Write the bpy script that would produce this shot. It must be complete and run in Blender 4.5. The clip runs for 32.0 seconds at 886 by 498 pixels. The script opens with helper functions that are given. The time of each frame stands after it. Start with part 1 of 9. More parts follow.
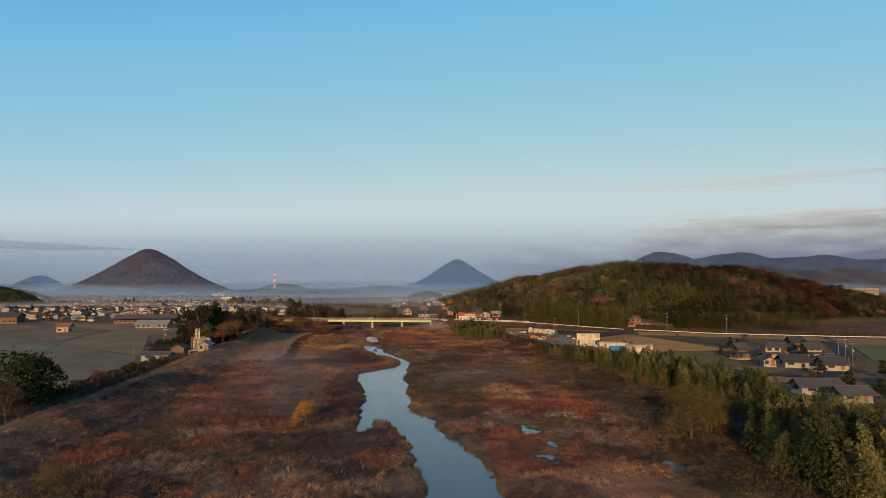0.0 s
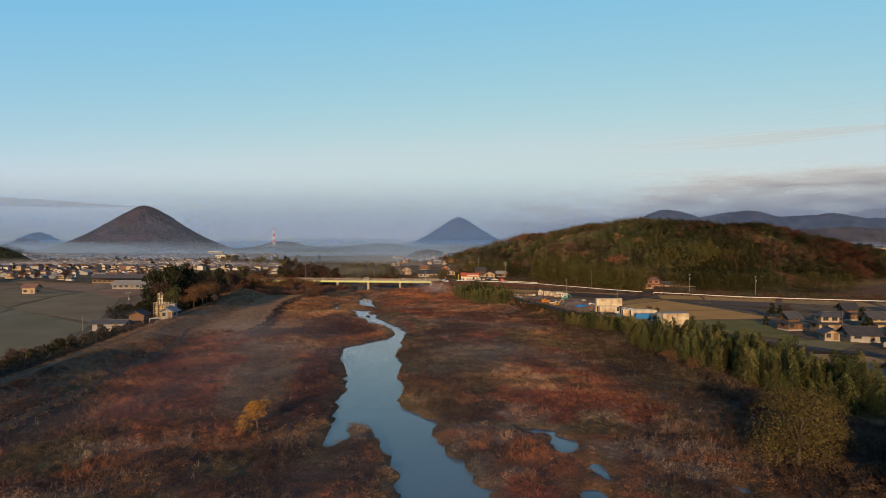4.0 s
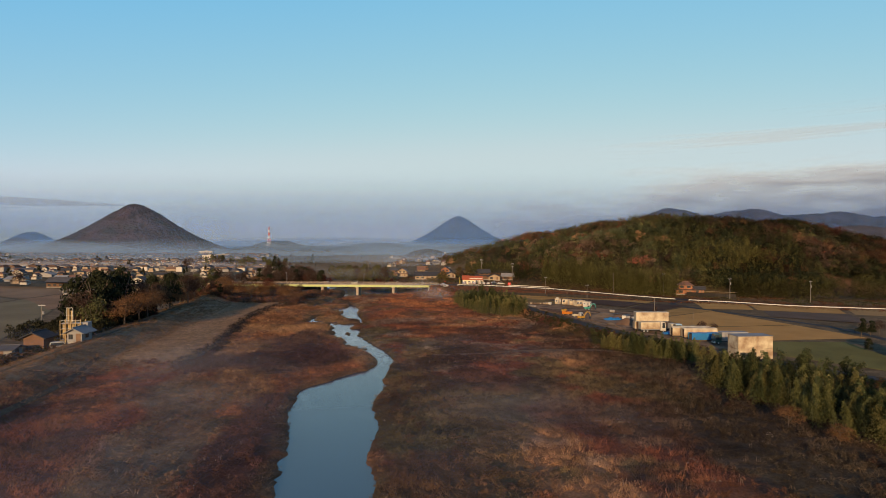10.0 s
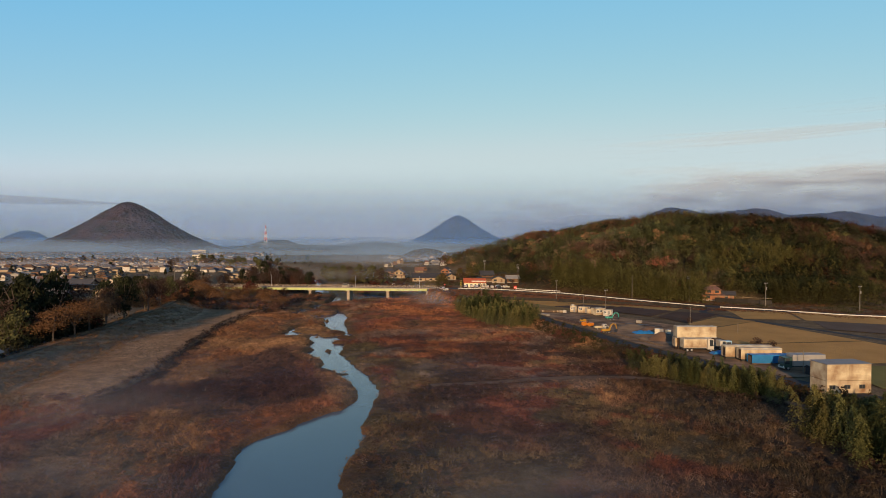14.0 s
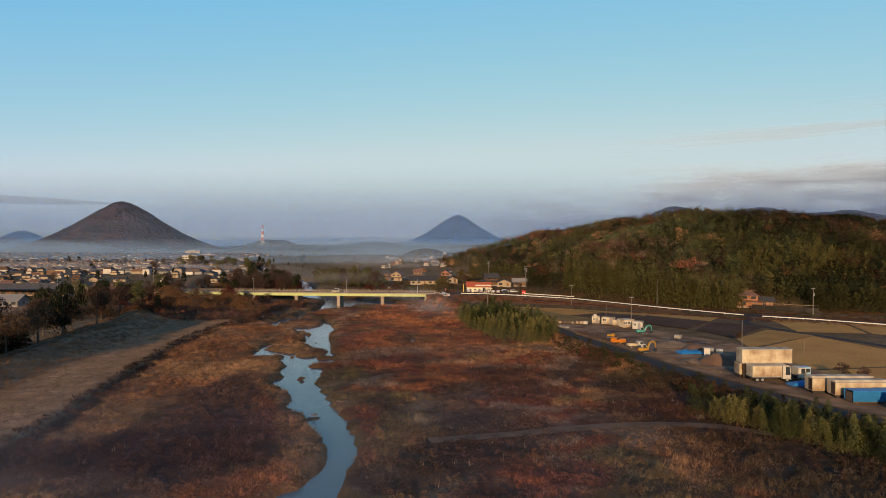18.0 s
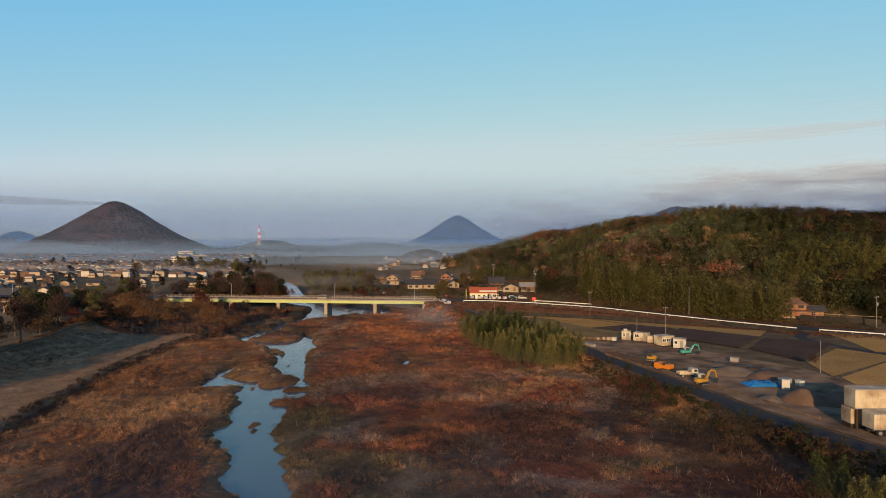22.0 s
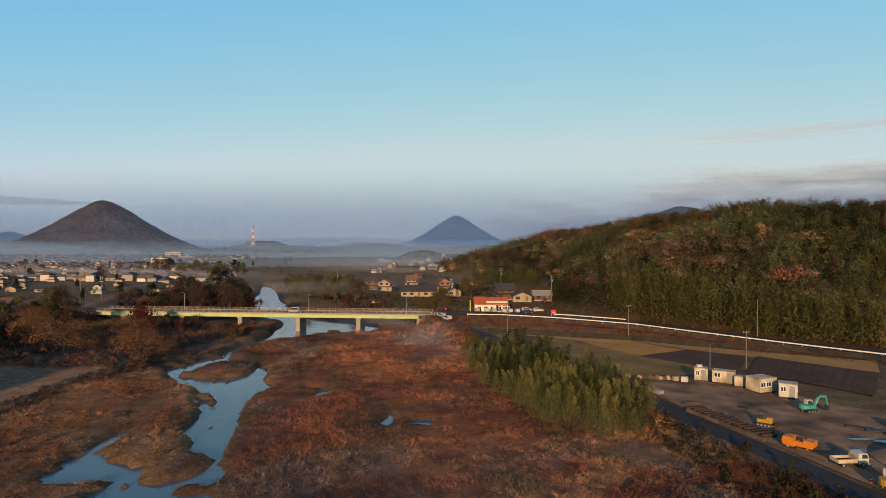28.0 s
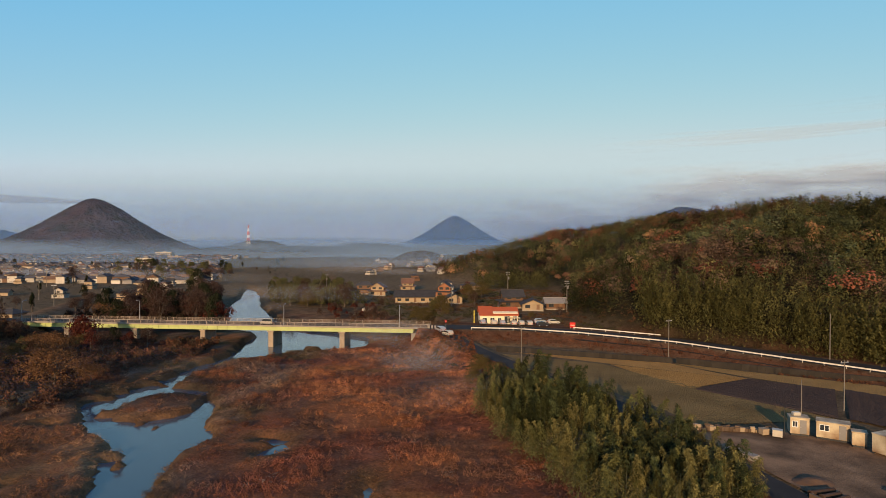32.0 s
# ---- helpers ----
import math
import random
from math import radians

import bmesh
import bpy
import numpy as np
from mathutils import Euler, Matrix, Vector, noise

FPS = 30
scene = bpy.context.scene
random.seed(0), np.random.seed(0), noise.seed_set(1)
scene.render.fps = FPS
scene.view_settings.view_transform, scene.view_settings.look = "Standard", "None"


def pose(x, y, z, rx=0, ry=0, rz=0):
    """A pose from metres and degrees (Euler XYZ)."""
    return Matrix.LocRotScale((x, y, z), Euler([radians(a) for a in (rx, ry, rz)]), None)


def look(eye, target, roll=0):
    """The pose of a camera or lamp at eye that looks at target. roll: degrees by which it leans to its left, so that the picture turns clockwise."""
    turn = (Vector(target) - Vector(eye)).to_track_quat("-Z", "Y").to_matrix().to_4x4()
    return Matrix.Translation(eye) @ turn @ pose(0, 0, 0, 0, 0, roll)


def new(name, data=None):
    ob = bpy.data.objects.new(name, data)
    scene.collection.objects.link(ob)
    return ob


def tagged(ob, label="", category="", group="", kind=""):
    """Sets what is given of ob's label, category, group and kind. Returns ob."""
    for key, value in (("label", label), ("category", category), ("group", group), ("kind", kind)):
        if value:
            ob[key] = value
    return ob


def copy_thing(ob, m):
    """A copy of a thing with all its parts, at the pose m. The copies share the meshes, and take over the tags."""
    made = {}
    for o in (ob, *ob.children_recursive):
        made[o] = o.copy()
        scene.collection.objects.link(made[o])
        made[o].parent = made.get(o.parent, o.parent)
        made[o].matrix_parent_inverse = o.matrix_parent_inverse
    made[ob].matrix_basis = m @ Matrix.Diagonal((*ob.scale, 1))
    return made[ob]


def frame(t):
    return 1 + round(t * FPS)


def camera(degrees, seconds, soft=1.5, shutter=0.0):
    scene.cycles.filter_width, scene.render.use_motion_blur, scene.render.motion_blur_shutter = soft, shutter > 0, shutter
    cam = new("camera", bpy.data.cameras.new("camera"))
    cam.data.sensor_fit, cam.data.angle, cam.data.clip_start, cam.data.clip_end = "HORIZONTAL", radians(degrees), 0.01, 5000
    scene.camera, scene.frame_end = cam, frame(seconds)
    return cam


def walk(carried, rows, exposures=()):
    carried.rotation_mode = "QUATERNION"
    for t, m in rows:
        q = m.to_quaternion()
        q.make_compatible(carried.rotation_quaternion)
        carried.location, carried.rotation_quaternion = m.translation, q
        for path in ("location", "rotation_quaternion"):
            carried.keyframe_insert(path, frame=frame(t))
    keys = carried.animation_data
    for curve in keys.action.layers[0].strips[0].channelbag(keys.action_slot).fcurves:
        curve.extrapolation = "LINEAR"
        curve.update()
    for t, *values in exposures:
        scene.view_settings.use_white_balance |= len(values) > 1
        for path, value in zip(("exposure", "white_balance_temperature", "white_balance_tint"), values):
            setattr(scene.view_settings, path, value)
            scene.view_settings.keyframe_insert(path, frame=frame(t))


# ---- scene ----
cam = camera(74.4, 32.0, 0.9)
PATH = [
    (0, (0.227, -0.838, 27.885), (0.228, 1.158, 28.008), -0.1),
    (0.5, (0.215, 3.158, 27.891), (0.215, 5.157, 27.964), -0.1),
    (1, (0.216, 7.146, 27.895), (0.215, 9.146, 27.919), -0.1),
    (1.5, (0.232, 11.115, 27.898), (0.23, 13.115, 27.883), -0.0),
    (2, (0.26, 15.057, 27.9), (0.257, 17.057, 27.883), -0.0),
    (2.5, (0.287, 18.973, 27.901), (0.284, 20.973, 27.883), 0.0),
    (3, (0.314, 22.863, 27.901), (0.311, 24.863, 27.883), 0.0),
    (3.5, (0.331, 26.73, 27.902), (0.327, 28.729, 27.882), 0.0),
    (5.5, (0.313, 42.128, 27.912), (0.31, 44.128, 27.891), 0.1),
    (6, (0.333, 45.929, 27.907), (0.331, 47.929, 27.883), 0.0),
    (7, (0.403, 53.459, 27.875), (0.4, 55.459, 27.852), 0.0),
    (8, (0.407, 61.013, 27.845), (0.404, 63.013, 27.822), 0.1),
    (9, (0.384, 68.62, 27.809), (0.382, 70.619, 27.786), 0.1),
    (10, (0.369, 76.238, 27.775), (0.367, 78.238, 27.752), 0.0),
    (11, (0.326, 83.832, 27.742), (0.324, 85.832, 27.718), 0.1),
    (12, (0.289, 91.44, 27.711), (0.288, 93.44, 27.686), 0.0),
    (13, (0.285, 99.046, 27.686), (0.284, 101.046, 27.661), 0.0),
    (14, (0.253, 106.657, 27.679), (0.253, 108.657, 27.654), 0.1),
    (14.5, (0.219, 110.444, 27.682), (0.218, 112.443, 27.657), 0.1),
    (16.5, (-0.037, 125.499, 27.767), (-0.037, 127.498, 27.742), -0.0),
    (17, (-0.088, 129.274, 27.779), (-0.087, 131.274, 27.754), -0.0),
    (18, (-0.152, 136.845, 27.809), (-0.151, 138.845, 27.783), -0.0),
    (19, (-0.197, 144.435, 27.813), (-0.197, 146.435, 27.788), -0.1),
    (20, (-0.234, 152.028, 27.789), (-0.234, 154.028, 27.764), -0.1),
    (21, (-0.287, 159.644, 27.76), (-0.286, 161.644, 27.735), -0.1),
    (22, (-0.352, 167.276, 27.733), (-0.35, 169.276, 27.709), -0.0),
    (23, (-0.373, 174.852, 27.702), (-0.371, 176.851, 27.678), -0.1),
    (24, (-0.374, 182.391, 27.672), (-0.372, 184.391, 27.648), -0.0),
    (25, (-0.356, 189.923, 27.648), (-0.352, 191.923, 27.624), -0.0),
    (25.5, (-0.36, 193.706, 27.644), (-0.355, 195.706, 27.621), -0.1),
    (27.5, (-0.437, 208.891, 27.646), (-0.43, 210.891, 27.624), 0.0),
    (28, (-0.455, 212.676, 27.646), (-0.448, 214.676, 27.624), 0.0),
    (29, (-0.492, 220.226, 27.642), (-0.484, 222.226, 27.62), 0.1),
    (30, (-0.538, 227.793, 27.633), (-0.528, 229.793, 27.611), 0.0),
    (31, (-0.598, 235.423, 27.621), (-0.586, 237.423, 27.6), 0.1),
    (32, (-0.65, 243.102, 27.608), (-0.638, 245.102, 27.587), 0.2),
]
EXPOSURE = [(0, -0.05, 6500, 10), (2, 0.0, 6500, 10), (32, 0.0, 6500, 10)]
walk(cam, [(t, look(eye, target, roll)) for t, eye, target, roll in PATH], EXPOSURE)

# ---------------------------------------------------------------- world, sun
SUN_EL, SUN_AZ = radians(12.5), radians(-168)          # azimuth from +y, clockwise
world = bpy.data.worlds.new("world")
scene.world = world
world.use_nodes = True
wn, wl = world.node_tree.nodes, world.node_tree.links
sky = wn.new("ShaderNodeTexSky")
sky.sky_type, sky.sun_disc = "NISHITA", False
sky.sun_elevation, sky.sun_rotation = SUN_EL, SUN_AZ
sky.altitude, sky.air_density, sky.dust_density, sky.ozone_density = 50, 1.0, 0.6, 1.6
wn["Background"].inputs["Strength"].default_value = 0.12
# tone curve on each sky channel; also dims the sky overhead
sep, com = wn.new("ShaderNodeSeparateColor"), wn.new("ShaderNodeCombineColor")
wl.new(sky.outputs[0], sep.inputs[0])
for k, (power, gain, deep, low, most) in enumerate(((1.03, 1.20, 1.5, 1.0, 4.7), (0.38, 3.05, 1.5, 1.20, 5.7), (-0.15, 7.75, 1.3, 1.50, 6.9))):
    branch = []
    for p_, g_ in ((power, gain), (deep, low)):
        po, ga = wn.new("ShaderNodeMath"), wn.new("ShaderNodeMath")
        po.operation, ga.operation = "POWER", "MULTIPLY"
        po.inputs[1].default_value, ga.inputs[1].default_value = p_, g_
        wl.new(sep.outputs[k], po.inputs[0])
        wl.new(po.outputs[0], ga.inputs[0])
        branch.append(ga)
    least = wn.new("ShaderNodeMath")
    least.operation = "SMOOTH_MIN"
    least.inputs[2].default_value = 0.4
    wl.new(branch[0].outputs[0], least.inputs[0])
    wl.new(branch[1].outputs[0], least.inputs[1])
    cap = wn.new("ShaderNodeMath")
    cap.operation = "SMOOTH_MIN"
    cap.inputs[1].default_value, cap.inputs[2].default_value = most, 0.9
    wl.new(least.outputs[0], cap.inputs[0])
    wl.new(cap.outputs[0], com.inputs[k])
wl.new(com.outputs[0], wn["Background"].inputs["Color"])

sun_data = bpy.data.lights.new("sun", "SUN")
sun_data.energy, sun_data.angle, sun_data.color = 5.5, radians(0.6), (1.0, 0.66, 0.36)
sun = new("sun", sun_data)
sun_way = Vector((math.sin(SUN_AZ) * math.cos(SUN_EL), math.cos(SUN_AZ) * math.cos(SUN_EL), math.sin(SUN_EL)))
sun.matrix_world = look(sun_way * 100, (0, 0, 0))

# ---------------------------------------------------------------- small tools
RNG = np.random.default_rng(7)


def vnoise(x, y, size, seed=0):
    """Smooth value noise from 0 to 1 on arrays."""
    x, y = np.asarray(x, float) / size + 37.3 * seed, np.asarray(y, float) / size - 11.9 * seed
    xi, yi = np.floor(x).astype(np.int64), np.floor(y).astype(np.int64)
    fx, fy = x - xi, y - yi
    fx, fy = fx * fx * (3 - 2 * fx), fy * fy * (3 - 2 * fy)

    def h(a, b):
        n = (a * 374761393 + b * 668265263 + seed * 974711) & 0x7FFFFFFF
        n = ((n ^ (n >> 13)) * 1274126177) & 0x7FFFFFFF
        return ((n ^ (n >> 16)) & 0xFFFF) / 65535.0

    return (h(xi, yi) * (1 - fx) + h(xi + 1, yi) * fx) * (1 - fy) + (h(xi, yi + 1) * (1 - fx) + h(xi + 1, yi + 1) * fx) * fy


def fbm(x, y, size, seed=0, octaves=4):
    total, amp, norm = 0, 1.0, 0
    for o in range(octaves):
        total, norm = total + amp * vnoise(x, y, size / 2**o, seed + o), norm + amp
        amp *= 0.5
    return total / norm


def smooth(a, b, v):
    t = np.clip((np.asarray(v, float) - a) / (b - a), 0, 1)
    return t * t * (3 - 2 * t)


def along(line, x, y):
    """Distance to a polyline, the value (third number) at the nearest place, and the side (+1: left of its run)."""
    x, y = np.asarray(x, float), np.asarray(y, float)
    best, val, side = np.full(x.shape, 1e9), np.zeros(x.shape), np.ones(x.shape)
    for (ax, ay, az), (bx, by, bz) in zip(line[:-1], line[1:]):
        dx, dy = bx - ax, by - ay
        u = np.clip(((x - ax) * dx + (y - ay) * dy) / (dx * dx + dy * dy), 0, 1)
        d = np.hypot(x - ax - u * dx, y - ay - u * dy)
        near = d < best
        best = np.where(near, d, best)
        val = np.where(near, az + u * (bz - az), val)
        side = np.where(near, np.sign(dx * (y - ay) - dy * (x - ax)), side)
    return best, val, side


class Geo:
    """Collects simple solids for one mesh."""

    def __init__(self):
        self.v, self.f = [], []

    def add(self, verts, faces):
        n = len(self.v)
        self.v += [tuple(p) for p in verts]
        self.f += [tuple(i + n for i in f) for f in faces]
        return self

    def box(self, x0, y0, z0, x1, y1, z1, c=0.0):
        if c <= 0:
            v = [(x, y, z) for z in (z0, z1) for y in (y0, y1) for x in (x0, x1)]
            return self.add(v, [(0, 2, 3, 1), (4, 5, 7, 6), (0, 1, 5, 4), (2, 6, 7, 3), (0, 4, 6, 2), (1, 3, 7, 5)])
        v = []
        for z in (0, 1):
            for y in (0, 1):
                for x in (0, 1):
                    X, Y, Z = (x1 if x else x0), (y1 if y else y0), (z1 if z else z0)
                    sx, sy, sz = (c if not x else -c), (c if not y else -c), (c if not z else -c)
                    v += [(X, Y + sy, Z + sz), (X + sx, Y, Z + sz), (X + sx, Y + sy, Z)]

        def q(a, b, d, e):
            return (a, b, d, e)

        ix = lambda k, a: k * 3 + a
        f = [(ix(0, 0), ix(4, 0), ix(6, 0), ix(2, 0)), (ix(1, 0), ix(3, 0), ix(7, 0), ix(5, 0)),
             (ix(0, 1), ix(1, 1), ix(5, 1), ix(4, 1)), (ix(2, 1), ix(6, 1), ix(7, 1), ix(3, 1)),
             (ix(0, 2), ix(2, 2), ix(3, 2), ix(1, 2)), (ix(4, 2), ix(5, 2), ix(7, 2), ix(6, 2))]
        for k in (0, 2, 4, 6):      # edges along x
            b, d = (1, 2)
            f.append((ix(k, b), ix(k, d), ix(k + 1, d), ix(k + 1, b)))
        for k in (0, 1, 4, 5):      # edges along y
            f.append((ix(k, 0), ix(k, 2), ix(k + 2, 2), ix(k + 2, 0)))
        for k in (0, 1, 2, 3):      # edges along z
            f.append((ix(k, 0), ix(k, 1), ix(k + 4, 1), ix(k + 4, 0)))
        f += [(ix(k, 0), ix(k, 1), ix(k, 2)) for k in range(8)]
        return self.add(v, f)

    def cyl(self, p, q, r0, r1=None, n=8):
        r1 = r0 if r1 is None else r1
        p, q = Vector(p), Vector(q)
        w = (q - p).normalized()
        a = w.orthogonal().normalized()
        b = w.cross(a)
        v = []
        for c, r in ((p, r0), (q, r1)):
            v += [c + (a * math.cos(2 * math.pi * k / n) + b * math.sin(2 * math.pi * k / n)) * r for k in range(n)]
        f = [(k, (k + 1) % n, n + (k + 1) % n, n + k) for k in range(n)]
        return self.add(v, f + [tuple(range(n - 1, -1, -1)), tuple(range(n, 2 * n))])

    def prism(self, poly, y0, y1):
        """A polygon in x, z drawn out along y."""
        n = len(poly)
        v = [(x, y0, z) for x, z in poly] + [(x, y1, z) for x, z in poly]
        f = [(k, (k + 1) % n, n + (k + 1) % n, n + k) for k in range(n)]
        return self.add(v, f + [tuple(range(n - 1, -1, -1)), tuple(range(n, 2 * n))])

    def prism_x(self, poly, x0, x1):
        """A polygon in y, z drawn out along x."""
        n = len(poly)
        v = [(x0, y, z) for y, z in poly] + [(x1, y, z) for y, z in poly]
        f = [(k, (k + 1) % n, n + (k + 1) % n, n + k) for k in range(n)]
        return self.add(v, f + [tuple(range(n - 1, -1, -1)), tuple(range(n, 2 * n))])

    def mesh(self, name, material):
        me = bpy.data.meshes.new(name)
        me.from_pydata(self.v, [], self.f)
        bm = bmesh.new()
        bm.from_mesh(me)
        bmesh.ops.recalc_face_normals(bm, faces=bm.faces)
        bm.to_mesh(me)
        bm.free()
        me.materials.append(material)
        return me


def part(name, geo, material, parent=None, label="", m=None):
    ob = new(name, geo.mesh(name, material) if isinstance(geo, Geo) else geo)
    if parent is not None:
        ob.parent = parent
    if m is not None:
        ob.matrix_basis = m
    if label:
        ob["label"] = label
    return ob


def thing(name, label, category, m=None, group="", kind=""):
    ob = new(name)
    ob.empty_display_size = 0.3
    if m is not None:
        ob.matrix_basis = m
    return tagged(ob, label, category, group, kind)


def raw_mesh(name, verts, faces, material, tones=None, flat=True):
    """A mesh from numpy arrays of triangles or quads, with a base colour for each vertex."""
    me = bpy.data.meshes.new(name)
    verts, faces = np.asarray(verts, np.float32), np.asarray(faces, np.int32)
    k = faces.shape[1]
    me.vertices.add(len(verts))
    me.vertices.foreach_set("co", verts.ravel())
    me.loops.add(faces.size)
    me.loops.foreach_set("vertex_index", faces.ravel())
    me.polygons.add(len(faces))
    me.polygons.foreach_set("loop_start", np.arange(0, faces.size, k, dtype=np.int32))
    me.polygons.foreach_set("loop_total", np.full(len(faces), k, np.int32))
    me.update(calc_edges=True)
    if tones is not None:
        att = me.color_attributes.new("tone", "FLOAT_COLOR", "POINT")
        rgba = np.ones((len(verts), 4), np.float32)
        rgba[:, :3] = tones
        att.data.foreach_set("color", rgba.ravel())
    me.polygons.foreach_set("use_smooth", np.full(len(faces), not flat, bool))
    me.materials.append(material)
    return me


# ---------------------------------------------------------------- materials
def nodes_of(name):
    m = bpy.data.materials.new(name)
    m.use_nodes = True
    t = m.node_tree
    return m, t, t.nodes["Principled BSDF"], t.links


def surface(name, colour, rough=0.8, metal=0.0, vary=0.25, size=1.0, fine=12.0, bump=0.2, spec=0.3, stain=None, each=0.0, reach=0.02):
    """A painted, plastered, wooden or stone surface: two scales of variation, relief, and a tint for each object."""
    m, t, p, l = nodes_of(name)
    n = t.nodes
    co = n.new("ShaderNodeTexCoord")
    a, b = n.new("ShaderNodeTexNoise"), n.new("ShaderNodeTexNoise")
    a.inputs["Scale"].default_value, b.inputs["Scale"].default_value = size, fine
    a.inputs["Detail"].default_value, b.inputs["Detail"].default_value = 5, 3
    l.new(co.outputs["Object"], a.inputs["Vector"])
    l.new(co.outputs["Object"], b.inputs["Vector"])
    dark = tuple(c * (1 - vary) for c in (stain or colour))
    mix, mul = n.new("ShaderNodeMix"), n.new("ShaderNodeMix")
    mix.data_type = mul.data_type = "RGBA"
    ramp = n.new("ShaderNodeMapRange")
    ramp.inputs[1].default_value, ramp.inputs[2].default_value = 0.35, 0.7
    l.new(a.outputs["Fac"], ramp.inputs[0])
    l.new(ramp.outputs[0], mix.inputs[0])
    mix.inputs[6].default_value, mix.inputs[7].default_value = (*colour, 1), (*dark, 1)
    mul.blend_type = "MULTIPLY"
    mul.inputs[0].default_value = 1.0
    grain = n.new("ShaderNodeMapRange")
    grain.inputs[3].default_value, grain.inputs[4].default_value = 1 - 0.5 * vary, 1 + 0.5 * vary
    l.new(b.outputs["Fac"], grain.inputs[0])
    l.new(mix.outputs[2], mul.inputs[6])
    l.new(grain.outputs[0], mul.inputs[7])
    out = mul.outputs[2]
    if each:
        info, rng, hsv = n.new("ShaderNodeObjectInfo"), n.new("ShaderNodeMapRange"), n.new("ShaderNodeHueSaturation")
        rng.inputs[3].default_value, rng.inputs[4].default_value = 1 - each, 1 + each
        l.new(info.outputs["Random"], rng.inputs[0])
        l.new(rng.outputs[0], hsv.inputs["Value"])
        l.new(out, hsv.inputs["Color"])
        out = hsv.outputs[0]
    l.new(out, p.inputs["Base Color"])
    p.inputs["Roughness"].default_value, p.inputs["Metallic"].default_value = rough, metal
    p.inputs["Specular IOR Level"].default_value = spec
    if bump:
        bp = n.new("ShaderNodeBump")
        bp.inputs["Strength"].default_value, bp.inputs["Distance"].default_value = bump, reach
        l.new(b.outputs["Fac"], bp.inputs["Height"])
        l.new(bp.outputs[0], p.inputs["Normal"])
    return m


def toned(name, rough=0.9, size=0.6, fine=6.0, vary=0.35, bump=0.0, reach=0.1, thin=0.0):
    """A surface whose base colour is kept in the mesh, broken up by noise at two scales."""
    m, t, p, l = nodes_of(name)
    n = t.nodes
    at, co = n.new("ShaderNodeVertexColor"), n.new("ShaderNodeTexCoord")
    at.layer_name = "tone"
    out = at.outputs["Color"]
    for scale in (size, fine):
        ns, mr, mul = n.new("ShaderNodeTexNoise"), n.new("ShaderNodeMapRange"), n.new("ShaderNodeMix")
        ns.inputs["Scale"].default_value, ns.inputs["Detail"].default_value = scale, 4
        l.new(co.outputs["Object"], ns.inputs["Vector"])
        mr.inputs[1].default_value, mr.inputs[2].default_value = 0.3, 0.7
        mr.inputs[3].default_value, mr.inputs[4].default_value = 1 - vary, 1 + vary
        l.new(ns.outputs["Fac"], mr.inputs[0])
        mul.data_type, mul.blend_type = "RGBA", "MULTIPLY"
        mul.inputs[0].default_value = 1
        l.new(out, mul.inputs[6])
        l.new(mr.outputs[0], mul.inputs[7])
        out = mul.outputs[2]
    l.new(out, p.inputs["Base Color"])
    p.inputs["Roughness"].default_value = rough
    p.inputs["Specular IOR Level"].default_value = 0.03
    if bump:
        bp = n.new("ShaderNodeBump")
        bp.inputs["Strength"].default_value, bp.inputs["Distance"].default_value = bump, reach
        l.new(ns.outputs["Fac"], bp.inputs["Height"])
        l.new(bp.outputs[0], p.inputs["Normal"])
    if thin:
        tr, mixs = n.new("ShaderNodeBsdfTranslucent"), n.new("ShaderNodeMixShader")
        mixs.inputs[0].default_value = thin
        l.new(out, tr.inputs["Color"])
        l.new(p.outputs[0], mixs.inputs[1])
        l.new(tr.outputs[0], mixs.inputs[2])
        l.new(mixs.outputs[0], n["Material Output"].inputs[0])
    return m


M_GROUND = toned("ground_soil", size=0.35, fine=2.6, vary=0.32, bump=0.7, reach=0.25)
M_BLADE = toned("dry_blade", size=0.25, fine=2.0, vary=0.22, thin=0.25)
M_LEAF = toned("foliage", size=0.25, fine=1.6, vary=0.25, thin=0.2)
M_ROCK = toned("mountain_wood", size=0.02, fine=0.12, vary=0.4, bump=1.0, reach=6.0)
M_ASPHALT = surface("asphalt", (0.040, 0.038, 0.038), 0.85, vary=0.3, size=0.3, fine=30, bump=0.15, spec=0.12)
M_CONCRETE = surface("concrete", (0.30, 0.265, 0.22), 0.85, vary=0.3, size=0.5, fine=9)
M_PIER = surface("pale_concrete", (0.34, 0.27, 0.20), 0.85, vary=0.3, size=0.6, fine=7)
M_GIRDER = surface("girder_paint", (0.40, 0.45, 0.17), 0.5, vary=0.18, size=0.4, fine=8, bump=0.05)
M_STEEL = surface("galvanised_steel", (0.42, 0.42, 0.42), 0.45, metal=0.7, vary=0.2, size=2, fine=15, bump=0.05)
M_POLE = surface("dull_pole_grey", (0.17, 0.15, 0.125), 0.7, vary=0.25, size=1.0, fine=9, bump=0.05)
M_RAILWHITE = surface("white_rail", (0.62, 0.58, 0.50), 0.5, vary=0.15, size=1.0, fine=10, bump=0.05)
M_RUSTRAIL = surface("brown_rail", (0.32, 0.25, 0.19), 0.6, vary=0.2, size=1.0, fine=10, bump=0.05)

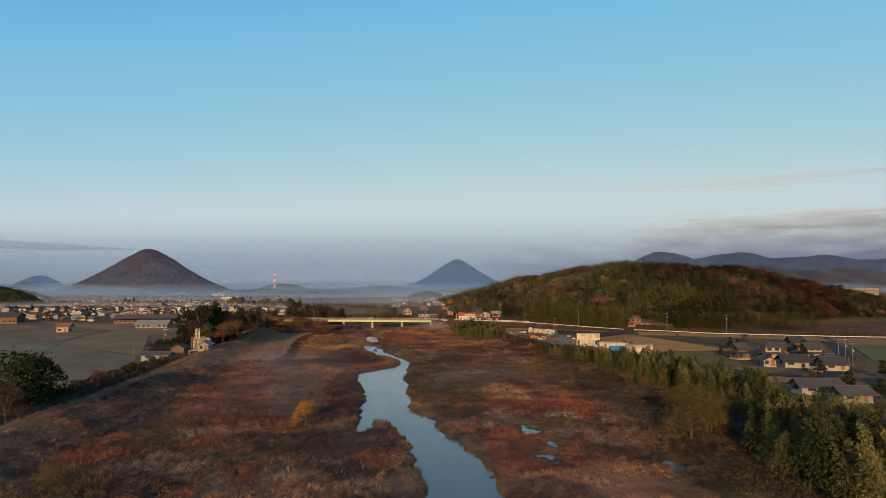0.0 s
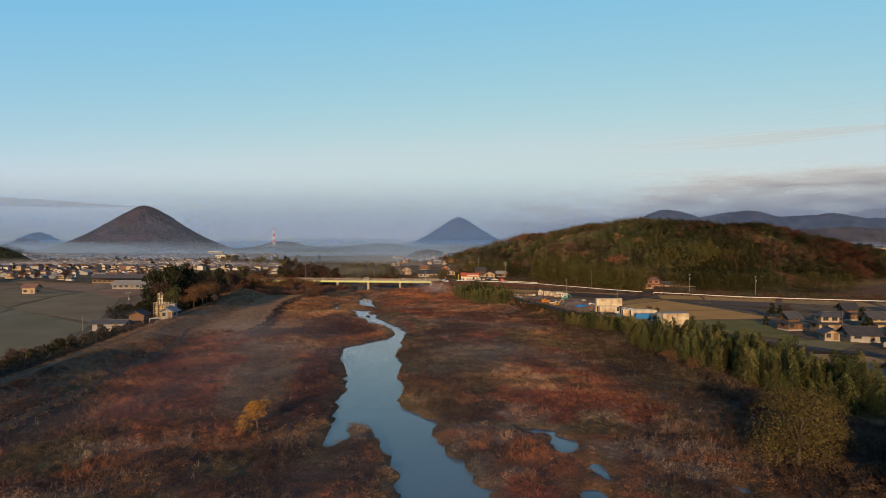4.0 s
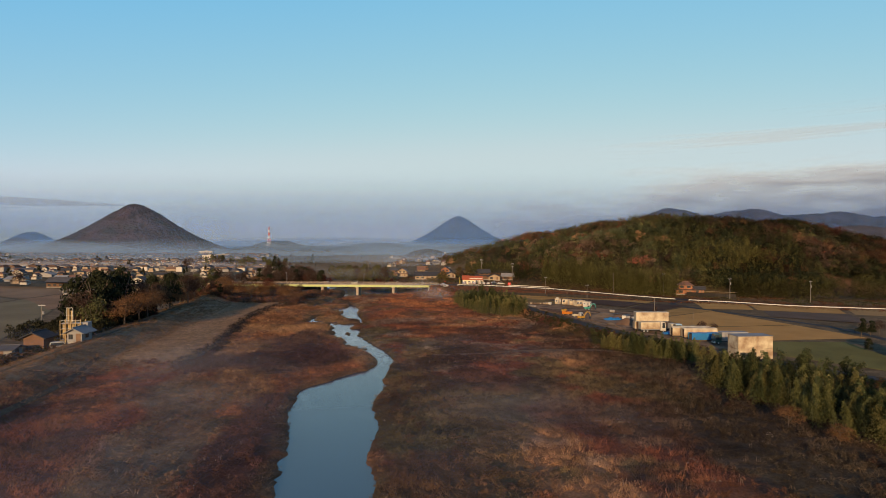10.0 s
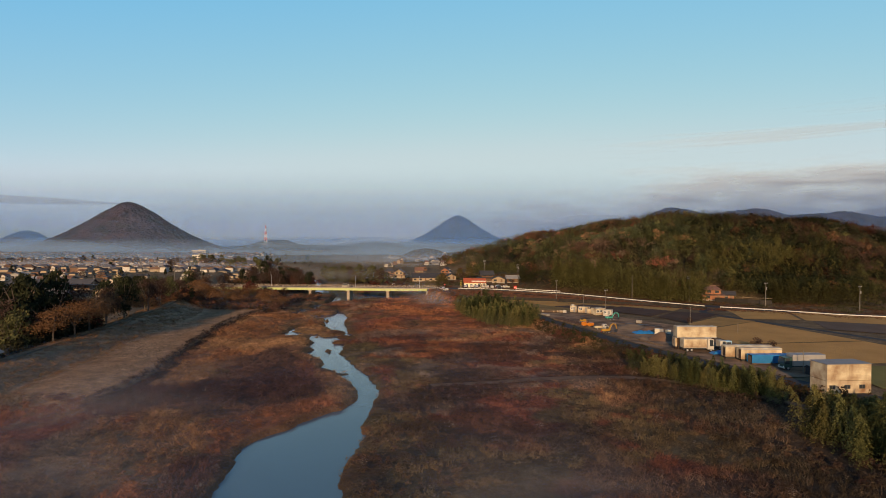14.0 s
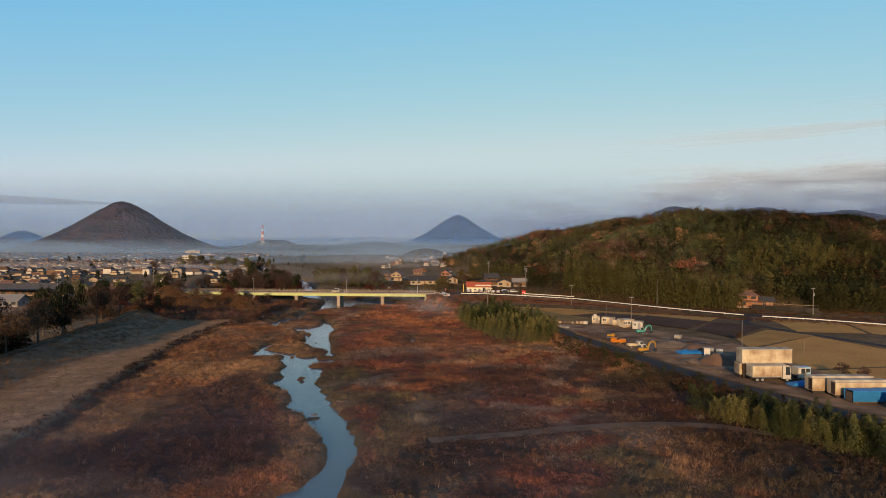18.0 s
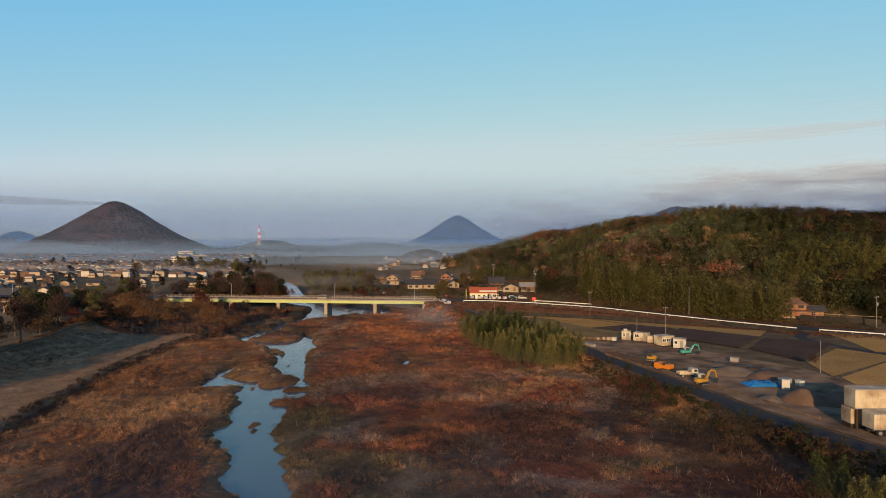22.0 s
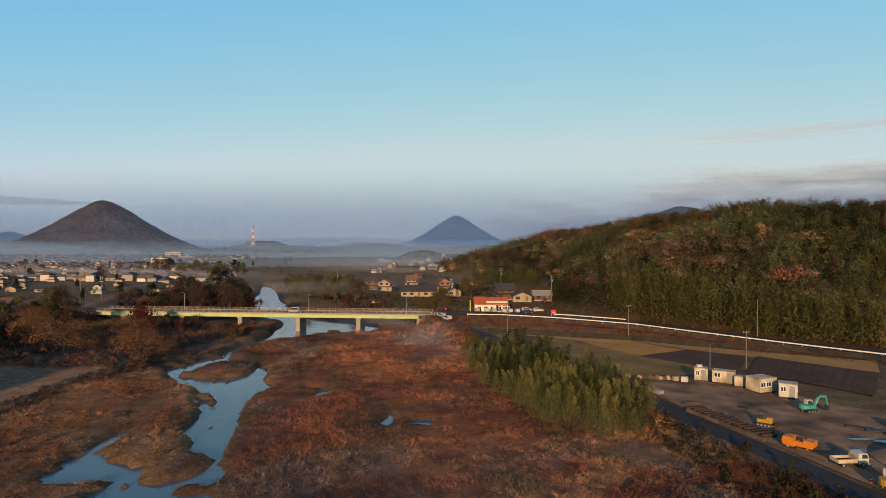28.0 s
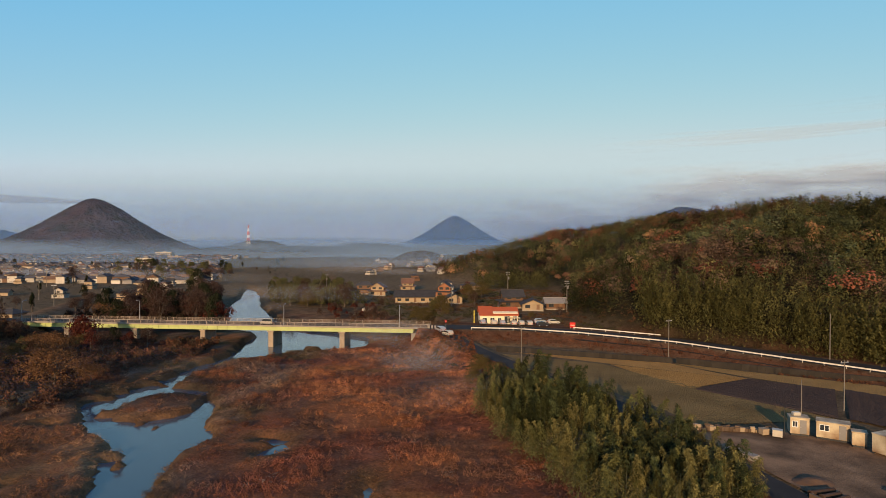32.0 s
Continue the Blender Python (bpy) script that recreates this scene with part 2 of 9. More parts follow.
# water: a still, slightly rippled mirror over a dark bed
M_WATER, _t, _p, _l = nodes_of("river_water")
_p.inputs["Base Color"].default_value = (0.065, 0.092, 0.115, 1)
_p.inputs["Roughness"].default_value = 0.06
_p.inputs["IOR"].default_value = 1.33
_n1, _bp, _co = _t.nodes.new("ShaderNodeTexNoise"), _t.nodes.new("ShaderNodeBump"), _t.nodes.new("ShaderNodeTexCoord")
_n1.inputs["Scale"].default_value, _n1.inputs["Detail"].default_value = 1.4, 3
_bp.inputs["Strength"].default_value, _bp.inputs["Distance"].default_value = 0.06, 0.05
_l.new(_co.outputs["Object"], _n1.inputs["Vector"])
_l.new(_n1.outputs["Fac"], _bp.inputs["Height"])
_l.new(_bp.outputs[0], _p.inputs["Normal"])


def mist(name, colour, low, top, most, grain, seed, haze=0.0, haze_top=200.0):
    """Thin lit mist: dense up to low, gone at top, broken up by noise; haze is a thinner veil that reaches higher."""
    m, t, p, l = nodes_of(name)
    n = t.nodes
    n.remove(p)
    geo, sep = n.new("ShaderNodeNewGeometry"), n.new("ShaderNodeSeparateXYZ")
    l.new(geo.outputs["Position"], sep.inputs[0])
    mp, ns = n.new("ShaderNodeMapping"), n.new("ShaderNodeTexNoise")
    mp.inputs["Scale"].default_value = (1 / grain, 1 / grain, 7 / grain)
    mp.inputs["Location"].default_value = (seed * 13.1, seed * 7.7, seed * 3.3)
    l.new(geo.outputs["Position"], mp.inputs[0])
    l.new(mp.outputs[0], ns.inputs["Vector"])
    ns.inputs["Scale"].default_value, ns.inputs["Detail"].default_value = 1, 4

    def rng(src, a, b, c, d):
        r = n.new("ShaderNodeMapRange")
        r.interpolation_type = "SMOOTHSTEP"
        for k, v in enumerate((a, b, c, d)):
            r.inputs[k + 1].default_value = v
        l.new(src, r.inputs[0])
        return r.outputs[0]

    def math_(op, a, b):
        r = n.new("ShaderNodeMath")
        r.operation = op
        for k, v in enumerate((a, b)):
            if isinstance(v, (int, float)):
                r.inputs[k].default_value = v
            else:
                l.new(v, r.inputs[k])
        return r.outputs[0]

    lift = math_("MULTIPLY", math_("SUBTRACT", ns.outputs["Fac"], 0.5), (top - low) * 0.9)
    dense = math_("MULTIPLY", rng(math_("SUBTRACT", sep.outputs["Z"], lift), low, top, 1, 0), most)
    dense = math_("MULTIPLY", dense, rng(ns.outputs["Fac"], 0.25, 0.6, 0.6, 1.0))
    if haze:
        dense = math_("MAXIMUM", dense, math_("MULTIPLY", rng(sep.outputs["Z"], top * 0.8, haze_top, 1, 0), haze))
    d, tl, ad, tr, mx = (n.new("ShaderNodeBsdfDiffuse"), n.new("ShaderNodeBsdfTranslucent"), n.new("ShaderNodeMixShader"),
                         n.new("ShaderNodeBsdfTransparent"), n.new("ShaderNodeMixShader"))
    d.inputs[0].default_value = tl.inputs[0].default_value = (*colour, 1)
    ad.inputs[0].default_value = 0.4
    l.new(d.outputs[0], ad.inputs[1])
    l.new(tl.outputs[0], ad.inputs[2])
    l.new(dense, mx.inputs[0])
    l.new(tr.outputs[0], mx.inputs[1])
    l.new(ad.outputs[0], mx.inputs[2])
    l.new(mx.outputs[0], n["Material Output"].inputs[0])
    return m


# ---------------------------------------------------------------- the lie of the land
def water_z(y):
    """Water level, falling towards the bridge: a slope set to fit the camera's view."""
    return np.maximum(-2.6, 1.2 - 0.0125 * (np.asarray(y, float) - 110))


def land_z(y):
    """Farmland beside the river."""
    return 1.4 - 1.5 * np.clip((np.asarray(y, float) - 320) / 50, 0, 1)


# banks of the channel: y and x
LEFT_BANK = np.array([(20, 6), (50, 1), (72, -2), (84, -3.6), (95, -4.7), (101, -5.5), (110, -8.3), (114, -10.4), (115.5, -15.6), (124, -17.7), (134, -18.6), (144, -19.2), (155, -21.6),
                      (167, -23.9), (181, -26.3), (187, -25.5), (195, -21.4), (202, -16.6), (209, -14.8), (215, -16), (220, -17.6), (228, -21.8), (235, -26.3), (242, -27.6), (247, -32), (255, -33.8),
                      (262, -35.4), (272, -36.6), (278, -39.6), (285, -39.5), (294, -35.6), (303, -39.2), (312, -41.3), (318, -45), (324, -47.5), (328, -49.5), (331, -54), (336, -58.3),
                      (348, -64), (354, -62.5), (368, -60), (380, -59.5), (394, -55.5), (422, -59)])
RIGHT_BANK = np.array([(20, 17), (50, 12), (72, 8.4), (87, 5.9), (97, 3.5), (105, 1.4), (110, -0.2), (119, -2), (121, -3.4), (130, -8), (138, -7.4), (145, -8.7), (163, -9.4), (176, -11.6), (185, -10.8),
                       (205, -11.6), (213, -11.2), (222, -13.4), (228, -15.6), (237, -19.1), (248, -23.4), (254, -25.5), (260, -26.3), (266, -26.6), (274, -25.8), (284, -27.8), (291, -29.5), (300, -31.2),
                       (308, -33.5), (320, -36.1), (325, -34.5), (328, -33), (331, -34.5), (337, -37.5), (345, -40), (352, -43), (358, -46), (361, -53.5), (371, -55.5), (380, -53), (387, -50.4),
                       (392, -45), (396.5, -39), (400, -27.6), (405, -22.3), (412, -20.7), (428, -22)])
DOWNSTREAM = np.array([(450, -78, -54), (476, -85, -66), (506, -96, -79), (535, -104, -90), (570, -112, -100), (605, -122, -113), (640, -134, -133.5), (700, -151, -150.5), (1200, -331, -330.5)])
_by = np.union1d(LEFT_BANK[:, 0], RIGHT_BANK[:, 0])
CHANNEL = np.concatenate([np.stack([_by, np.interp(_by, LEFT_BANK[:, 0], LEFT_BANK[:, 1]), np.interp(_by, RIGHT_BANK[:, 0], RIGHT_BANK[:, 1])], -1), DOWNSTREAM])
ISLANDS = [(-50, 346, 6.6, 8.4), (-34.4, 286.5, 4.2, 5.2), (-29.0, 279.5, 1.7, 1.2), (-27.6, 270.5, 1.6, 1.6), (-53, 326, 1.5, 2.0), (-57, 341, 1.3, 1.0), (-36, 404, 2.5, 1.5), (-44.5, 321, 1.3, 1.6), (-62, 352, 1.2, 1.6)]
_ri = random.Random(5)
for _ in range(20):
    _y = _ri.uniform(228, 372)
    _l, _r = float(np.interp(_y, CHANNEL[:, 0], CHANNEL[:, 1])), float(np.interp(_y, CHANNEL[:, 0], CHANNEL[:, 2]))
    ISLANDS.append((_l + (_r - _l) * _ri.random() ** 2.5 * 0.7, _y, _ri.uniform(0.4, 0.8), _ri.uniform(0.5, 1.1)))
POOLS = [(-44.5, 284.5, 4.6, 4.0), (-47.0, 288.5, 2.6, 3.4), (-48.3, 297, 1.0, 5.5), (-51.5, 309, 1.0, 3.5), (-14.6, 110, 1.2, 5.5), (14.0, 113, 1.8, 1.3), (16.3, 107, 1.5, 2.6), (18.6, 99, 1.1, 3.4), (16.0, 91, 1.3, 2.0), (17.0, 87, 0.9, 1.6), (32.4, 92, 1.0, 2.6), (33.6, 87, 1.1, 3.2), (38, 68, 2.0, 4.0), (-23.6, 323.5, 2.2, 4.2), (-25.6, 327.5, 3.0, 2.0), (-23.6, 375, 2.6, 1.3), (-3.6, 305.5, 1.9, 2.0), (-9.0, 307, 0.8, 3.4), (-13, 373, 2.4, 1.2),
         (-64, 366, 1.2, 5.0), (-61.5, 334, 2.0, 1.4)]
LEVEE = [(-60, -100, 5.6), (-63, 40, 5.6), (-69, 91, 5.3), (-71, 120, 5.0), (-75, 150, 4.7), (-81, 187, 4.3), (-87, 228, 4.0), (-93, 270, 3.9), (-101, 320, 3.9),
         (-115, 370, 3.7), (-130, 419, 3.5), (-150, 480, 3.0), (-190, 600, 2.0)]
BANK_ROAD = [(-2, 407, 3.5), (2.5, 397, 3.0), (8.7, 382, 1.9), (20, 356, 1.35), (28, 339, 1.3), (31.5, 328, 1.3), (35.5, 303, 1.45), (41, 282, 1.5), (47.5, 256, 1.5), (56, 236, 1.5), (67, 214, 1.5),
             (82, 190, 1.5), (97, 172, 1.5), (112, 162, 1.5)]
HIGHWAY = [(-5, 410, 3.55), (8, 411.5, 3.2), (22, 413, 2.8), (40, 408, 2.4), (62, 394, 2.2), (80, 374, 1.9), (92, 362, 1.6), (110, 345, 1.3), (126, 335, 1.3), (146, 318, 1.3),
           (195, 299, 1.3), (300, 272, 1.3), (460, 235, 1.3)]
RIDGE = [(-4, 690, 0), (30, 695, 12), (62, 702, 22), (105, 715, 31), (150, 700, 37), (150, 575, 38), (153, 490, 39), (172, 448, 34), (250, 492, 33), (302, 508, 26), (350, 530, 8)]
SPUR = [(153, 490, 38), (114, 444, 26)]


def river_gap(x, y):
    """Below zero in the water, above zero on land, in metres."""
    wob = ((fbm(x, y, 8, 3) - 0.5) * 2.2 + (fbm(x, y, 2.4, 5, 2) - 0.5) * 2.2) * (1 - 0.7 * np.exp(-((np.asarray(y, float) - 214) / 16) ** 2))
    left, right = np.interp(y, CHANNEL[:, 0], CHANNEL[:, 1]), np.interp(y, CHANNEL[:, 0], CHANNEL[:, 2])
    d = np.maximum(left - x, x - right) + wob
    for cx, cy, rx, ry in ISLANDS:
        d = np.maximum(d, (1 - np.hypot((x - cx) / rx, (y - cy) / ry)) * min(rx, ry) + 0.75 * wob)
    for cx, cy, rx, ry in POOLS:
        d = np.minimum(d, (np.hypot((x - cx) / rx, (y - cy) / ry) - 1) * min(rx, ry) + 0.8 * wob)
    return d


def east(y):
    """Edge of the flood bed before the bank road begins."""
    return 62 + 3 * np.sin(np.asarray(y, float) / 17) + 2 * np.sin(np.asarray(y, float) / 7)


STEP = np.array([(140, -56), (200, -56.5), (223, -58), (257, -65), (296, -72), (330, -74), (346, -70), (352, -66)])


def terrain(x, y):
    x, y = np.asarray(x, float), np.asarray(y, float)
    w, land = water_z(y), land_z(y)
    gap = river_gap(x, y)
    # the flood bed between the levee and the right bank
    bed = w + 0.55 + 0.5 * (fbm(x, y, 14, 11) - 0.3) + 0.25 * (fbm(x, y, 3, 12, 2) - 0.5)
    shelf = smooth(0, 1.0, np.interp(y, STEP[:, 0], STEP[:, 1]) - x) * smooth(190, 215, y) * smooth(362, 346, y)
    bed = bed * (1 - shelf) + (w + 1.75 + 0.2 * fbm(x, y, 20, 9)) * shelf
    ld, lz, ls = along(LEVEE, x, y)
    outside = ls > 0
    bd, bz, bs = along(BANK_ROAD, x, y)
    right = np.where(y > 404, x - (-3 - (y - 404) * 0.25), np.where(y < 166, x - east(y), 0))
    inland = np.where((y <= 404) & (y >= 166), np.where(bs > 0, bd, -bd), right)
    z = np.where(outside, land, bed)
    z = np.maximum(z, np.where(inland > -3.4, land, land - (-3.4 - inland) * 0.42))
    z = np.where(outside, land, z)
    slope = np.where(outside, 0.5, 0.36)
    z = np.maximum(z, lz - np.maximum(ld - 2.2, 0) * slope)
    near = smooth(7.5, 3.0, bd)
    z = z * (1 - near) + bz * near
    # right-hand land rises in the bank of the main road, and behind it to the hill
    hd, hz, hs = along(HIGHWAY, x, y)
    behind = (hs > 0) & (x > -10)
    z = np.where(behind & (x > -2), np.maximum(z, hz * smooth(220, 60, hd) + 0.006 * hd), z)
    z = np.where(x > -7, np.maximum(z, hz - np.maximum(hd - 4.6, 0) * 0.34), z)
    flat = np.where(x > -7, smooth(6.2, 4.2, hd), 0)
    z = z * (1 - flat) + hz * flat
    rd, rz, _ = along(RIDGE, x, y)
    sd, sz, _ = along(SPUR, x, y)
    hill = np.maximum(rz * np.clip(1 - (rd / 92) ** 1.5, 0, 1), sz * np.clip(1 - (sd / 72) ** 1.6, 0, 1))
    z = np.where(hd > 7, np.maximum(z, z * 0.6 + hill + (fbm(x, y, 45, 21) - 0.5) * np.minimum(hill, 10) * 0.5), z)
    # water cuts in
    cut = smooth(0.8, -1.0, gap) * np.where((inland > -2) | (ld < 3), 0, 1)
    z = z * (1 - cut) + (w - 0.7) * cut
    return z


RUST, TAN, MAROON = np.array((0.145, 0.070, 0.038)), np.array((0.235, 0.145, 0.080)), np.array((0.058, 0.029, 0.023))
MOWN = np.array((0.27, 0.160, 0.086))
PADDY, WOODS = np.array((0.14, 0.098, 0.055)), np.array((0.026, 0.022, 0.012))


def blend(a, b, f):
    return a * (1 - f[..., None]) + b * f[..., None]


def stretch(line, half, x, y, edge):
    """1 along a line of the bed, 0 away from it, with a wandering edge."""
    return smooth(half * 1.2, half * 0.8, along(line, x, y)[0] + edge * half)


FROSTED = [(-30, 124, 0), (-36, 150, 0), (-45, 184, 0)]


def bed_tone(x, y):
    """Base colour of the dry growth on the flood bed: patches of rust, red, brown, straw, frost and olive, and longer
    stretches of one tone; the one by the bamboo holds its shade.
    """
    dusk, rust, red = np.array((0.058, 0.040, 0.029)), np.array((0.180, 0.078, 0.036)), np.array((0.120, 0.044, 0.027))
    straw, frost, olive = np.array((0.250, 0.150, 0.074)), np.array((0.180, 0.142, 0.108)), np.array((0.082, 0.074, 0.036))
    n2, edge = fbm(x, y, 11, 32), 1.1 * (fbm(x, y, 8, 66) - 0.5)
    c = blend(np.broadcast_to(dusk, (*np.shape(x), 3)), rust, smooth(0.40, 0.55, 0.6 * n2 + 0.4 * fbm(x, y, 4, 67)))
    c = blend(c, red, smooth(0.52, 0.60, fbm(x, y, 19, 56)) * 0.8)
    c = blend(c, straw, smooth(0.57, 0.65, fbm(x, y, 15, 57)) * 0.75)
    c = blend(c, olive, smooth(0.58, 0.66, fbm(x, y, 14, 58)) * 0.8)
    c = blend(c, frost, smooth(0.58, 0.68, fbm(x, y, 8, 38)) * 0.6)
    c = blend(c, dusk * 0.8, smooth(0.56, 0.66, fbm(x, y, 23, 68)) * 0.7)
    # left bank, upstream: red-brown stand, frosted short grass, straw, dark edge
    mix_l = blend(rust * 1.15, red, smooth(0.42, 0.58, fbm(x, y, 10, 69)))
    mix_l = blend(mix_l, dusk, smooth(0.52, 0.64, fbm(x, y, 6, 70)) * 0.7)
    c = blend(c, mix_l, stretch([(-43, 118, 0), (-56, 150, 0), (-66, 186, 0)], 10, x, y, edge) * 0.9)
    c = blend(c, np.array((0.130, 0.098, 0.064)), stretch(FROSTED, 6, x, y, edge) * 0.85)
    c = blend(c, straw * 0.85, stretch([(-36, 178, 0), (-43, 200, 0), (-56, 240, 0)], 5.5, x, y, edge) * 0.85)
    c = blend(c, MAROON * 1.1, stretch([(-21, 124, 0), (-25, 150, 0), (-28, 174, 0)], 4.5, x, y, edge) * 0.9)
    # frosted straw stand before the bridge, the dark gravelly thicket in the bend, and two darker stretches from y 206
    # to 226
    c = blend(c, blend(straw, rust, smooth(0.5, 0.62, fbm(x, y, 9, 71)) * 0.6) * (0.75 + 0.5 * n2)[..., None], smooth(-31, -37, x) * smooth(226, 246, y) * smooth(350, 328, y) * 0.9)
    c = blend(c, np.array((0.066, 0.042, 0.034)), stretch([(-34, 206, 0), (-39, 226, 0), (-38, 250, 0)], 8.5, x, y, edge) * 0.9)
    c = blend(c, np.array((0.070, 0.036, 0.031)), stretch([(-50, 204, 0), (-37, 213, 0), (-25, 227, 0)], 7.5, x, y, edge) * 0.9)
    c = blend(c, np.array((0.044, 0.024, 0.021)), stretch([(-52, 208, 0), (-40, 214, 0), (-26, 214, 0)], 7.0, x, y, edge) * 0.85)
    c = blend(c, np.array((0.046, 0.030, 0.023)), stretch([(-5, 206, 0), (4, 213, 0), (9, 226, 0)], 7.5, x, y, edge * 1.3) * 0.75)
    c = blend(c, straw * 0.8, stretch([(-16, 207, 0), (-23, 230, 0), (-33, 252, 0)], 3.5, x, y, edge) * 0.6)
    # right bank: dark olive flats upstream, bright rust that lightens towards the bridge, dark growth along the bamboo
    # with the grove's shade in its tone
    c = blend(c, olive * (0.5 + n2)[..., None], stretch([(-3, 128, 0), (2, 150, 0), (6, 176, 0)], 9, x, y, edge * 1.5) * 0.55)
    bright = blend(np.array((0.310, 0.128, 0.052)), red * 1.35, smooth(0.50, 0.62, fbm(x, y, 12, 72)) * 0.7)
    bright = blend(bright, dusk * 1.5, smooth(0.54, 0.66, fbm(x, y, 7, 73)) * 0.6)
    bright = bright * (0.76 + 0.34 * smooth(300, 355, y))[..., None]
    c = blend(c, bright, smooth(-34, -26, x) * smooth(20, 8, x) * smooth(262, 305, y) * 0.85)
    c = blend(c, frost * 0.8, stretch([(-21, 276, 0), (-15, 284, 0), (-8, 288, 0)], 5, x, y, edge * 1.6) * 0.6)
    # dark growth, with the shade beside the grove put into its colour
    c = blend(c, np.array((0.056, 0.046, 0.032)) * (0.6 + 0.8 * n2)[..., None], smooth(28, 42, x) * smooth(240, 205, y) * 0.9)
    c = blend(c, olive * 0.9, smooth(2.5, 0.4, river_gap(x, y)) * 0.5)
    return c * (0.72 + 0.62 * fbm(x, y, 5, 37))[..., None] * np.array((1.34, 1.22, 1.16))


def ground_tone(x, y):
    # soil takes the bed's tone, dimmed for the shade below the growth
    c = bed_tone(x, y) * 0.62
    ld, lz, ls = along(LEVEE, x, y)
    bd, bz, bs = along(BANK_ROAD, x, y)
    hd, hz, hs = along(HIGHWAY, x, y)
    shelf = smooth(-0.5, 1.0, np.interp(y, STEP[:, 0], STEP[:, 1]) - x) * smooth(180, 215, y) * smooth(362, 346, y)
    c = blend(c, MOWN * (0.55 + 0.5 * fbm(x, y, 9, 41) + 0.5 * fbm((x + 0.2 * y) * 1.0, y * 0.08, 2.2, 47, 3))[..., None], shelf)
    c = blend(c, TAN * 0.85, smooth(9, 5, ld) * (0.4 + 0.6 * fbm(x, y, 8, 42)))
    c = np.where((ls > 0)[..., None] & (ld > 6)[..., None], PADDY * (0.75 + 0.5 * fbm(x, y, 60, 43))[..., None], c)
    inland = ((bs > 0) & (y > 166) & (y < 404)) | ((y <= 166) & (x > east(y))) | ((y >= 404) & (x > -3 - (y - 404) * 0.25))
    c = np.where(inland[..., None], (PADDY * 0.9) * (0.75 + 0.5 * fbm(x, y, 35, 44))[..., None], c)
    c = blend(c, RUST * 0.7, np.where(x > -6, smooth(14, 9, hd) * smooth(4, 6, hd), 0))
    rd, rz, _ = along(RIDGE, x, y)
    sd, sz, _ = along(SPUR, x, y)
    c = blend(c, WOODS, smooth(95, 80, np.minimum(rd, sd + 18)))
    c = blend(c, np.array((0.13, 0.066, 0.036)) * (0.6 + 0.8 * fbm(x, y, 9, 46))[..., None], smooth(188, 200, x) * smooth(276, 264, x) * smooth(386, 372, y) * smooth(320, 345, y))
    far = smooth(440, 520, y) * smooth(60, 20, x)
    c = blend(c, PADDY * (0.7 + 0.6 * fbm(x, y, 90, 45))[..., None], far)
    return c


def steps(lo, hi, fine, grow, far_lo, far_hi):
    a = list(np.arange(lo, hi + fine, fine))
    d, v = fine, a[-1]
    while v < far_hi:
        d *= grow
        v += d
        a.append(v)
    d, v = fine, a[0]
    while v > far_lo:
        d *= grow
        v -= d
        a.insert(0, v)
    return np.array(a)


gx, gy = steps(-132, 140, 1.1, 1.045, -4800, 4800), steps(40, 440, 1.1, 1.03, -900, 4900)
X, Y = np.meshgrid(gx, gy)
Z = terrain(X, Y)
nx, ny = len(gx), len(gy)
idx = np.arange(nx * ny).reshape(ny, nx)
quads = np.stack([idx[:-1, :-1], idx[:-1, 1:], idx[1:, 1:], idx[1:, :-1]], -1).reshape(-1, 4)
ground = new("ground", raw_mesh("ground", np.stack([X, Y, Z], -1).reshape(-1, 3), quads, M_GROUND, ground_tone(X, Y).reshape(-1, 3), flat=False))
tagged(ground, "dry brown floodplain, levee and farmland", "ground", kind="structure")


def height(x, y):
    return float(terrain(np.array([x]), np.array([y]))[0])


# the river: one sloping sheet, cut by the banks
wy = np.array([-200, 20, 60, 110, 160, 210, 260, 310, 360, 414, 520, 650.0])
wv, wf = [], []
for k, y in enumerate(wy):
    cx = float(np.interp(y, CHANNEL[:, 0], (CHANNEL[:, 1] + CHANNEL[:, 2]) / 2))
    lo, hi = (-62, 55) if y < 300 else ((-85, 5) if y < 450 else (cx - 16, cx + 16))
    wv += [(lo, y, float(water_z(y))), (hi, y, float(water_z(y)))]
    if k:
        wf.append((2 * k - 2, 2 * k - 1, 2 * k + 1, 2 * k))
water = new("water", raw_mesh("water", wv, wf, M_WATER, flat=False))
tagged(water, "calm blue river reflecting the sky", "river", kind="structure")


